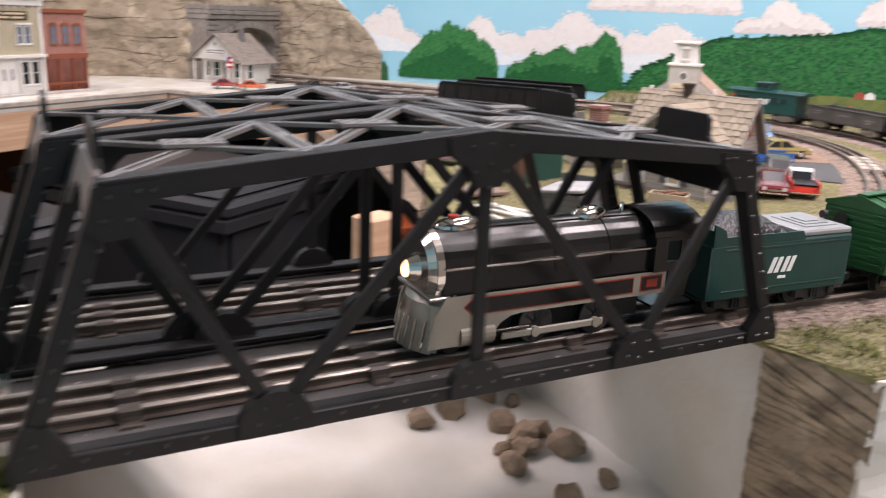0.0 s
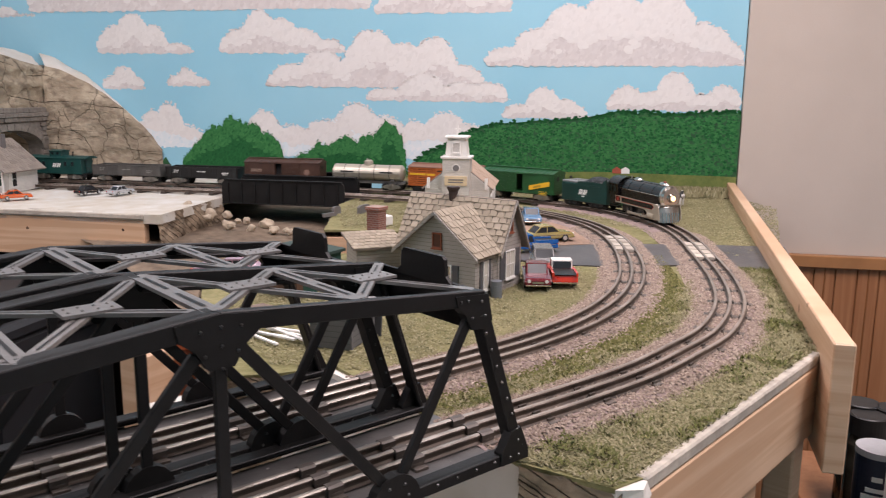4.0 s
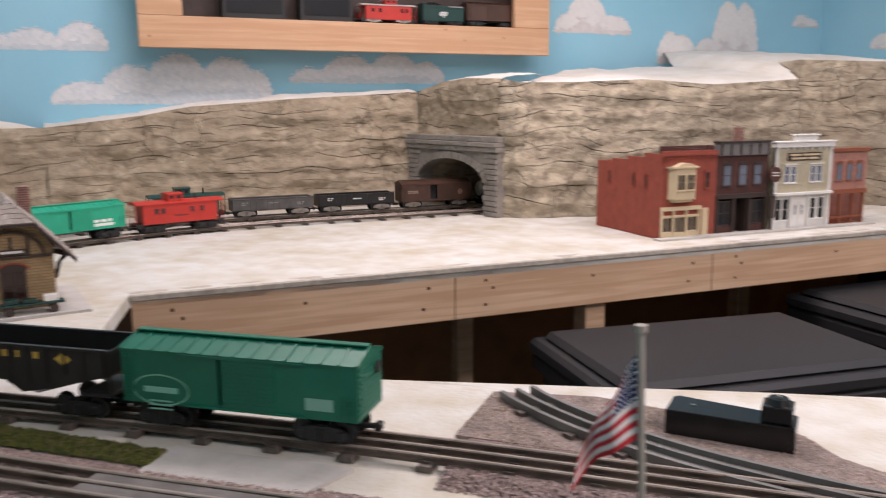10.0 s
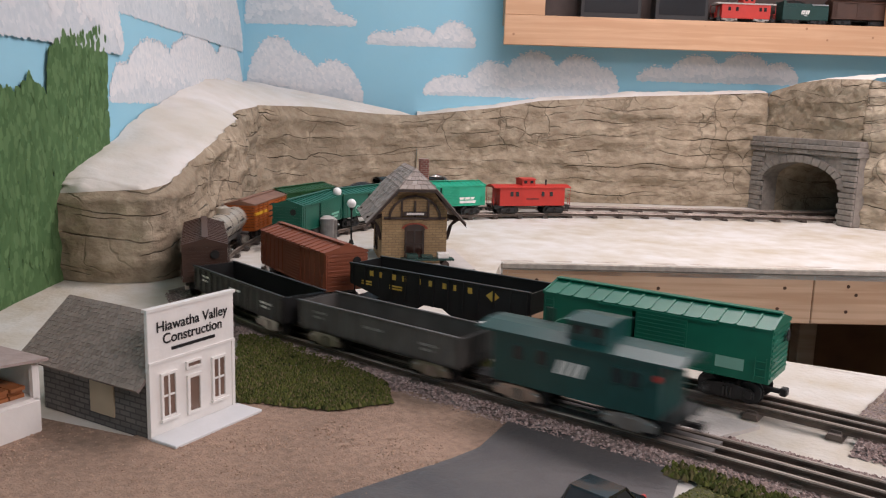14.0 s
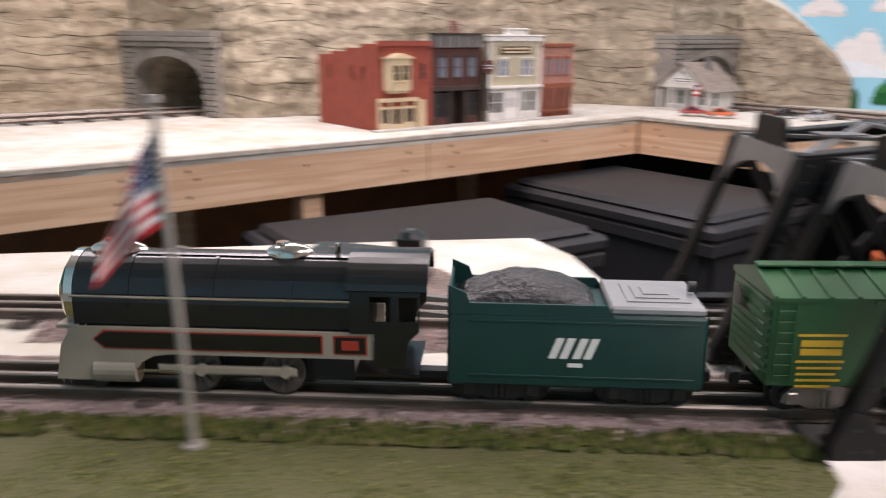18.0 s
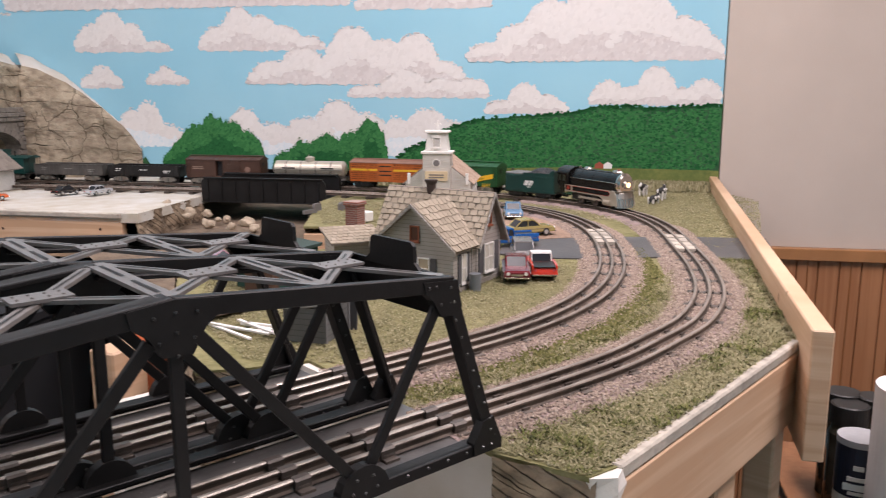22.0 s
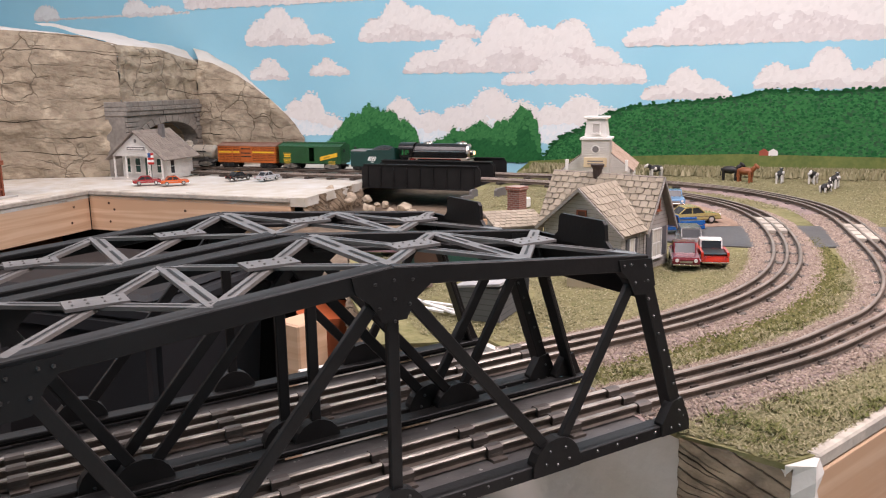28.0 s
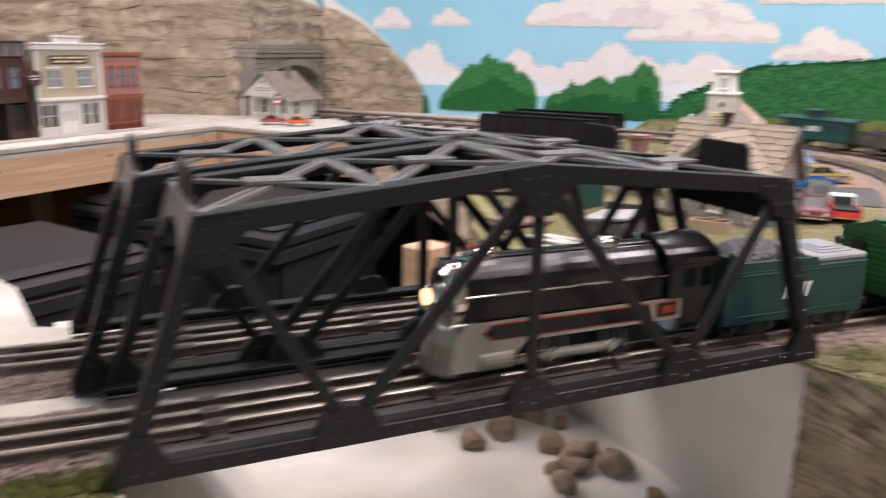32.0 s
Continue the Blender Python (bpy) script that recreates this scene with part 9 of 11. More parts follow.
for k in range(10):
    a0, a1 = math.pi * k / 10, math.pi * (k + 1) / 10
    add_prism(bm, [(W / 2 + r * math.cos(a), 0.076 + r * 0.9 * math.sin(a)) for r, a in ((0.040, a0), (0.040, a1), (0.0435, a1), (0.0435, a0))], 1, -0.004, -0.0005)
add_box(bm, 0.003, -0.004, 0.076, W - 0.003, -0.0005, 0.0795)
for x in (0.030, W / 2 - 0.0015, W - 0.033):
    add_box(bm, x, -0.0038, 0.0795, x + 0.003, -0.0005, 0.106)
part("timber_arch", bm, TRIMD, dp, "dark timber gable arch")
sg = fbox(dp, "signboard", F, W / 2 - 0.019, W / 2 + 0.019, -0.0060, -0.0042, 0.082, 0.089, TRIMD, "dark depot signboard")
fbox(sg, "lettering_bar", F, W / 2 - 0.014, W / 2 + 0.014, -0.0064, -0.0061, 0.0838, 0.0872, TRIMW)
wd = window(dp, F, W / 2 - 0.016, 0.012, 0.032, 0.048, TRIMD, 2, 2, mat("warm_dark_glass", (0.035, 0.016, 0.011), 0.2, bump=0), arch=True, t=0.003)
for k in range(9):
    a0, a1 = math.pi * (0.08 + 0.84 * k / 9), math.pi * (0.08 + 0.84 * (k + 0.92) / 9)
    bm = bmesh.new()
    add_prism(bm, [(W / 2 + r * math.cos(a), 0.058 + 0.55 * r * math.sin(a)) for r, a in ((0.0185, a0), (0.0185, a1), (0.0225, a1), (0.0225, a0))], 1, -0.0030, -0.0004)
    part("arch_stone", bm, SHOPRED, dp)
part("chimney", box(W / 2 + 0.020, 0.088, 0.10, W / 2 + 0.036, 0.104, 0.168, 0.0006), CHIMB, dp, "red-brown brick chimney")
window(dp, face(W, 0, 90), 0.045, 0.018, 0.026, 0.040, TRIMD, 2, 2, GLASSD)
window(dp, face(0, D, -90), 0.045, 0.018, 0.026, 0.040, TRIMD, 2, 2, GLASSD)
slab("depot_platform", [tuple((dp.matrix_world @ Vector((x, y, 0))).xy) for x, y in ((-0.03, -0.05), (0.145, -0.05), (0.145, 0.14), (-0.03, 0.14))], -0.001, 0.003, GREYC, "pale plaster platform round the depot")
bc = thing("baggage_cart", dp.matrix_world @ Matrix.Translation((0.070, -0.030, 0.003)), "dark green baggage cart with white parcels", "cart")
part("cart_bed", box(-0.042, -0.010, 0.012, 0.042, 0.010, 0.015, 0.0004), TGREEN, bc)
for x in (-0.028, 0.028):
    for y in (-0.011, 0.011):
        part("cart_wheel", cyl(0.0058, (x, y - 0.001, 0.0058), (x, y + 0.001, 0.0058), None, 14), TRIMD, bc)
for x, z in ((-0.034, 0.022), (-0.01, 0.020), (0.016, 0.024)):
    part("parcel", box(x, -0.008, 0.0152, x + 0.018, 0.006, z, 0.0006), TGREEN if x < 0 else TRIMW, bc)
for x, y, h in ((-1.44, 1.066, 0.094), (-1.36, 1.02, 0.082)):
    lp = thing("lamp_post", pose(x, y, 0), "black toy street lamp with white globe", "street lamp", "street lamps")
    part("base", cyl(0.0055, (0, 0, 0), (0, 0, 0.008), 0.003, 12), CARB, lp)
    part("post", cyl(0.0018, (0, 0, 0.006), (0, 0, h - 0.016), None, 10), CARB, lp)
    part("collar", cyl(0.0035, (0, 0, h - 0.018), (0, 0, h - 0.014), None, 12), CARB, lp)
    bm = bmesh.new()
    bmesh.ops.create_uvsphere(bm, u_segments=18, v_segments=12, radius=0.0085, matrix=Matrix.Translation((0, 0, h - 0.006)))
    part("globe", bm, mat("white_globe", (0.85, 0.84, 0.82), 0.3, var=0.02, bump=0), lp, smooth=True)
tk = thing("tank_cluster", pose(-1.395, 0.985, 0), "group of grey storage tanks with domed lids", "tank")
part("plinth", box(-0.03, -0.03, 0, 0.03, 0.03, 0.004), GREYC, tk)
for k, (x, y) in enumerate(((-0.014, -0.012), (0.016, -0.010), (0.0, 0.016), (-0.022, 0.016))):
    bd = part("tank_body", cyl(0.0125, (x, y, 0.004), (x, y, 0.044 + 0.006 * (k % 2)), None, 20), mat("mottled_grey", (0.26, 0.25, 0.235), 0.6, var=0.25, scale=70), tk)
    part("tank_lid", cyl(0.0130, (x, y, 0.044 + 0.006 * (k % 2)), (x, y, 0.049 + 0.006 * (k % 2)), 0.006, 20), GREYC, bd)

# ---------------------------------------------------------------- workshop and lumber shed
wk = thing("workshop", Matrix.Translation((-0.8535, 0.2445, 0)) @ Matrix.Rotation(radians(95.9), 4, "Z"), "small workshop with white false front and grey shingle roof", "workshop")
W, H_ = 0.0875, 0.099
part("false_front", box(0, 0, 0, W, 0.0035, H_, 0.0004), TRIMW, wk, "white painted false front")
part("front_cap", box(-0.001, -0.0012, H_, W + 0.001, 0.0046, H_ + 0.0022), TRIMW, wk)
fbox(wk, "front_band", F, 0, W, -0.0010, 0, 0.0585, 0.0605, TRIMW)
GLASSP = mat("brownish_glass", (0.20, 0.13, 0.10), 0.2, var=0.15, bump=0)
for x in (0.010, W - 0.026):
    window(wk, F, x, 0.014, 0.0155, 0.036, TRIMW, 2, 2, GLASSP, True, t=0.0020)
for x0, x1 in ((0.0, 0.003), (W - 0.003, W)):
    fbox(wk, "corner_board", F, x0, x1, -0.0008, 0, 0.0, 0.0585, TRIMW)
window(wk, F, 0.0355, 0.010, 0.0150, 0.032, TRIMW, 1, 1, GLASSP, False, t=0.0024, name="door")
window(wk, F, 0.0350, 0.047, 0.0160, 0.0065, TRIMW, 1, 1, GLASSP, False, t=0.0016, name="transom")
part("front_slab", box(-0.001, -0.028, 0, W + 0.003, -0.0003, 0.0032, 0.0005), mat("blue_white_slab", (0.62, 0.63, 0.63), 0.7, var=0.06), wk, "pale slab before the door")


def sign_text(parent, words, x, z, size, F_):
    cu = bpy.data.curves.new("lettering", "FONT")
    cu.body, cu.size, cu.align_x, cu.extrude = words, size, "CENTER", 0.0001
    cu.offset = 0.00016
    cu.materials.append(CARB)
    ob = new("lettering", cu)
    ob.parent = parent
    ob.matrix_local = F_ @ pose(x, -0.0006, z, 90, 0, 0)
    return ob


sign_text(wk, "Hiawatha Valley", W / 2, 0.0825, 0.0112, F)
sign_text(wk, "Construction", W / 2, 0.0725, 0.0112, F)
fbox(wk, "lettering_bar", F, 0.022, 0.066, -0.0004, 0, 0.0662, 0.0684, CARB)
for k in range(6):
    fbox(wk, "lettering_bar", F, 0.0220 + k * 0.0076, 0.0280 + k * 0.0076, -0.0006, -0.00041, 0.0660, 0.0686, CARB)
part("stone_wall", box(0.001, 0.004, 0, 0.006, 0.128, 0.046), STONEW, wk, "grey stone side wall")
part("stone_wall", box(W - 0.006, 0.004, 0, W - 0.001, 0.128, 0.046), STONEW, wk)
bm = bmesh.new()
add_prism(bm, [(0.006, 0), (W - 0.006, 0), (W - 0.006, 0.046), (W / 2, 0.080), (0.006, 0.046)], 1, 0.122, 0.128)
part("end_wall", bm, STONEW, wk)
part("boarded_window", box(-0.0006, 0.040, 0.010, 0.0010, 0.068, 0.036, 0.0003), BOARDT, wk, "tan boarded-up window")
for s in (-1, 1):
    e = W / 2 + s * (W / 2 + 0.008)
    shingles(wk, (e, 0.0036, 0.0405), (e, 0.150, 0.0405), (W / 2, 0.150, 0.084), (W / 2, 0.0036, 0.084), 17, 30, TABGREY, rb, 0.0006)
ls = thing("lumber_shed", pose(-0.934, 0.200, 0, 0, 0, 188), "white open lumber shed stacked with orange-brown planks", "shed")
for x in (0.0, 0.055, 0.11):
    for y in (0.0, 0.055):
        part("post", box(x - 0.002, y - 0.002, 0, x + 0.002, y + 0.002, 0.058 + 0.1 * y), TRIMW, ls)
part("back_wall", box(-0.002, -0.0035, 0, 0.112, -0.0021, 0.056), TRIMW, ls)
part("shelf", box(-0.002, -0.002, 0.026, 0.112, 0.057, 0.0285), TRIMW, ls)
part("floor", box(-0.002, -0.002, 0, 0.112, 0.057, 0.002), TRIMW, ls)
part("side_wall", box(-0.0035, -0.002, 0, -0.0021, 0.057, 0.026), TRIMW, ls)
bm = bmesh.new()
add_prism(bm, [(-0.008, 0.0565), (0.066, 0.064), (0.066, 0.066), (-0.008, 0.0585)], 0, -0.008, 0.118)
part("roof", bm, mat("pinkish_roof", (0.36, 0.29, 0.26), 0.8, var=0.15, scale=60, bump=0.3), ls)
for k in range(12):
    z0 = 0.0288 + 0.0030 * (k // 4)
    part("plank", box(0.004 + rb.uniform(0, 0.006), 0.004 + (k % 4) * 0.0125, z0, 0.100 + rb.uniform(0, 0.008), 0.0155 + (k % 4) * 0.0125, z0 + 0.0028), mat("orange_plank", (0.42, 0.15, 0.05), 0.6, var=0.2, scale=40), ls)
ld = thing("ladder", pose(-0.918, 0.158, 0, -18, 0, 150), "small orange wooden ladder leaning on the shed", "ladder")
for x in (-0.006, 0.006):
    part("rail", box(x - 0.0008, -0.0008, 0, x + 0.0008, 0.0008, 0.050), mat("orange_wood", (0.45, 0.20, 0.07), 0.6), ld)
for k in range(8):
    part("rung", box(-0.0055, -0.0006, 0.004 + k * 0.0058, 0.0055, 0.0006, 0.0052 + k * 0.0058), mat("orange_wood", (0.45, 0.20, 0.07)), ld)

# ---------------------------------------------------------------- house
ho_ = thing("farmhouse", pose(0.7354, 0.869, 0, 0, 0, -73), "grey clapboard house with tan shingle roof and cross gable", "house")
W, zw, zr_, zm, m0, m1 = 0.115, 0.060, 0.107, 0.115, 0.056, 0.122
mc = (m0 + m1) / 2
bm = bmesh.new()
add_prism(bm, [(0, 0), (W, 0), (W, zw), (W / 2, zr_), (0, zw)], 1, 0, m0 + 0.004)
part("wing", bm, CLAPG, ho_, "grey clapboard gable wing")
bm = bmesh.new()
add_prism(bm, [(m0, 0), (m1, 0), (m1, zw + 0.003), (mc, zm), (m0, zw + 0.003)], 0, -0.036, W + 0.001)
part("main_block", bm, CLAPG, ho_)
for s in (-1, 1):
    e = W / 2 + s * (W / 2 + 0.008)
    shingles(ho_, (e, -0.009, zw - 0.005), (e, m0 + 0.002, zw - 0.005), (W / 2, mc - 0.004, zr_ + 0.004), (W / 2, -0.009, zr_ + 0.004), 8, 9, TABTAN, rb, 0.0013)
for s in (-1, 1):
    e = mc + s * (mc - m0 + 0.008)
    shingles(ho_, (-0.044, e, zw - 0.009), (W + 0.010, e, zw - 0.009), (W + 0.010, mc, zm + 0.005), (-0.044, mc, zm + 0.005), 9, 15, TABTAN, rb, 0.0013)
for s in (-1, 1):
    e = W / 2 + s * (W / 2 + 0.008)
    bm = bmesh.new()
    add_prism(bm, [(e, zw - 0.010), (e, zw - 0.0055), (W / 2, zr_ + 0.0035), (W / 2, zr_ - 0.001)], 1, -0.0105, -0.0085)
    part("bargeboard", bm, CLAPG, ho_)
    e = mc + s * (mc - m0 + 0.008)
    bm = bmesh.new()
    add_prism(bm, [(e, zw - 0.014), (e, zw - 0.0095), (mc, zm + 0.0045), (mc, zm)], 0, W + 0.0095, W + 0.0115)
    part("bargeboard", bm, CLAPG, ho_)
BROWNG = mat("brown_glass", (0.10, 0.045, 0.03), 0.3, bump=0)
BLIND = mat("pale_blind", (0.55, 0.52, 0.45), 0.7)
window(ho_, F, W / 2 - 0.007, 0.062, 0.014, 0.020, RUSTC, 1, 1, BROWNG)
window(ho_, F, 0.062, 0.014, 0.018, 0.028, TRIMW, 1, 2, BOARDT, shutters=SHUT)
window(ho_, F, 0.016, 0.012, 0.014, 0.032, TRIMW, 1, 2, BLIND)
FR = face(W, 0, 90)
window(ho_, FR, 0.017, 0.010, 0.013, 0.038, TRIMW, 1, 2, BLIND, shutters=SHUT)
FR2 = face(W + 0.001, 0, 90)
window(ho_, FR2, 0.075, 0.014, 0.026, 0.038, TRIMW, 2, 2, BLIND, shutters=SHUT)
window(ho_, FR2, mc - 0.006, 0.076, 0.011, 0.017, RUSTC, 1, 1, BROWNG)
for x in (0.0, W - 0.003):
    fbox(ho_, "corner_board", F, x, x + 0.003, -0.001, 0, 0, zw, CLAPG)
fbox(ho_, "corner_board", FR, 0.044, 0.047, -0.001, 0, 0, zw, CLAPG)
part("foundation", box(-0.0375, -0.0015, 0, W + 0.0022, m1 + 0.0015, 0.006), STONE, ho_)
bm = bmesh.new()
add_cyl(bm, 0.0058, (0.026, mc, 0.108), (0.026, mc, 0.124), 0.0066, seg=14)
add_cyl(bm, 0.0066, (0.026, mc, 0.124), (0.026, mc, 0.129), 0.0092, seg=14)
add_cyl(bm, 0.0092, (0.026, mc, 0.129), (0.026, mc, 0.131), seg=14)
part("chimney", bm, TRIMD, ho_, "flared dark brown chimney pot")
part("step", box(-0.002, -0.014, 0, 0.018, -0.002, 0.006, 0.0006), TRIMD, ho_)
# lean-to with a free-standing brick chimney behind the house
lt = thing("porch_shed", pose(0.80, 1.02, 0, 0, 0, -20), "low grey shed with sloping roof behind the house", "shed")
part("body", box(-0.035, -0.03, 0, 0.035, 0.03, 0.034), CLAPG, lt)
shingles(lt, (-0.042, -0.040, 0.033), (0.042, -0.040, 0.033), (0.042, 0.038, 0.046), (-0.042, 0.038, 0.046), 6, 10, TABTAN, rb, 0.001)
bk = thing("brick_chimney", pose(0.843, 1.072, 0, 0, 0, 20), "red brick chimney stack with corbelled top", "chimney")
part("shaft", box(-0.011, -0.011, 0, 0.011, 0.011, 0.074), CHIMB, bk)
part("cap", box(-0.0135, -0.0135, 0.0741, 0.0135, 0.0135, 0.080, 0.0008), CHIMB, bk)

# ---------------------------------------------------------------- church
chx = thing("church", pose(1.125, 1.294, 0, 0, 0, -48.5), "white church with square belfry, cross and faded shingle roof", "church")
W, D, ze, zp = 0.130, 0.165, 0.072, 0.122
bm = bmesh.new()
add_prism(bm, [(0, 0), (W, 0), (W, ze), (W / 2, zp), (0, ze)], 1, 0, D)
part("nave", bm, CLAPW, chx)
for s in (-1, 1):
    e = W / 2 + s * (W / 2 + 0.007)
    shingles(chx, (e, 0.004, ze - 0.004), (e, D + 0.006, ze - 0.004), (W / 2, D + 0.006, zp + 0.003), (W / 2, 0.004, zp + 0.003), 11, 18, TABPINK, rb, 0.001)
tw = part("tower", box(W / 2 - 0.027, -0.022, 0, W / 2 + 0.027, 0.024, 0.130), CLAPW, chx)
part("tower_cornice", box(W / 2 - 0.0305, -0.0255, 0.1301, W / 2 + 0.0305, 0.0275, 0.1345, 0.0006), TRIMW, tw)
part("belfry", prism([(W / 2 - 0.0225, 0.1346), (W / 2 + 0.0225, 0.1346), (W / 2 + 0.018, 0.170), (W / 2 - 0.018, 0.170)], 1, -0.018, 0.020), TRIMW, tw)
part("belfry_cap", box(W / 2 - 0.0235, -0.0235, 0.1701, W / 2 + 0.0235, 0.0255, 0.1745, 0.0008), TRIMW, tw)
cr = part("cross", box(W / 2 - 0.0012, -0.001, 0.1746, W / 2 + 0.0012, 0.0012, 0.194), TRIMW, tw)
part("cross_arm", box(W / 2 - 0.0065, -0.001, 0.186, W / 2 + 0.0065, 0.0012, 0.1884), TRIMW, cr)
FT = face(0, -0.022, 0)
window(chx, face(0, -0.0185, 0), W / 2 - 0.008, 0.142, 0.016, 0.020, TRIMW, 1, 1, GREYC, arch=True, name="louvre")
part("rose_window", cyl(0.0062, (W / 2, -0.0235, 0.112), (W / 2, -0.0215, 0.112), None, 16), GREYT, chx)
part("rose_ring", cyl(0.0085, (W / 2, -0.0228, 0.112), (W / 2, -0.0212, 0.112), None, 16), TRIMW, chx)
nb = fbox(chx, "notice_board", FT, W / 2 - 0.022, W / 2 + 0.022, -0.003, 0, 0.078, 0.096, CREAM, "cream notice board over the door")
for z in (0.083, 0.088):
    fbox(nb, "lettering_bar", FT, W / 2 - 0.015, W / 2 + 0.015, -0.0034, -0.0031, z, z + 0.0022, GREYT)
fbox(chx, "door", FT, W / 2 - 0.012, W / 2 + 0.012, -0.0015, 0, 0, 0.052, TRIMD)
for x in (0.004, W - 0.010):
    part("pinnacle", box(x, -0.004, ze - 0.004, x + 0.006, 0.003, ze + 0.018, 0.0006), TRIMW, chx)
for y in (0.030, 0.075, 0.120):
    window(chx, face(W, 0, 90), y, 0.018, 0.016, 0.034, TRIMW, 1, 2, PANEB, arch=True)
    window(chx, face(0, D, -90), D - y - 0.016, 0.018, 0.016, 0.034, TRIMW, 1, 2, PANEB, arch=True)

# ---------------------------------------------------------------- yard
ou = thing("grey_crate", pose(0.545, 0.722, 0.001, 0, 0, 32), "weathered grey boarded crate with dark hinged lid", "crate")
part("carcass", box(-0.030, -0.022, 0, 0.030, 0.022, 0.036), lined("grey_boards", (0.14, 0.145, 0.15), 0.006, 0.5), ou)
for x in (-0.030, 0.027):
    for y in (-0.0235, 0.0205):
        part("batten", box(x, y, 0.0, x + 0.003, y + 0.003, 0.0362), mat("grey_batten", (0.17, 0.17, 0.175), 0.7), ou)
part("lid", box(-0.032, -0.025, 0, 0.032, 0.025, 0.003, 0.0004, pose(0, 0, 0.0365, -7, 0, 0)), mat("pale_grey_lid", (0.42, 0.42, 0.42), 0.6, var=0.2, scale=40), ou)
part("leaning_panel", box(0.0305, -0.030, 0.0, 0.0335, 0.026, 0.050, 0.0003, pose(0, 0, 0, 0, 9, 0)), mat("dark_panel", (0.045, 0.047, 0.05), 0.6), ou)
gs = thing("green_shed", pose(0.635, 0.955, 0, 0, 0, 18), "dark green shed with brown door", "shed")
part("body", box(-0.040, -0.035, 0, 0.040, 0.035, 0.048), lined("green_boards", (0.012, 0.062, 0.045), 0.006, 0.6, upright=True), gs)
part("door", box(-0.052, -0.0368, 0.0, -0.0402, 0.010, 0.046), mat("shed_brown", (0.10, 0.05, 0.03), 0.7), gs)
bm = bmesh.new()
add_prism(bm, [(-0.040, 0.0481), (0.040, 0.0481), (0.040, 0.0565), (-0.040, 0.0520)], 0, -0.044, 0.044)
part("roof", bm, mat("shed_roof", (0.03, 0.06, 0.05), 0.7, var=0.2), gs)
bd = thing("plywood_sheet", pose(0.515, 0.868, 0.004, 0, 3, 12), "flat brown board lying on the grass", "board")
part("sheet", box(-0.035, -0.022, 0, 0.035, 0.022, 0.004, 0.0005), mat("brown_sheet", (0.20, 0.145, 0.115), 0.8, var=0.2, scale=40), bd)
for k in range(6):
    pl = tagged(part("white_plank", box(-0.002, -0.042, 0, 0.002, 0.042, 0.0022, 0.0003), TRIMW), "white plank tossed on the grass", "plank", "white planks")
    pl.matrix_world = pose(0.478 + 0.009 * k, 0.79 - 0.006 * k, 0.002 + 0.0022 * (k % 2), 0, 0, 8 + 9 * (k % 3) + rb.uniform(-6, 6))
pb = thing("planter_box", pose(0.712, 0.758, 0, 0, 0, -50), "wooden box filled with split firewood", "box")
for y in (-0.011, 0.009):
    part("long_side", box(-0.022, y, 0, 0.022, y + 0.002, 0.015), BOARDT, pb)
for x in (-0.022, 0.020):
    part("short_side", box(x, -0.009, 0, x + 0.002, 0.009, 0.015), BOARDT, pb)
part("bottom", box(-0.020, -0.009, 0, 0.020, 0.009, 0.008), TRIMD, pb)
for k in range(14):
    x, y = rb.uniform(-0.017, 0.017), rb.uniform(-0.006, 0.006)
    part("log", cyl(0.0022, (x - 0.004, y - 0.003, 0.012 + 0.0015 * (k % 3)), (x + 0.004, y + 0.003, 0.0135 + 0.0015 * (k % 3)), None, 7), mat("log_bark", (0.22, 0.11, 0.06), 0.8, var=0.3), pb)
br_ = thing("barrel", pose(0.803, 0.756, 0), "grey metal barrel at the house corner", "barrel")
part("drum", cyl(0.0075, (0, 0, 0), (0, 0, 0.022), None, 18), mat("zinc", (0.22, 0.24, 0.26), 0.5, 0.3), br_)
for z in (0.006, 0.015):
    part("hoop", cyl(0.0079, (0, 0, z), (0, 0, z + 0.0012), None, 18), mat("zinc", (0.22, 0.24, 0.26)), br_)
for x, y, w, h, rz in ((1.043, 1.494, 0.012, 0.016, 20), (1.095, 1.467, 0.022, 0.018, 24), (1.01, 1.47, 0.018, 0.008, 10)):
    gv = tagged(part("gravestone", prism([(-w, 0), (w, 0), (w, h * 0.8), (w * 0.7, h), (-w * 0.7, h), (-w, h * 0.8)], 1, -0.003, 0.003), GREYT), "small grey stone block on the grassy terrace", "stone block", "gravestones")
    gv.matrix_world = pose(x, y, 0, 0, 0, rz)
wc = tagged(part("white_crate", box(-0.012, -0.010, 0, 0.012, 0.010, 0.020, 0.002), TRIMW), "small white box by the church", "box")
wc.matrix_world = pose(1.03, 1.30, 0.001, 0, 0, 10)


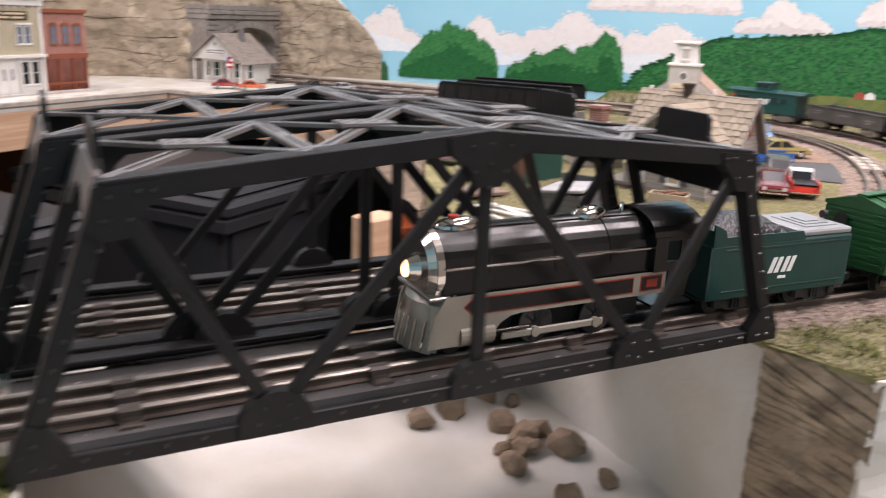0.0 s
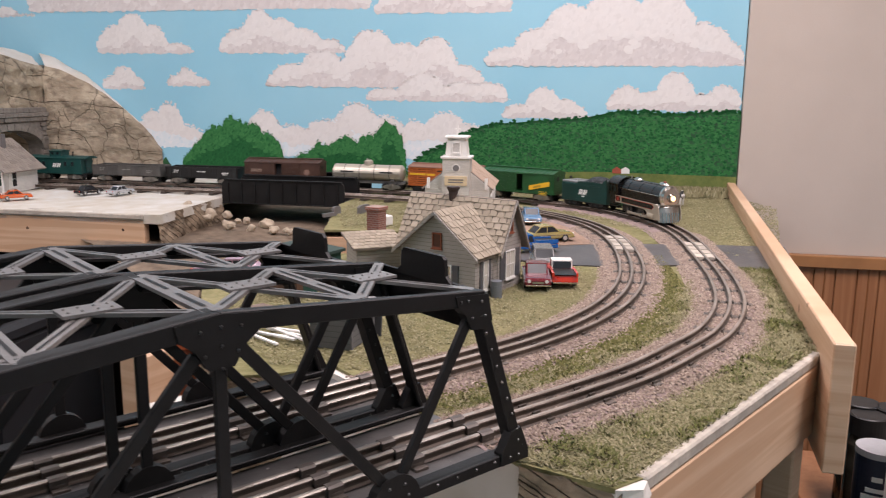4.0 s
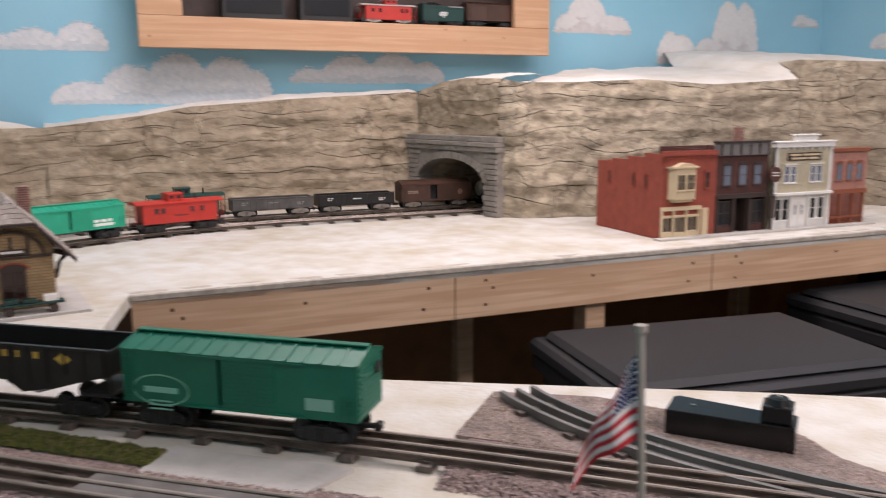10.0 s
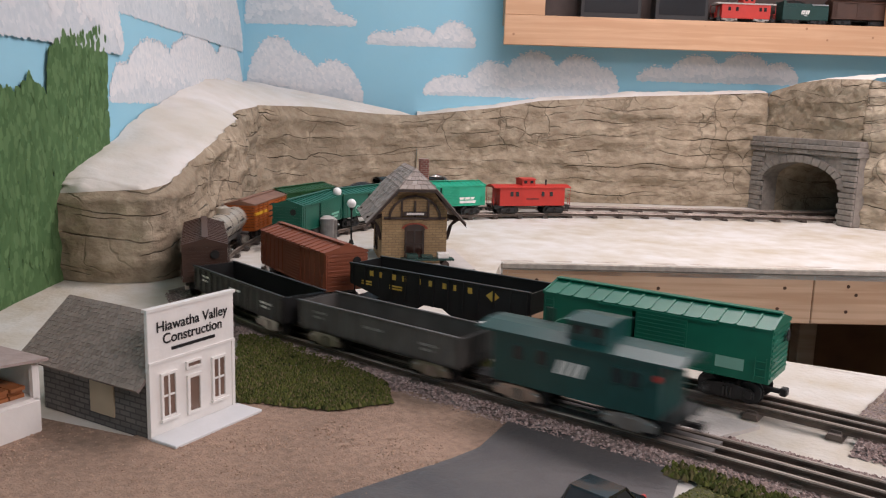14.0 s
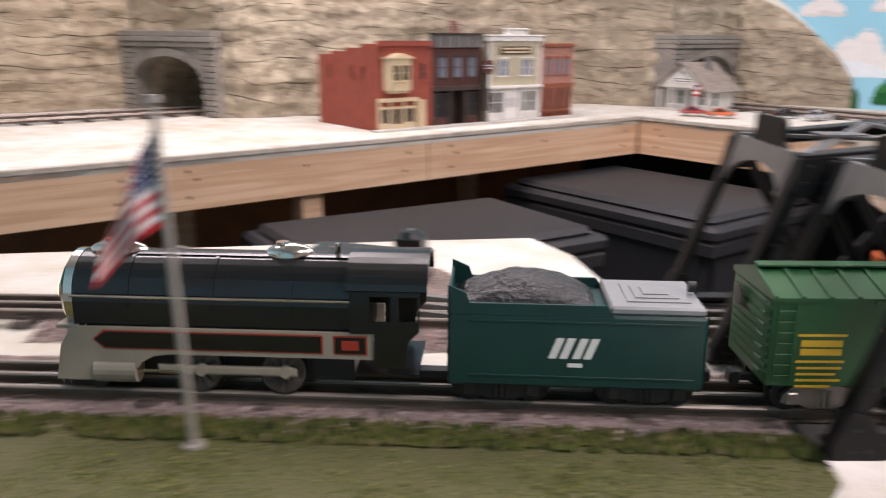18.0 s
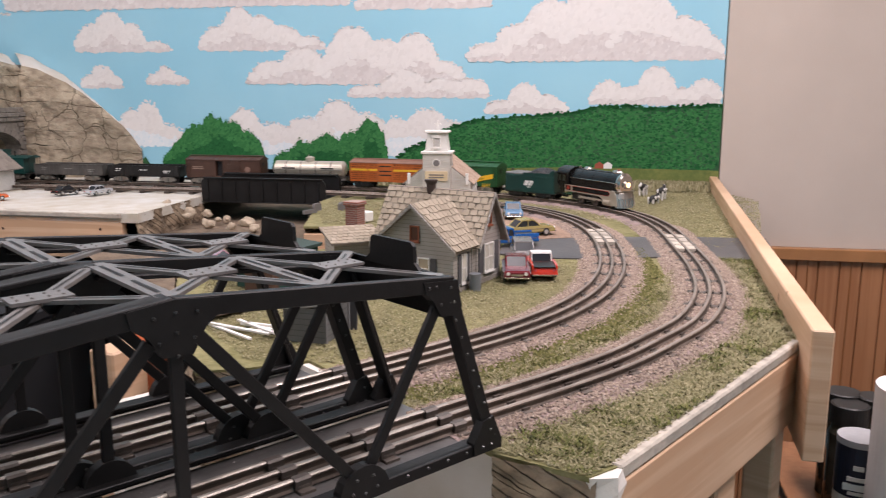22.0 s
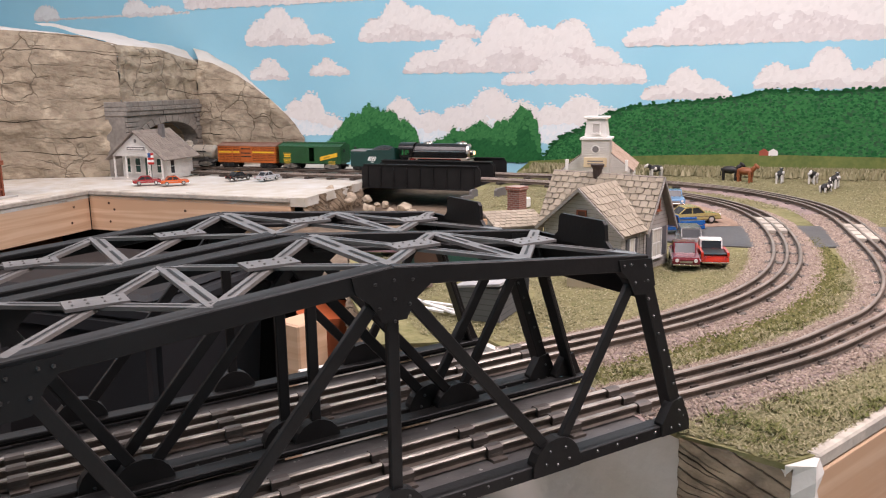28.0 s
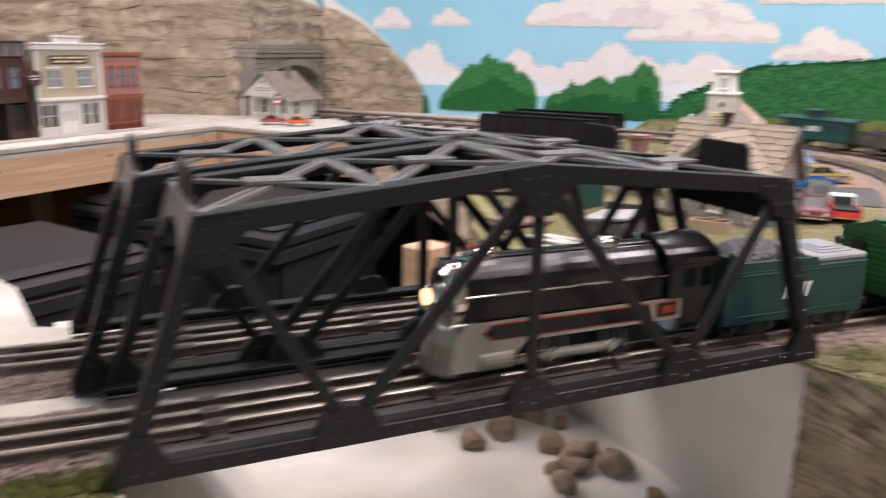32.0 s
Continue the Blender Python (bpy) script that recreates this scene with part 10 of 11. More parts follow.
# ---------------------------------------------------------------- toy cars
def toy_car(x, y, rz, label, paint, roofm=None, style="sedan", L=0.092, W=0.035, group="parked toy cars", z=0.002):
    """A die-cast fifties car: lower body, cabin with glass, bumpers, lights, wheels."""
    car = thing("toy_car", pose(x, y, z, 0, 0, rz), label, "toy car", group)
    h, w = L / 2, W / 2
    lower = [(-h, 0.008), (-h + 0.002, 0.0155), (-h * 0.5, 0.0175), (h * 0.42, 0.0178), (h - 0.003, 0.0160), (h, 0.0125), (h, 0.0065), (-h, 0.0065)]
    bm = prism(lower, 1, -w, w)
    bmesh.ops.bevel(bm, geom=[e for e in bm.edges if abs(e.verts[0].co.y) == abs(e.verts[1].co.y)], offset=0.0016, segments=2, affect="EDGES")
    body = part("body", bm, paint, car)
    for s in (-1, 1):
        for wx in (-h * 0.58, h * 0.60):
            bm = bmesh.new()
            add_cyl(bm, 0.0066, (wx, s * (w - 0.0055), 0.0066), (wx, s * (w + 0.0002), 0.0066), seg=18)
            wh = part("wheel", bm, CARB, car)
            part("hubcap", cyl(0.0042, (wx, s * (w + 0.0001), 0.0066), (wx, s * (w + 0.0008), 0.0066), 0.0036, 14), mat("hubcap", (0.75, 0.74, 0.72), 0.25, 0.6), wh)
    if style == "pickup":
        cab = [(-0.004, 0.0172), (-0.001, 0.0290), (0.013, 0.0295), (0.021, 0.0176)]
    elif style == "wagon":
        cab = [(-h + 0.004, 0.0165), (-h + 0.008, 0.0280), (0.010, 0.0285), (0.021, 0.0176)]
    elif style == "open":
        cab = None
    else:
        cab = [(-0.030, 0.0172), (-0.018, 0.0278), (0.004, 0.0285), (0.018, 0.0176)]
    if cab:
        cm = prism(cab, 1, -w + 0.004, w - 0.004)
        glass = part("glasshouse", cm, mat("car_glass", (0.035, 0.038, 0.042), 0.25, bump=0, spec=0.25), car)
        (ax, az), (bx_, bz), (cx, cz), (dx, dz) = cab
        bm = prism([(bx_ - 0.001, bz - 0.0012), (bx_, bz + 0.0008), (cx, cz + 0.0008), (cx + 0.001, cz - 0.0012)], 1, -w + 0.0035, w - 0.0035)
        part("roof", bm, roofm or paint, glass)
        for s in (-1, 1):
            for (px, pz), (qx, qz) in (((ax, az), (bx_, bz)), ((dx, dz), (cx, cz)), (((ax + dx) / 2, az), ((bx_ + cx) / 2, bz))):
                part("pillar", cyl(0.0010, (px, s * (w - 0.004), pz), (qx, s * (w - 0.004), qz), None, 6), roofm or paint, glass)
    else:
        part("cockpit", box(-0.020, -w + 0.004, 0.0172, 0.008, w - 0.004, 0.0182), CARB, car)
        for xx in (-0.016, 0.0):
            part("seat", box(xx - 0.003, -w + 0.005, 0.0182, xx + 0.002, w - 0.005, 0.0230, 0.001), mat("white_seat", (0.6, 0.6, 0.58), 0.5), car)
        bm = bmesh.new()
        add_box(bm, -0.0005, -w + 0.003, 0, 0.0005, w - 0.003, 0.0085, 0, pose(0.011, 0, 0.0178, 0, -28, 0))
        part("windscreen", bm, CHROME, car)
        part("folded_top", box(-0.030, -w + 0.003, 0.0176, -0.021, w - 0.003, 0.0205, 0.001), TRIMW, car)
    if style == "pickup":
        part("bed", box(-h + 0.002, -w + 0.003, 0.0174, -0.006, w - 0.003, 0.0180), CARB, car)
        for s in (-1, 1):
            part("bed_side", box(-h + 0.001, min(s * (w - 0.003), s * w), 0.0150, -0.005, max(s * (w - 0.003), s * w), 0.0205), paint, car)
    for s in (-1, 1):
        part("bumper", box(min(s * (h - 0.001), s * (h + 0.002)), -w + 0.001, 0.0062, max(s * (h - 0.001), s * (h + 0.002)), w - 0.001, 0.0082, 0.0005), CHROME, car)
        part("headlight", cyl(0.0023, (h - 0.001, s * (w - 0.006), 0.0128), (h + 0.0008, s * (w - 0.006), 0.0128), None, 12), mat("lamp_glass", (0.8, 0.8, 0.78), 0.2, bump=0), car)
        part("tail_light", cyl(0.0016, (-h - 0.0008, s * (w - 0.005), 0.0135), (-h + 0.001, s * (w - 0.005), 0.0135), None, 10), REDP, car)
        part("side_trim", box(-h + 0.006, min(s * w, s * (w + 0.0006)), 0.0125, h - 0.008, max(s * w, s * (w + 0.0006)), 0.0133), CHROME, car)
    part("grille", box(h - 0.0005, -w + 0.010, 0.0098, h + 0.0008, w - 0.010, 0.0122), SILVER, car)
    return car


def gloss(name, col):
    return mat(name, col, 0.22, var=0.06, scale=40, bump=0, coat=0.4)


toy_car(0.896, 0.773, 46 + 180, "maroon fifties toy sedan parked on grass", gloss("maroon_gloss", (0.14, 0.012, 0.02)))
toy_car(0.935, 0.762, 48, "orange-red toy pickup with white roof", gloss("orange_red_gloss", (0.62, 0.035, 0.012)), TRIMW, "pickup")
toy_car(0.985, 0.842, 48 + 180, "dark grey toy station wagon on grass", gloss("grey_gloss", (0.10, 0.095, 0.09)), None, "wagon")
toy_car(1.055, 0.938, -25 + 180, "bright blue toy pickup on the gravel lot", gloss("blue_gloss", (0.015, 0.12, 0.42)), None, "pickup")
toy_car(1.150, 0.985, -20, "pale yellow toy sedan on gravel", gloss("yellow_gloss", (0.40, 0.33, 0.13)))
toy_car(1.285, 1.150, 48 + 180, "light blue toy sedan on the gravel lot", gloss("sky_gloss", (0.13, 0.25, 0.40)))
small = [toy_car(0.51, 2.18, -12, "maroon toy car before the station", gloss("wine_gloss", (0.36, 0.03, 0.035)))]
small.append(toy_car(0.565, 2.13, -8, "orange toy car before the station", gloss("orange_gloss", (0.66, 0.13, 0.03))))
small.append(toy_car(0.73, 2.13, 20, "black toy car on white ground", gloss("black_gloss", (0.02, 0.02, 0.022))))
small.append(toy_car(0.79, 2.08, 25, "silver-white toy car on white ground", gloss("silver_gloss", (0.50, 0.52, 0.54))))
for sc in small:
    for ch in sc.children_recursive:
        ch.data.transform(Matrix.Diagonal((0.74, 0.78, 0.78, 1)))
toy_car(0.60, 1.06, -42, "mauve-pink toy car beside the yard", gloss("mauve_gloss", (0.42, 0.25, 0.30)), None, "sedan", 0.13, 0.046)
toy_car(-0.533, 0.326, 263, "black toy hardtop coupe with chrome trim", gloss("ink_gloss", (0.010, 0.010, 0.011)), None, "sedan", 0.086, 0.033)


# ---------------------------------------------------------------- animals
def beast(name, x, y, rz, label, coat_, patch, s=1.0, horse=False, lying=False):
    """A toy farm animal: barrel body, neck, head with ears, legs and tail."""
    an = thing(name, pose(x, y, -0.010 * s if lying else 0.0, 0, 0, rz), label, "animal", "farm animals")

    def lump(nm, c, r, m, rot=(0, 0, 0)):
        bm = bmesh.new()
        bmesh.ops.create_uvsphere(bm, u_segments=14, v_segments=9, radius=1)
        M = Matrix.Translation(Vector(c) * s) @ Euler([radians(a) for a in rot]).to_matrix().to_4x4() @ Matrix.Diagonal((r[0] * s, r[1] * s, r[2] * s, 1))
        bmesh.ops.transform(bm, matrix=M, verts=bm.verts)
        return part(nm, bm, m, an, smooth=True)

    hz = 0.024 if horse else 0.021
    lump("body", (0, 0, hz), (0.019, 0.0085, 0.0085), coat_)
    lump("neck", (0.018, 0, hz + 0.006), (0.010, 0.0042, 0.0052), coat_, (0, -48 if horse else -30, 0))
    lump("head", (0.0255, 0, hz + (0.012 if horse else 0.008)), (0.0075, 0.0034, 0.0038), patch if not horse else coat_, (0, 35, 0))
    for sy in (-1, 1):
        lump("ear", (0.0215, sy * 0.003, hz + (0.0165 if horse else 0.012)), (0.0012, 0.0022, 0.0014), coat_)
        for lx in (-0.0135, 0.0125):
            part("leg", cyl(0.0024 * s, (lx * s, sy * 0.0052 * s, 0.0 + (0.011 * s if lying else 0)), (lx * s, sy * 0.0052 * s, hz * s), 0.0030 * s, 8), coat_ if horse else patch, an)
    part("tail", cyl(0.0007 * s, (-0.0185 * s, 0, (hz + 0.003) * s), (-0.0205 * s, 0, 0.010 * s), 0.0011 * s, 6), coat_, an)
    if coat_ is not patch:
        for k in range(4):
            lump("patch", (-0.012 + 0.008 * k, (-1) ** k * 0.0062, hz + 0.002 * (k % 2)), (0.0048, 0.003, 0.0048), patch)
    return an


CB, CW = mat("cow_black", (0.018, 0.017, 0.017), 0.6), mat("cow_white", (0.68, 0.66, 0.62), 0.6)
for x, y, rz, ly in ((1.618, 1.517, 160, False), (1.739, 1.243, 30, False), (1.782, 1.186, 200, False), (1.75, 1.112, 20, False), (1.678, 1.085, 10, True)):
    beast("cow", x, y, rz, "black and white toy cow " + ("lying" if ly else "standing") + " in the meadow", CB, CW, 1.0, False, ly)
HB, HR = mat("horse_black", (0.015, 0.014, 0.014), 0.5), mat("horse_brown", (0.26, 0.085, 0.03), 0.5)
beast("horse", 1.69, 1.346, 300, "black toy horse grazing in the meadow", HB, HB, 1.1, True)
beast("horse", 1.693, 1.304, 280, "chestnut toy horse in the meadow", HR, HR, 1.1, True)

# ---------------------------------------------------------------- switch, flag and trackside
SWX = [(-0.02, 0.5855), (-0.10, 0.595), (-0.188, 0.622), (-0.26, 0.652), (-0.33, 0.695), (-0.385, 0.742), (-0.405, 0.765)]
ss_, sxy_, sl_ = spline(SWX)
sw = thing("switch_branch", Matrix(), "grey three-rail switch branch curving off the inner loop", "railway track")
GREYRAIL = mat("dull_grey_rail", (0.20, 0.195, 0.18), 0.5, 0.4, var=0.2)
d_ = np.gradient(sxy_, axis=0)
d_ /= np.linalg.norm(d_, axis=1)[:, None]
for off in (-0.0168, 0.0, 0.0168):
    bm = bmesh.new()
    q = sxy_ + np.stack([-d_[:, 1], d_[:, 0]], 1) * off
    rows_ = []
    for p, t in zip(q, d_):
        rows_.append([bm.verts.new((p[0] - t[1] * a, p[1] + t[0] * a, z)) for a, z in ((-0.0022, 0.004), (-0.0022, 0.0113), (0.0022, 0.0113), (0.0022, 0.004))])
    for a, b in zip(rows_, rows_[1:]):
        for k in range(3):
            bm.faces.new((a[k], a[k + 1], b[k + 1], b[k]))
    part("rail", bm, GREYRAIL, sw)
for k in range(6):
    p, t = sxy_[int(len(sxy_) * (0.25 + 0.13 * k))], d_[int(len(sxy_) * (0.25 + 0.13 * k))]
    part("tie", box(-0.005, -0.026, 0.0015, 0.005, 0.026, 0.0060, 0, pose(p[0], p[1], 0, 0, 0, math.degrees(math.atan2(t[1], t[0])))), TIE, sw)
bm = bmesh.new()
add_prism(bm, [(-0.33, 0.690), (-0.27, 0.640), (-0.16, 0.607), (-0.05, 0.586), (-0.05, 0.600), (-0.15, 0.628), (-0.26, 0.676), (-0.32, 0.712)], 2, 0.003, 0.0068)
part("switch_plate", bm, GREYRAIL, sw, "dull grey switch casting")
bal = [(-0.44, 0.66), (-0.43, 0.775), (-0.33, 0.785), (-0.155, 0.735), (-0.13, 0.69), (-0.06, 0.64), (-0.06, 0.625), (-0.2, 0.64)]
slab("switch_ballast", bal, -0.001, 0.0022, BALLASTD, "brown ballast round the switch")
crumbs("switch_ballast_stones", turf_spots(bal, 9000, 31, 0.02, -0.9, 0.002), 0.0021, STONES, "loose pinkish-brown ballast round the switch", 0.8, 33)
smt = thing("switch_motor", pose(-0.267, 0.708, 0.002, 0, 0, -11.5), "black plastic switch machine box with lamp housing", "switch machine")
bm = bmesh.new()
add_prism(bm, [(0, 0), (0.103, 0), (0.103, 0.033), (0.072, 0.033), (0.004, 0.040), (0, 0.036)], 2, 0, 0.022)
bmesh.ops.bevel(bm, geom=bm.edges[:], offset=0.0008, segments=1, affect="EDGES")
part("housing", bm, ENGB, smt)
part("lamp_housing", box(0.076, 0.004, 0.022, 0.100, 0.028, 0.036, 0.0008), ENGB, smt)
part("lamp_dome", cyl(0.0105, (0.088, 0.016, 0.036), (0.088, 0.016, 0.041), 0.008, 20), ENGB, smt)
part("dome_top", cyl(0.0022, (0.088, 0.016, 0.041), (0.088, 0.016, 0.0425), None, 10), SILVER, smt)
part("screw", cyl(0.0018, (0.020, 0.02, 0.022), (0.020, 0.02, 0.0228), None, 10), SILVER, smt)
for k, (x, y) in enumerate(((-0.318, 0.735), (-0.303, 0.737), (-0.288, 0.738))):
    tm = thing("terminal_post", pose(x, y, 0.001), "small brass terminal screw on the ballast", "terminal", "terminal posts")
    part("base", cyl(0.0042, (0, 0, 0), (0, 0, 0.003), None, 12), GREYRAIL, tm)
    part("nut", cyl(0.0026, (0, 0, 0.003), (0, 0, 0.007), None, 6), mat("old_brass", (0.35, 0.25, 0.12), 0.4, 0.8), tm)

fp = thing("flagpole", pose(-0.277, 0.418, 0, 0, -2.2, 0), "grey wooden flagpole with draped stars-and-stripes flag", "flag")
part("pole", cyl(0.0020, (0, 0, 0), (0, 0, 0.171), 0.0018, 12), mat("grey_pole", (0.34, 0.31, 0.27), 0.6, var=0.1), fp)
part("truck_cap", cyl(0.0033, (0, 0, 0.170), (0, 0, 0.1735), None, 10), mat("grey_pole", (0.34, 0.31, 0.27)), fp)
part("base", cyl(0.0055, (0, 0, 0), (0, 0, 0.003), None, 14), mat("grey_pole", (0.34, 0.31, 0.27)), fp)
CLOTHR, CLOTHW, CLOTHB = mat("flag_red", (0.50, 0.025, 0.035), 0.85, var=0.1), mat("flag_white", (0.72, 0.68, 0.66), 0.85, var=0.08), mat("flag_blue", (0.02, 0.035, 0.13), 0.85, var=0.1)


def drape(r, c):
    """A limp flag: r runs down the hoist edge, c out along the fly."""
    x = -0.002 - 0.032 * c * (0.38 + 0.75 * r) - 0.004 * c * math.sin(4.0 * r)
    z = 0.158 - 0.044 * r - c * (0.014 + 0.014 * c)
    y = 0.0060 * math.sin(8.0 * c + 2.5 * r) * (0.3 + c)
    return Vector((x, y, z))


def flag_piece(name, r0, r1, c0, c1, material, lift=0.0):
    n1, n2 = 2, max(2, int(16 * (c1 - c0)))
    bm = bmesh.new()
    for s in (-1, 1):
        g = [[bm.verts.new(drape(r0 + (r1 - r0) * i / n1, c0 + (c1 - c0) * j / n2) + Vector((0, s * (0.0003 + lift), 0))) for j in range(n2 + 1)] for i in range(n1 + 1)]
        for i in range(n1):
            for j in range(n2):
                bm.faces.new((g[i][j], g[i][j + 1], g[i + 1][j + 1], g[i + 1][j]))
    return part(name, bm, material, fp, smooth=True)


for k in range(13):
    c0 = 0.42 if k < 7 else 0.0
    flag_piece("stripe", k / 13, (k + 1) / 13, c0, 1.0, (CLOTHR, CLOTHW)[k % 2])
flag_piece("canton", 0, 7 / 13, 0, 0.42, CLOTHB)
bm = bmesh.new()
for i in range(7):
    for j in range(7):
        p = drape((i + 0.5) / 13, 0.03 + 0.055 * j + 0.027 * (i % 2))
        for s in (-1, 1):
            bm.faces.new([bm.verts.new(p + Vector((0.0008 * math.cos(a), s * 0.0007, 0.0008 * math.sin(a)))) for a in [k * 1.2566 for k in range(5)]])
part("star_field", bm, CLOTHW, fp)["kind"] = "stuff"

for ring, (ss2, xy2, tot2), s_mid in (("o", (OS, OXY, OLEN), 1.03), ("i", (IS, IXY, ILEN), 0.98)):
    for k in range(4):
        for o in (-0.0085, 0.0085):
            a = along(ss2, xy2, tot2, s_mid + 0.034 * k)
            b = along(ss2, xy2, tot2, s_mid + 0.034 * k + 0.028)
            t = (Vector(b) - Vector(a)).normalized()
            n = Vector((-t.y, t.x))
            c0, c1 = Vector(a) + n * o, Vector(b) + n * o
            bm = bmesh.new()
            add_prism(bm, [c0 - n * 0.0058, c1 - n * 0.0058, c1 + n * 0.0058, c0 + n * 0.0058], 2, 0.0058, 0.0104)
            tagged(part("crossing_block", bm, mat("pale_crossing_wood", (0.55, 0.49, 0.41), 0.8, var=0.2, scale=60)), "pale wooden crossing block between the rails", "plank", "crossing blocks")

# ---------------------------------------------------------------- display shelf on the wall
sh = thing("display_shelf", Matrix.Translation((*uv(-0.09, 2.549), 0.435)) @ Matrix.Rotation(TH, 4, "Z"), "pine display box on the wall with model trains", "shelf")
PINE = wood_mat("clear_pine", (0.60, 0.37, 0.22), (0.50, 0.285, 0.155), (0.30, 0.15, 0.075), every=14.0)
DPT = 0.11
part("bottom_rail", box(0, -DPT, 0, 1.19, -DPT + 0.018, 0.08, 0.001), PINE, sh)
part("top_rail", box(0, -DPT, 0.30, 1.19, -DPT + 0.018, 0.38, 0.001), PINE, sh)
for x0, x1 in ((0, 0.11), (1.07, 1.19)):
    part("stile", box(x0, -DPT, 0.0805, x1, -DPT + 0.018, 0.2995, 0.001), PINE, sh)
part("floor", box(0.005, -DPT + 0.0185, 0.06, 1.185, -0.002, 0.078), PINE, sh)
part("top", box(0.005, -DPT + 0.0185, 0.302, 1.185, -0.002, 0.32), PINE, sh)
for x in (0.005, 1.173):
    part("end_panel", box(x, -DPT + 0.0185, 0.0785, x + 0.012, -0.002, 0.3015), PINE, sh)
part("back", box(0.0175, -0.008, 0.0785, 1.1725, -0.002, 0.3015), TRIMD, sh)
part("silver_strip", box(0.11, -0.085, 0.0782, 1.07, -0.030, 0.082), SILVER, sh)
sm = sh.matrix_world @ Matrix.Translation((0, -0.055, 0.082))
for x, w_, label, kind_ in ((0.30, 0.17, "black boxed model on the shelf", "box"), (0.50, 0.15, "black boxed model on the shelf", "box")):
    bxm = thing("model_box", sm @ Matrix.Translation((x, 0, 0)), label, "box", "shelf models")
    part("carton", box(-w_ / 2, -0.02, 0, w_ / 2, 0.025, 0.085, 0.001), CARB, bxm)
    part("window_film", box(-w_ / 2 + 0.01, -0.0212, 0.015, w_ / 2 - 0.01, -0.0201, 0.07), GLASSD, bxm)
caboose(sm @ Matrix.Translation((0.68, 0, 0)), "red and tan caboose on the display shelf", CABRED, GREYC, SILVER, 0.17, "shelf models")
tdm = copy_thing(tender, sm @ Matrix.Translation((0.85, 0, 0)))
tagged(tdm, "dark tender on the display shelf", "tender", "shelf models")
boxcar(sm @ Matrix.Translation((1.01, 0, 0)), "brown model car on the display shelf", BROWNC, BROWNC, CARB, L=0.17, group="shelf models")

# ---------------------------------------------------------------- bottles on a shelf beside the table
JAR = mat("smoky_jar", (0.075, 0.07, 0.055), 0.1, var=0.3, scale=40, bump=0)
for k, (x, y, zt, r) in enumerate(((1.211, 0.454, -0.152, 0.025), (1.179, 0.431, -0.155, 0.0245), (1.222, 0.416, -0.152, 0.024))):
    bt = thing("spice_bottle", pose(x, y, -0.30), "clear spice bottle with wide black cap", "bottle", "bottles")
    h = zt + 0.30
    bm = bmesh.new()
    add_cyl(bm, r, (0, 0, 0), (0, 0, h - 0.040), seg=28)
    add_cyl(bm, r, (0, 0, h - 0.040), (0, 0, h - 0.026), r * 0.8, seg=28)
    part("glass", bm, JAR, bt, smooth=False)
    cp = part("cap", cyl(r * 0.97, (0, 0, h - 0.0255), (0, 0, h - 0.001), None, 32), CARB, bt, "ribbed black cap")
    part("cap_rim", cyl(r * 0.90, (0, 0, h - 0.001), (0, 0, h), r * 0.85, 32), CARB, cp)
cn = thing("salt_canister", pose(1.110, 0.389, -0.30), "dark blue and white cardboard canister with pale print", "canister")
part("tub", cyl(0.026, (0, 0, 0), (0, 0, 0.125), None, 32), TRIMW, cn)
part("blue_wrap", cyl(0.0263, (0, 0, 0.062), (0, 0, 0.126), None, 32), mat("navy_wrap", (0.012, 0.018, 0.04), 0.4), cn, "navy blue upper label")
part("top_lid", cyl(0.0268, (0, 0, 0.126), (0, 0, 0.134), None, 32), mat("grey_lid", (0.45, 0.46, 0.48), 0.4), cn, "pale grey lid")
for z0, z1, w_ in ((0.098, 0.104, 0.006), (0.084, 0.089, 0.012), (0.072, 0.080, 0.016), (0.066, 0.070, 0.010)):
    part("lettering_bar", box(-w_, -0.0272, z0, w_, -0.0240, z1, 0, pose(0, 0, 0, 0, 0, -68)), WPRINT, cn)
pt_ = thing("paper_roll", pose(1.081, 0.318, -0.30), "white paper roll standing on the shelf", "paper roll")
part("roll", cyl(0.048, (0, 0, 0), (0, 0, 0.222), None, 36), mat("soft_paper", (0.72, 0.71, 0.70), 0.95, var=0.04, bump=0.3), pt_)
part("core", cyl(0.018, (0, 0, 0.222), (0, 0, 0.2225), None, 20), BOARDT, pt_)
board("bottle_shelf", uv(1.10, -0.52), uv(1.40, -0.52), -0.32, -0.3005, 0.20, BEAD, "reddish-brown shelf under the bottles", 0.0, category="shelf")


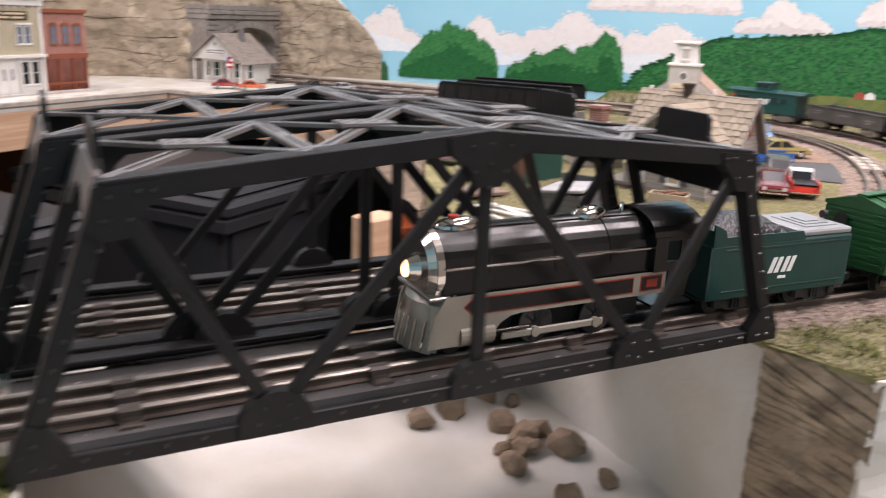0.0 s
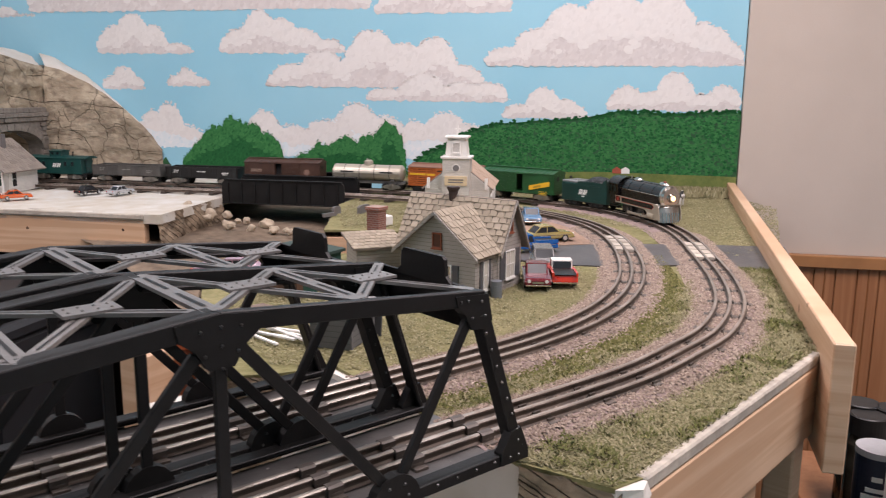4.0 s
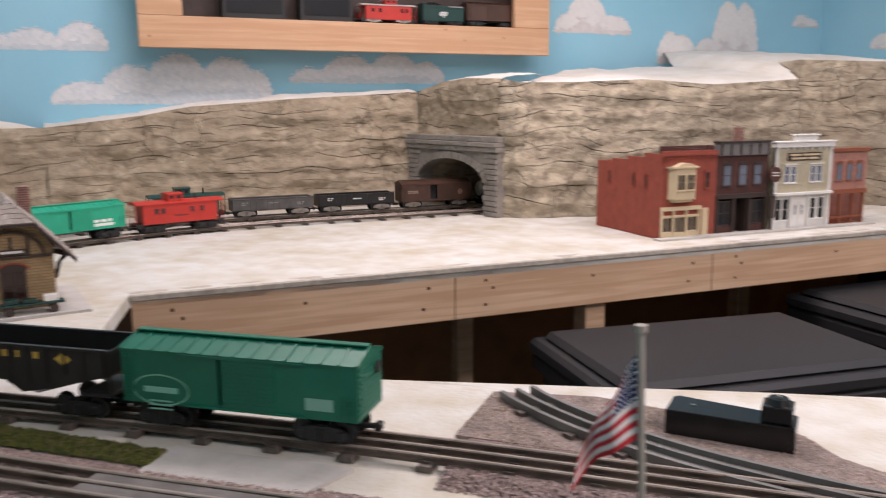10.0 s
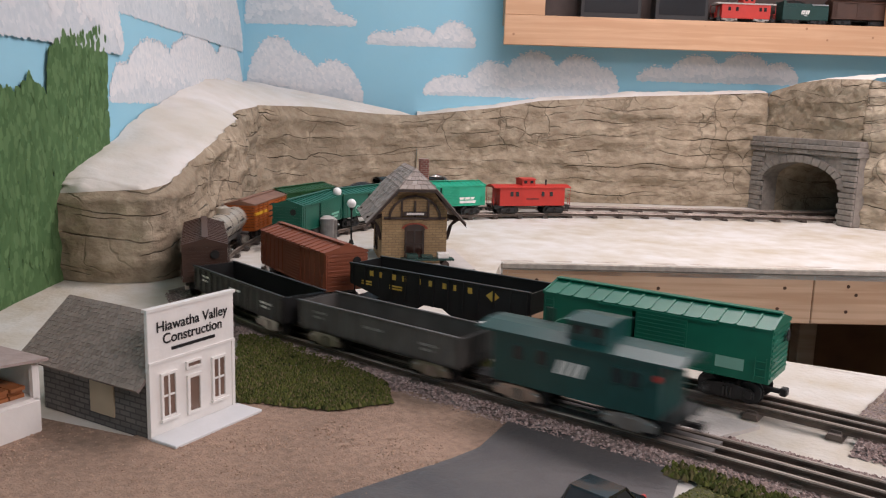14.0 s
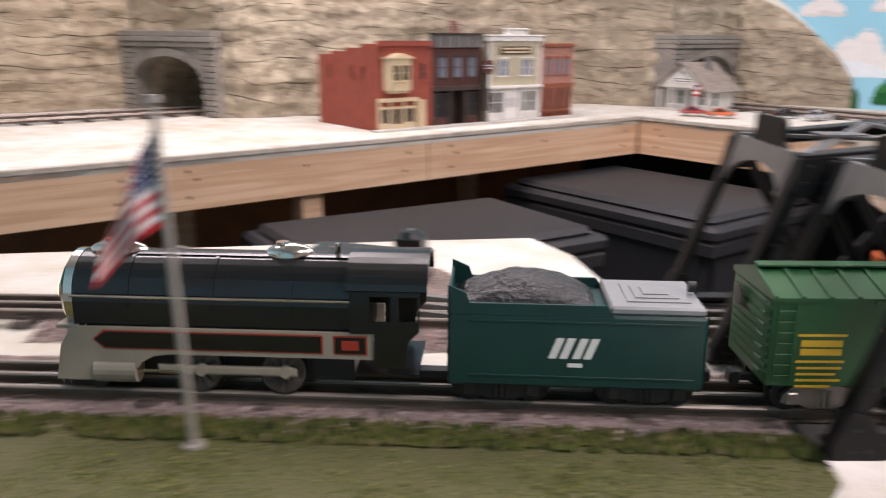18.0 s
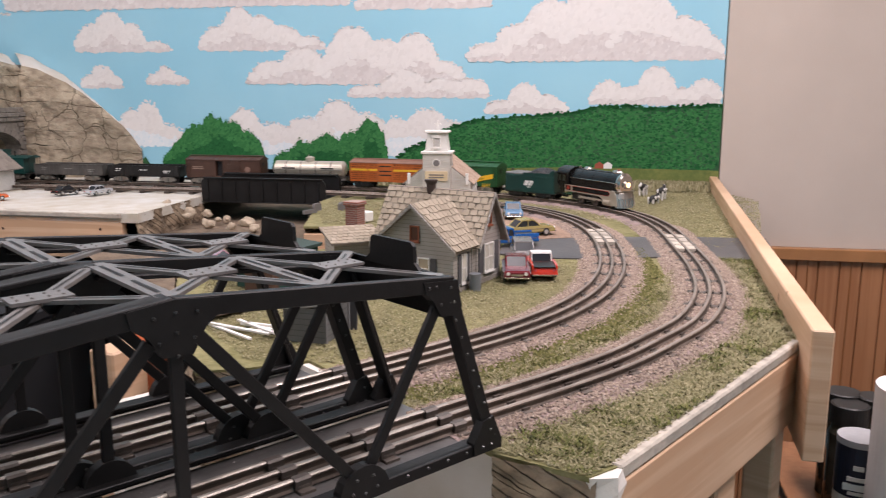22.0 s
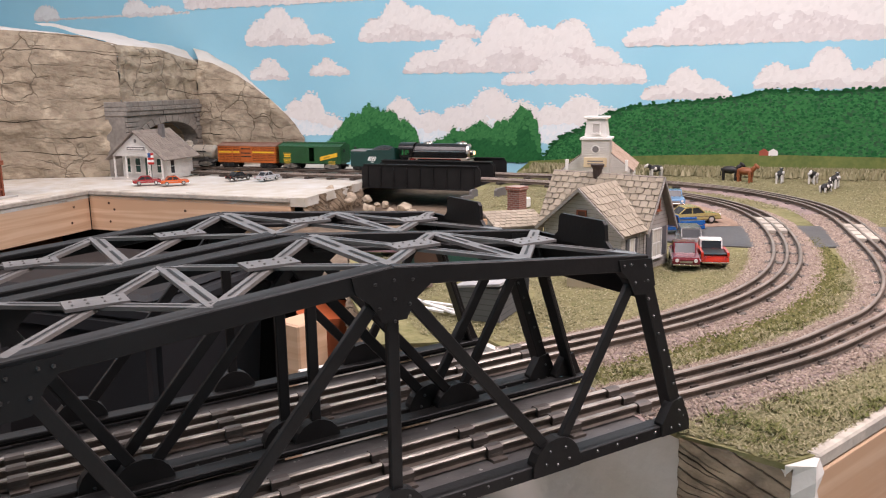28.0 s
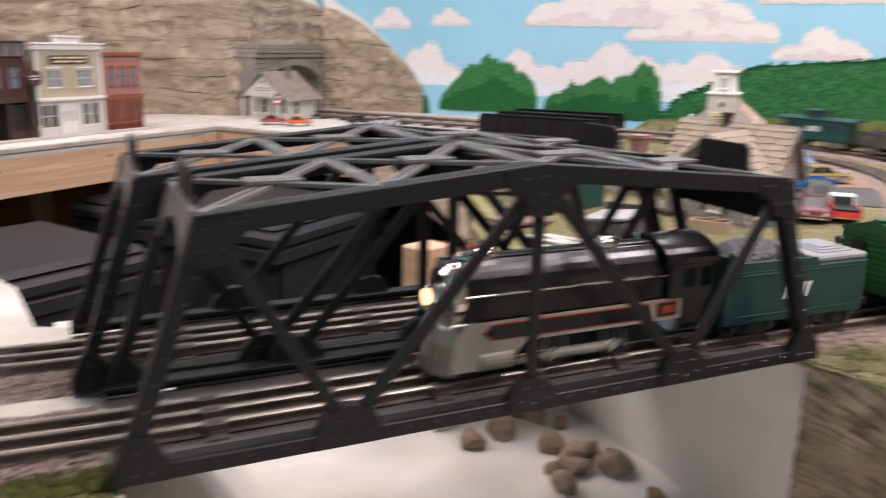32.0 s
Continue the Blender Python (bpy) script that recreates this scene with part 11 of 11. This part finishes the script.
# ---------------------------------------------------------------- the running train's way along the outer loop
RUN = [(0, .27), (.5, .40), (1, .538), (1.5, .70), (2, .865), (2.5, 1.02), (4.5, 1.82), (5, 2.035), (5.5, 2.245), (6, 2.45), (6.5, 2.645), (7, 2.85), (7.5, 3.065), (8, 3.29), (8.5, 3.53), (9, 3.79), (9.5, 4.03), (10, 4.27),
       (10.5, 4.48), (11, 4.71), (11.5, 4.935), (12, 5.185), (12.5, 5.45), (13, 5.71), (13.5, 5.98), (15.5, 7.16), (16, 7.405), (16.5, 7.64), (17, 7.875), (17.5, 8.09), (18, 8.305), (18.5, 8.53)]
RUN += [(19, 8.79), (19.5, 9.07), (20, 9.305), (20.5, 9.57), (21, 9.84), (21.5, 10.07), (22, 10.364), (22.5, 10.64), (23, 10.919), (23.5, 11.139), (24, 11.319), (24.5, 11.444), (25.5, 11.47), (26.5, 11.439), (27, 11.409), (27.5, 11.344),
        (28, 11.229), (28.5, 11.074), (29, 10.879), (29.5, 10.624), (30, 10.20), (30.5, 9.99), (31, 9.61), (31.5, 9.26), (32, 8.885)]


def travelled(t):
    """Metres along the loop at t seconds, smooth through the rows of RUN."""
    n = len(RUN)
    i = max(0, min(n - 2, sum(1 for r in RUN if r[0] <= t) - 1))
    (t0, a), (t1, b) = RUN[i], RUN[i + 1]
    va = (b - RUN[i - 1][1]) / (t1 - RUN[i - 1][0]) if i else (b - a) / (t1 - t0)
    vb = (RUN[i + 2][1] - a) / (RUN[i + 2][0] - t0) if i + 2 < n else (b - a) / (t1 - t0)
    d = t1 - t0
    s = (t - t0) / d
    return (2 * s**3 - 3 * s**2 + 1) * a + (s**3 - 2 * s**2 + s) * d * va + (3 * s**2 - 2 * s**3) * b + (s**3 - s**2) * d * vb


def motions():
    for car, offset in RUNNING:
        walk(car, [(k * 0.2, on_track(OS, OXY, OLEN, travelled(k * 0.2) + offset)) for k in range(161)])
    # drivers roll and the side rods swing with them (a little slip keeps each step under a quarter turn)
    turns = [(k / 30, -travelled(k / 30) / 0.0165) for k in range(961)]
    for wheel, x, z in DRIVERS:
        hub = Matrix.Translation((x, 0, z))
        walk(wheel, [(t, hub @ Matrix.Rotation(-a, 4, "Y") @ hub.inverted()) for t, a in turns])
    for rod in RODS:
        walk(rod, [(t, Matrix.Translation((0.0035 * math.sin(-a), 0, 0.0035 * math.cos(-a) + 0.0015))) for t, a in turns])


motions()
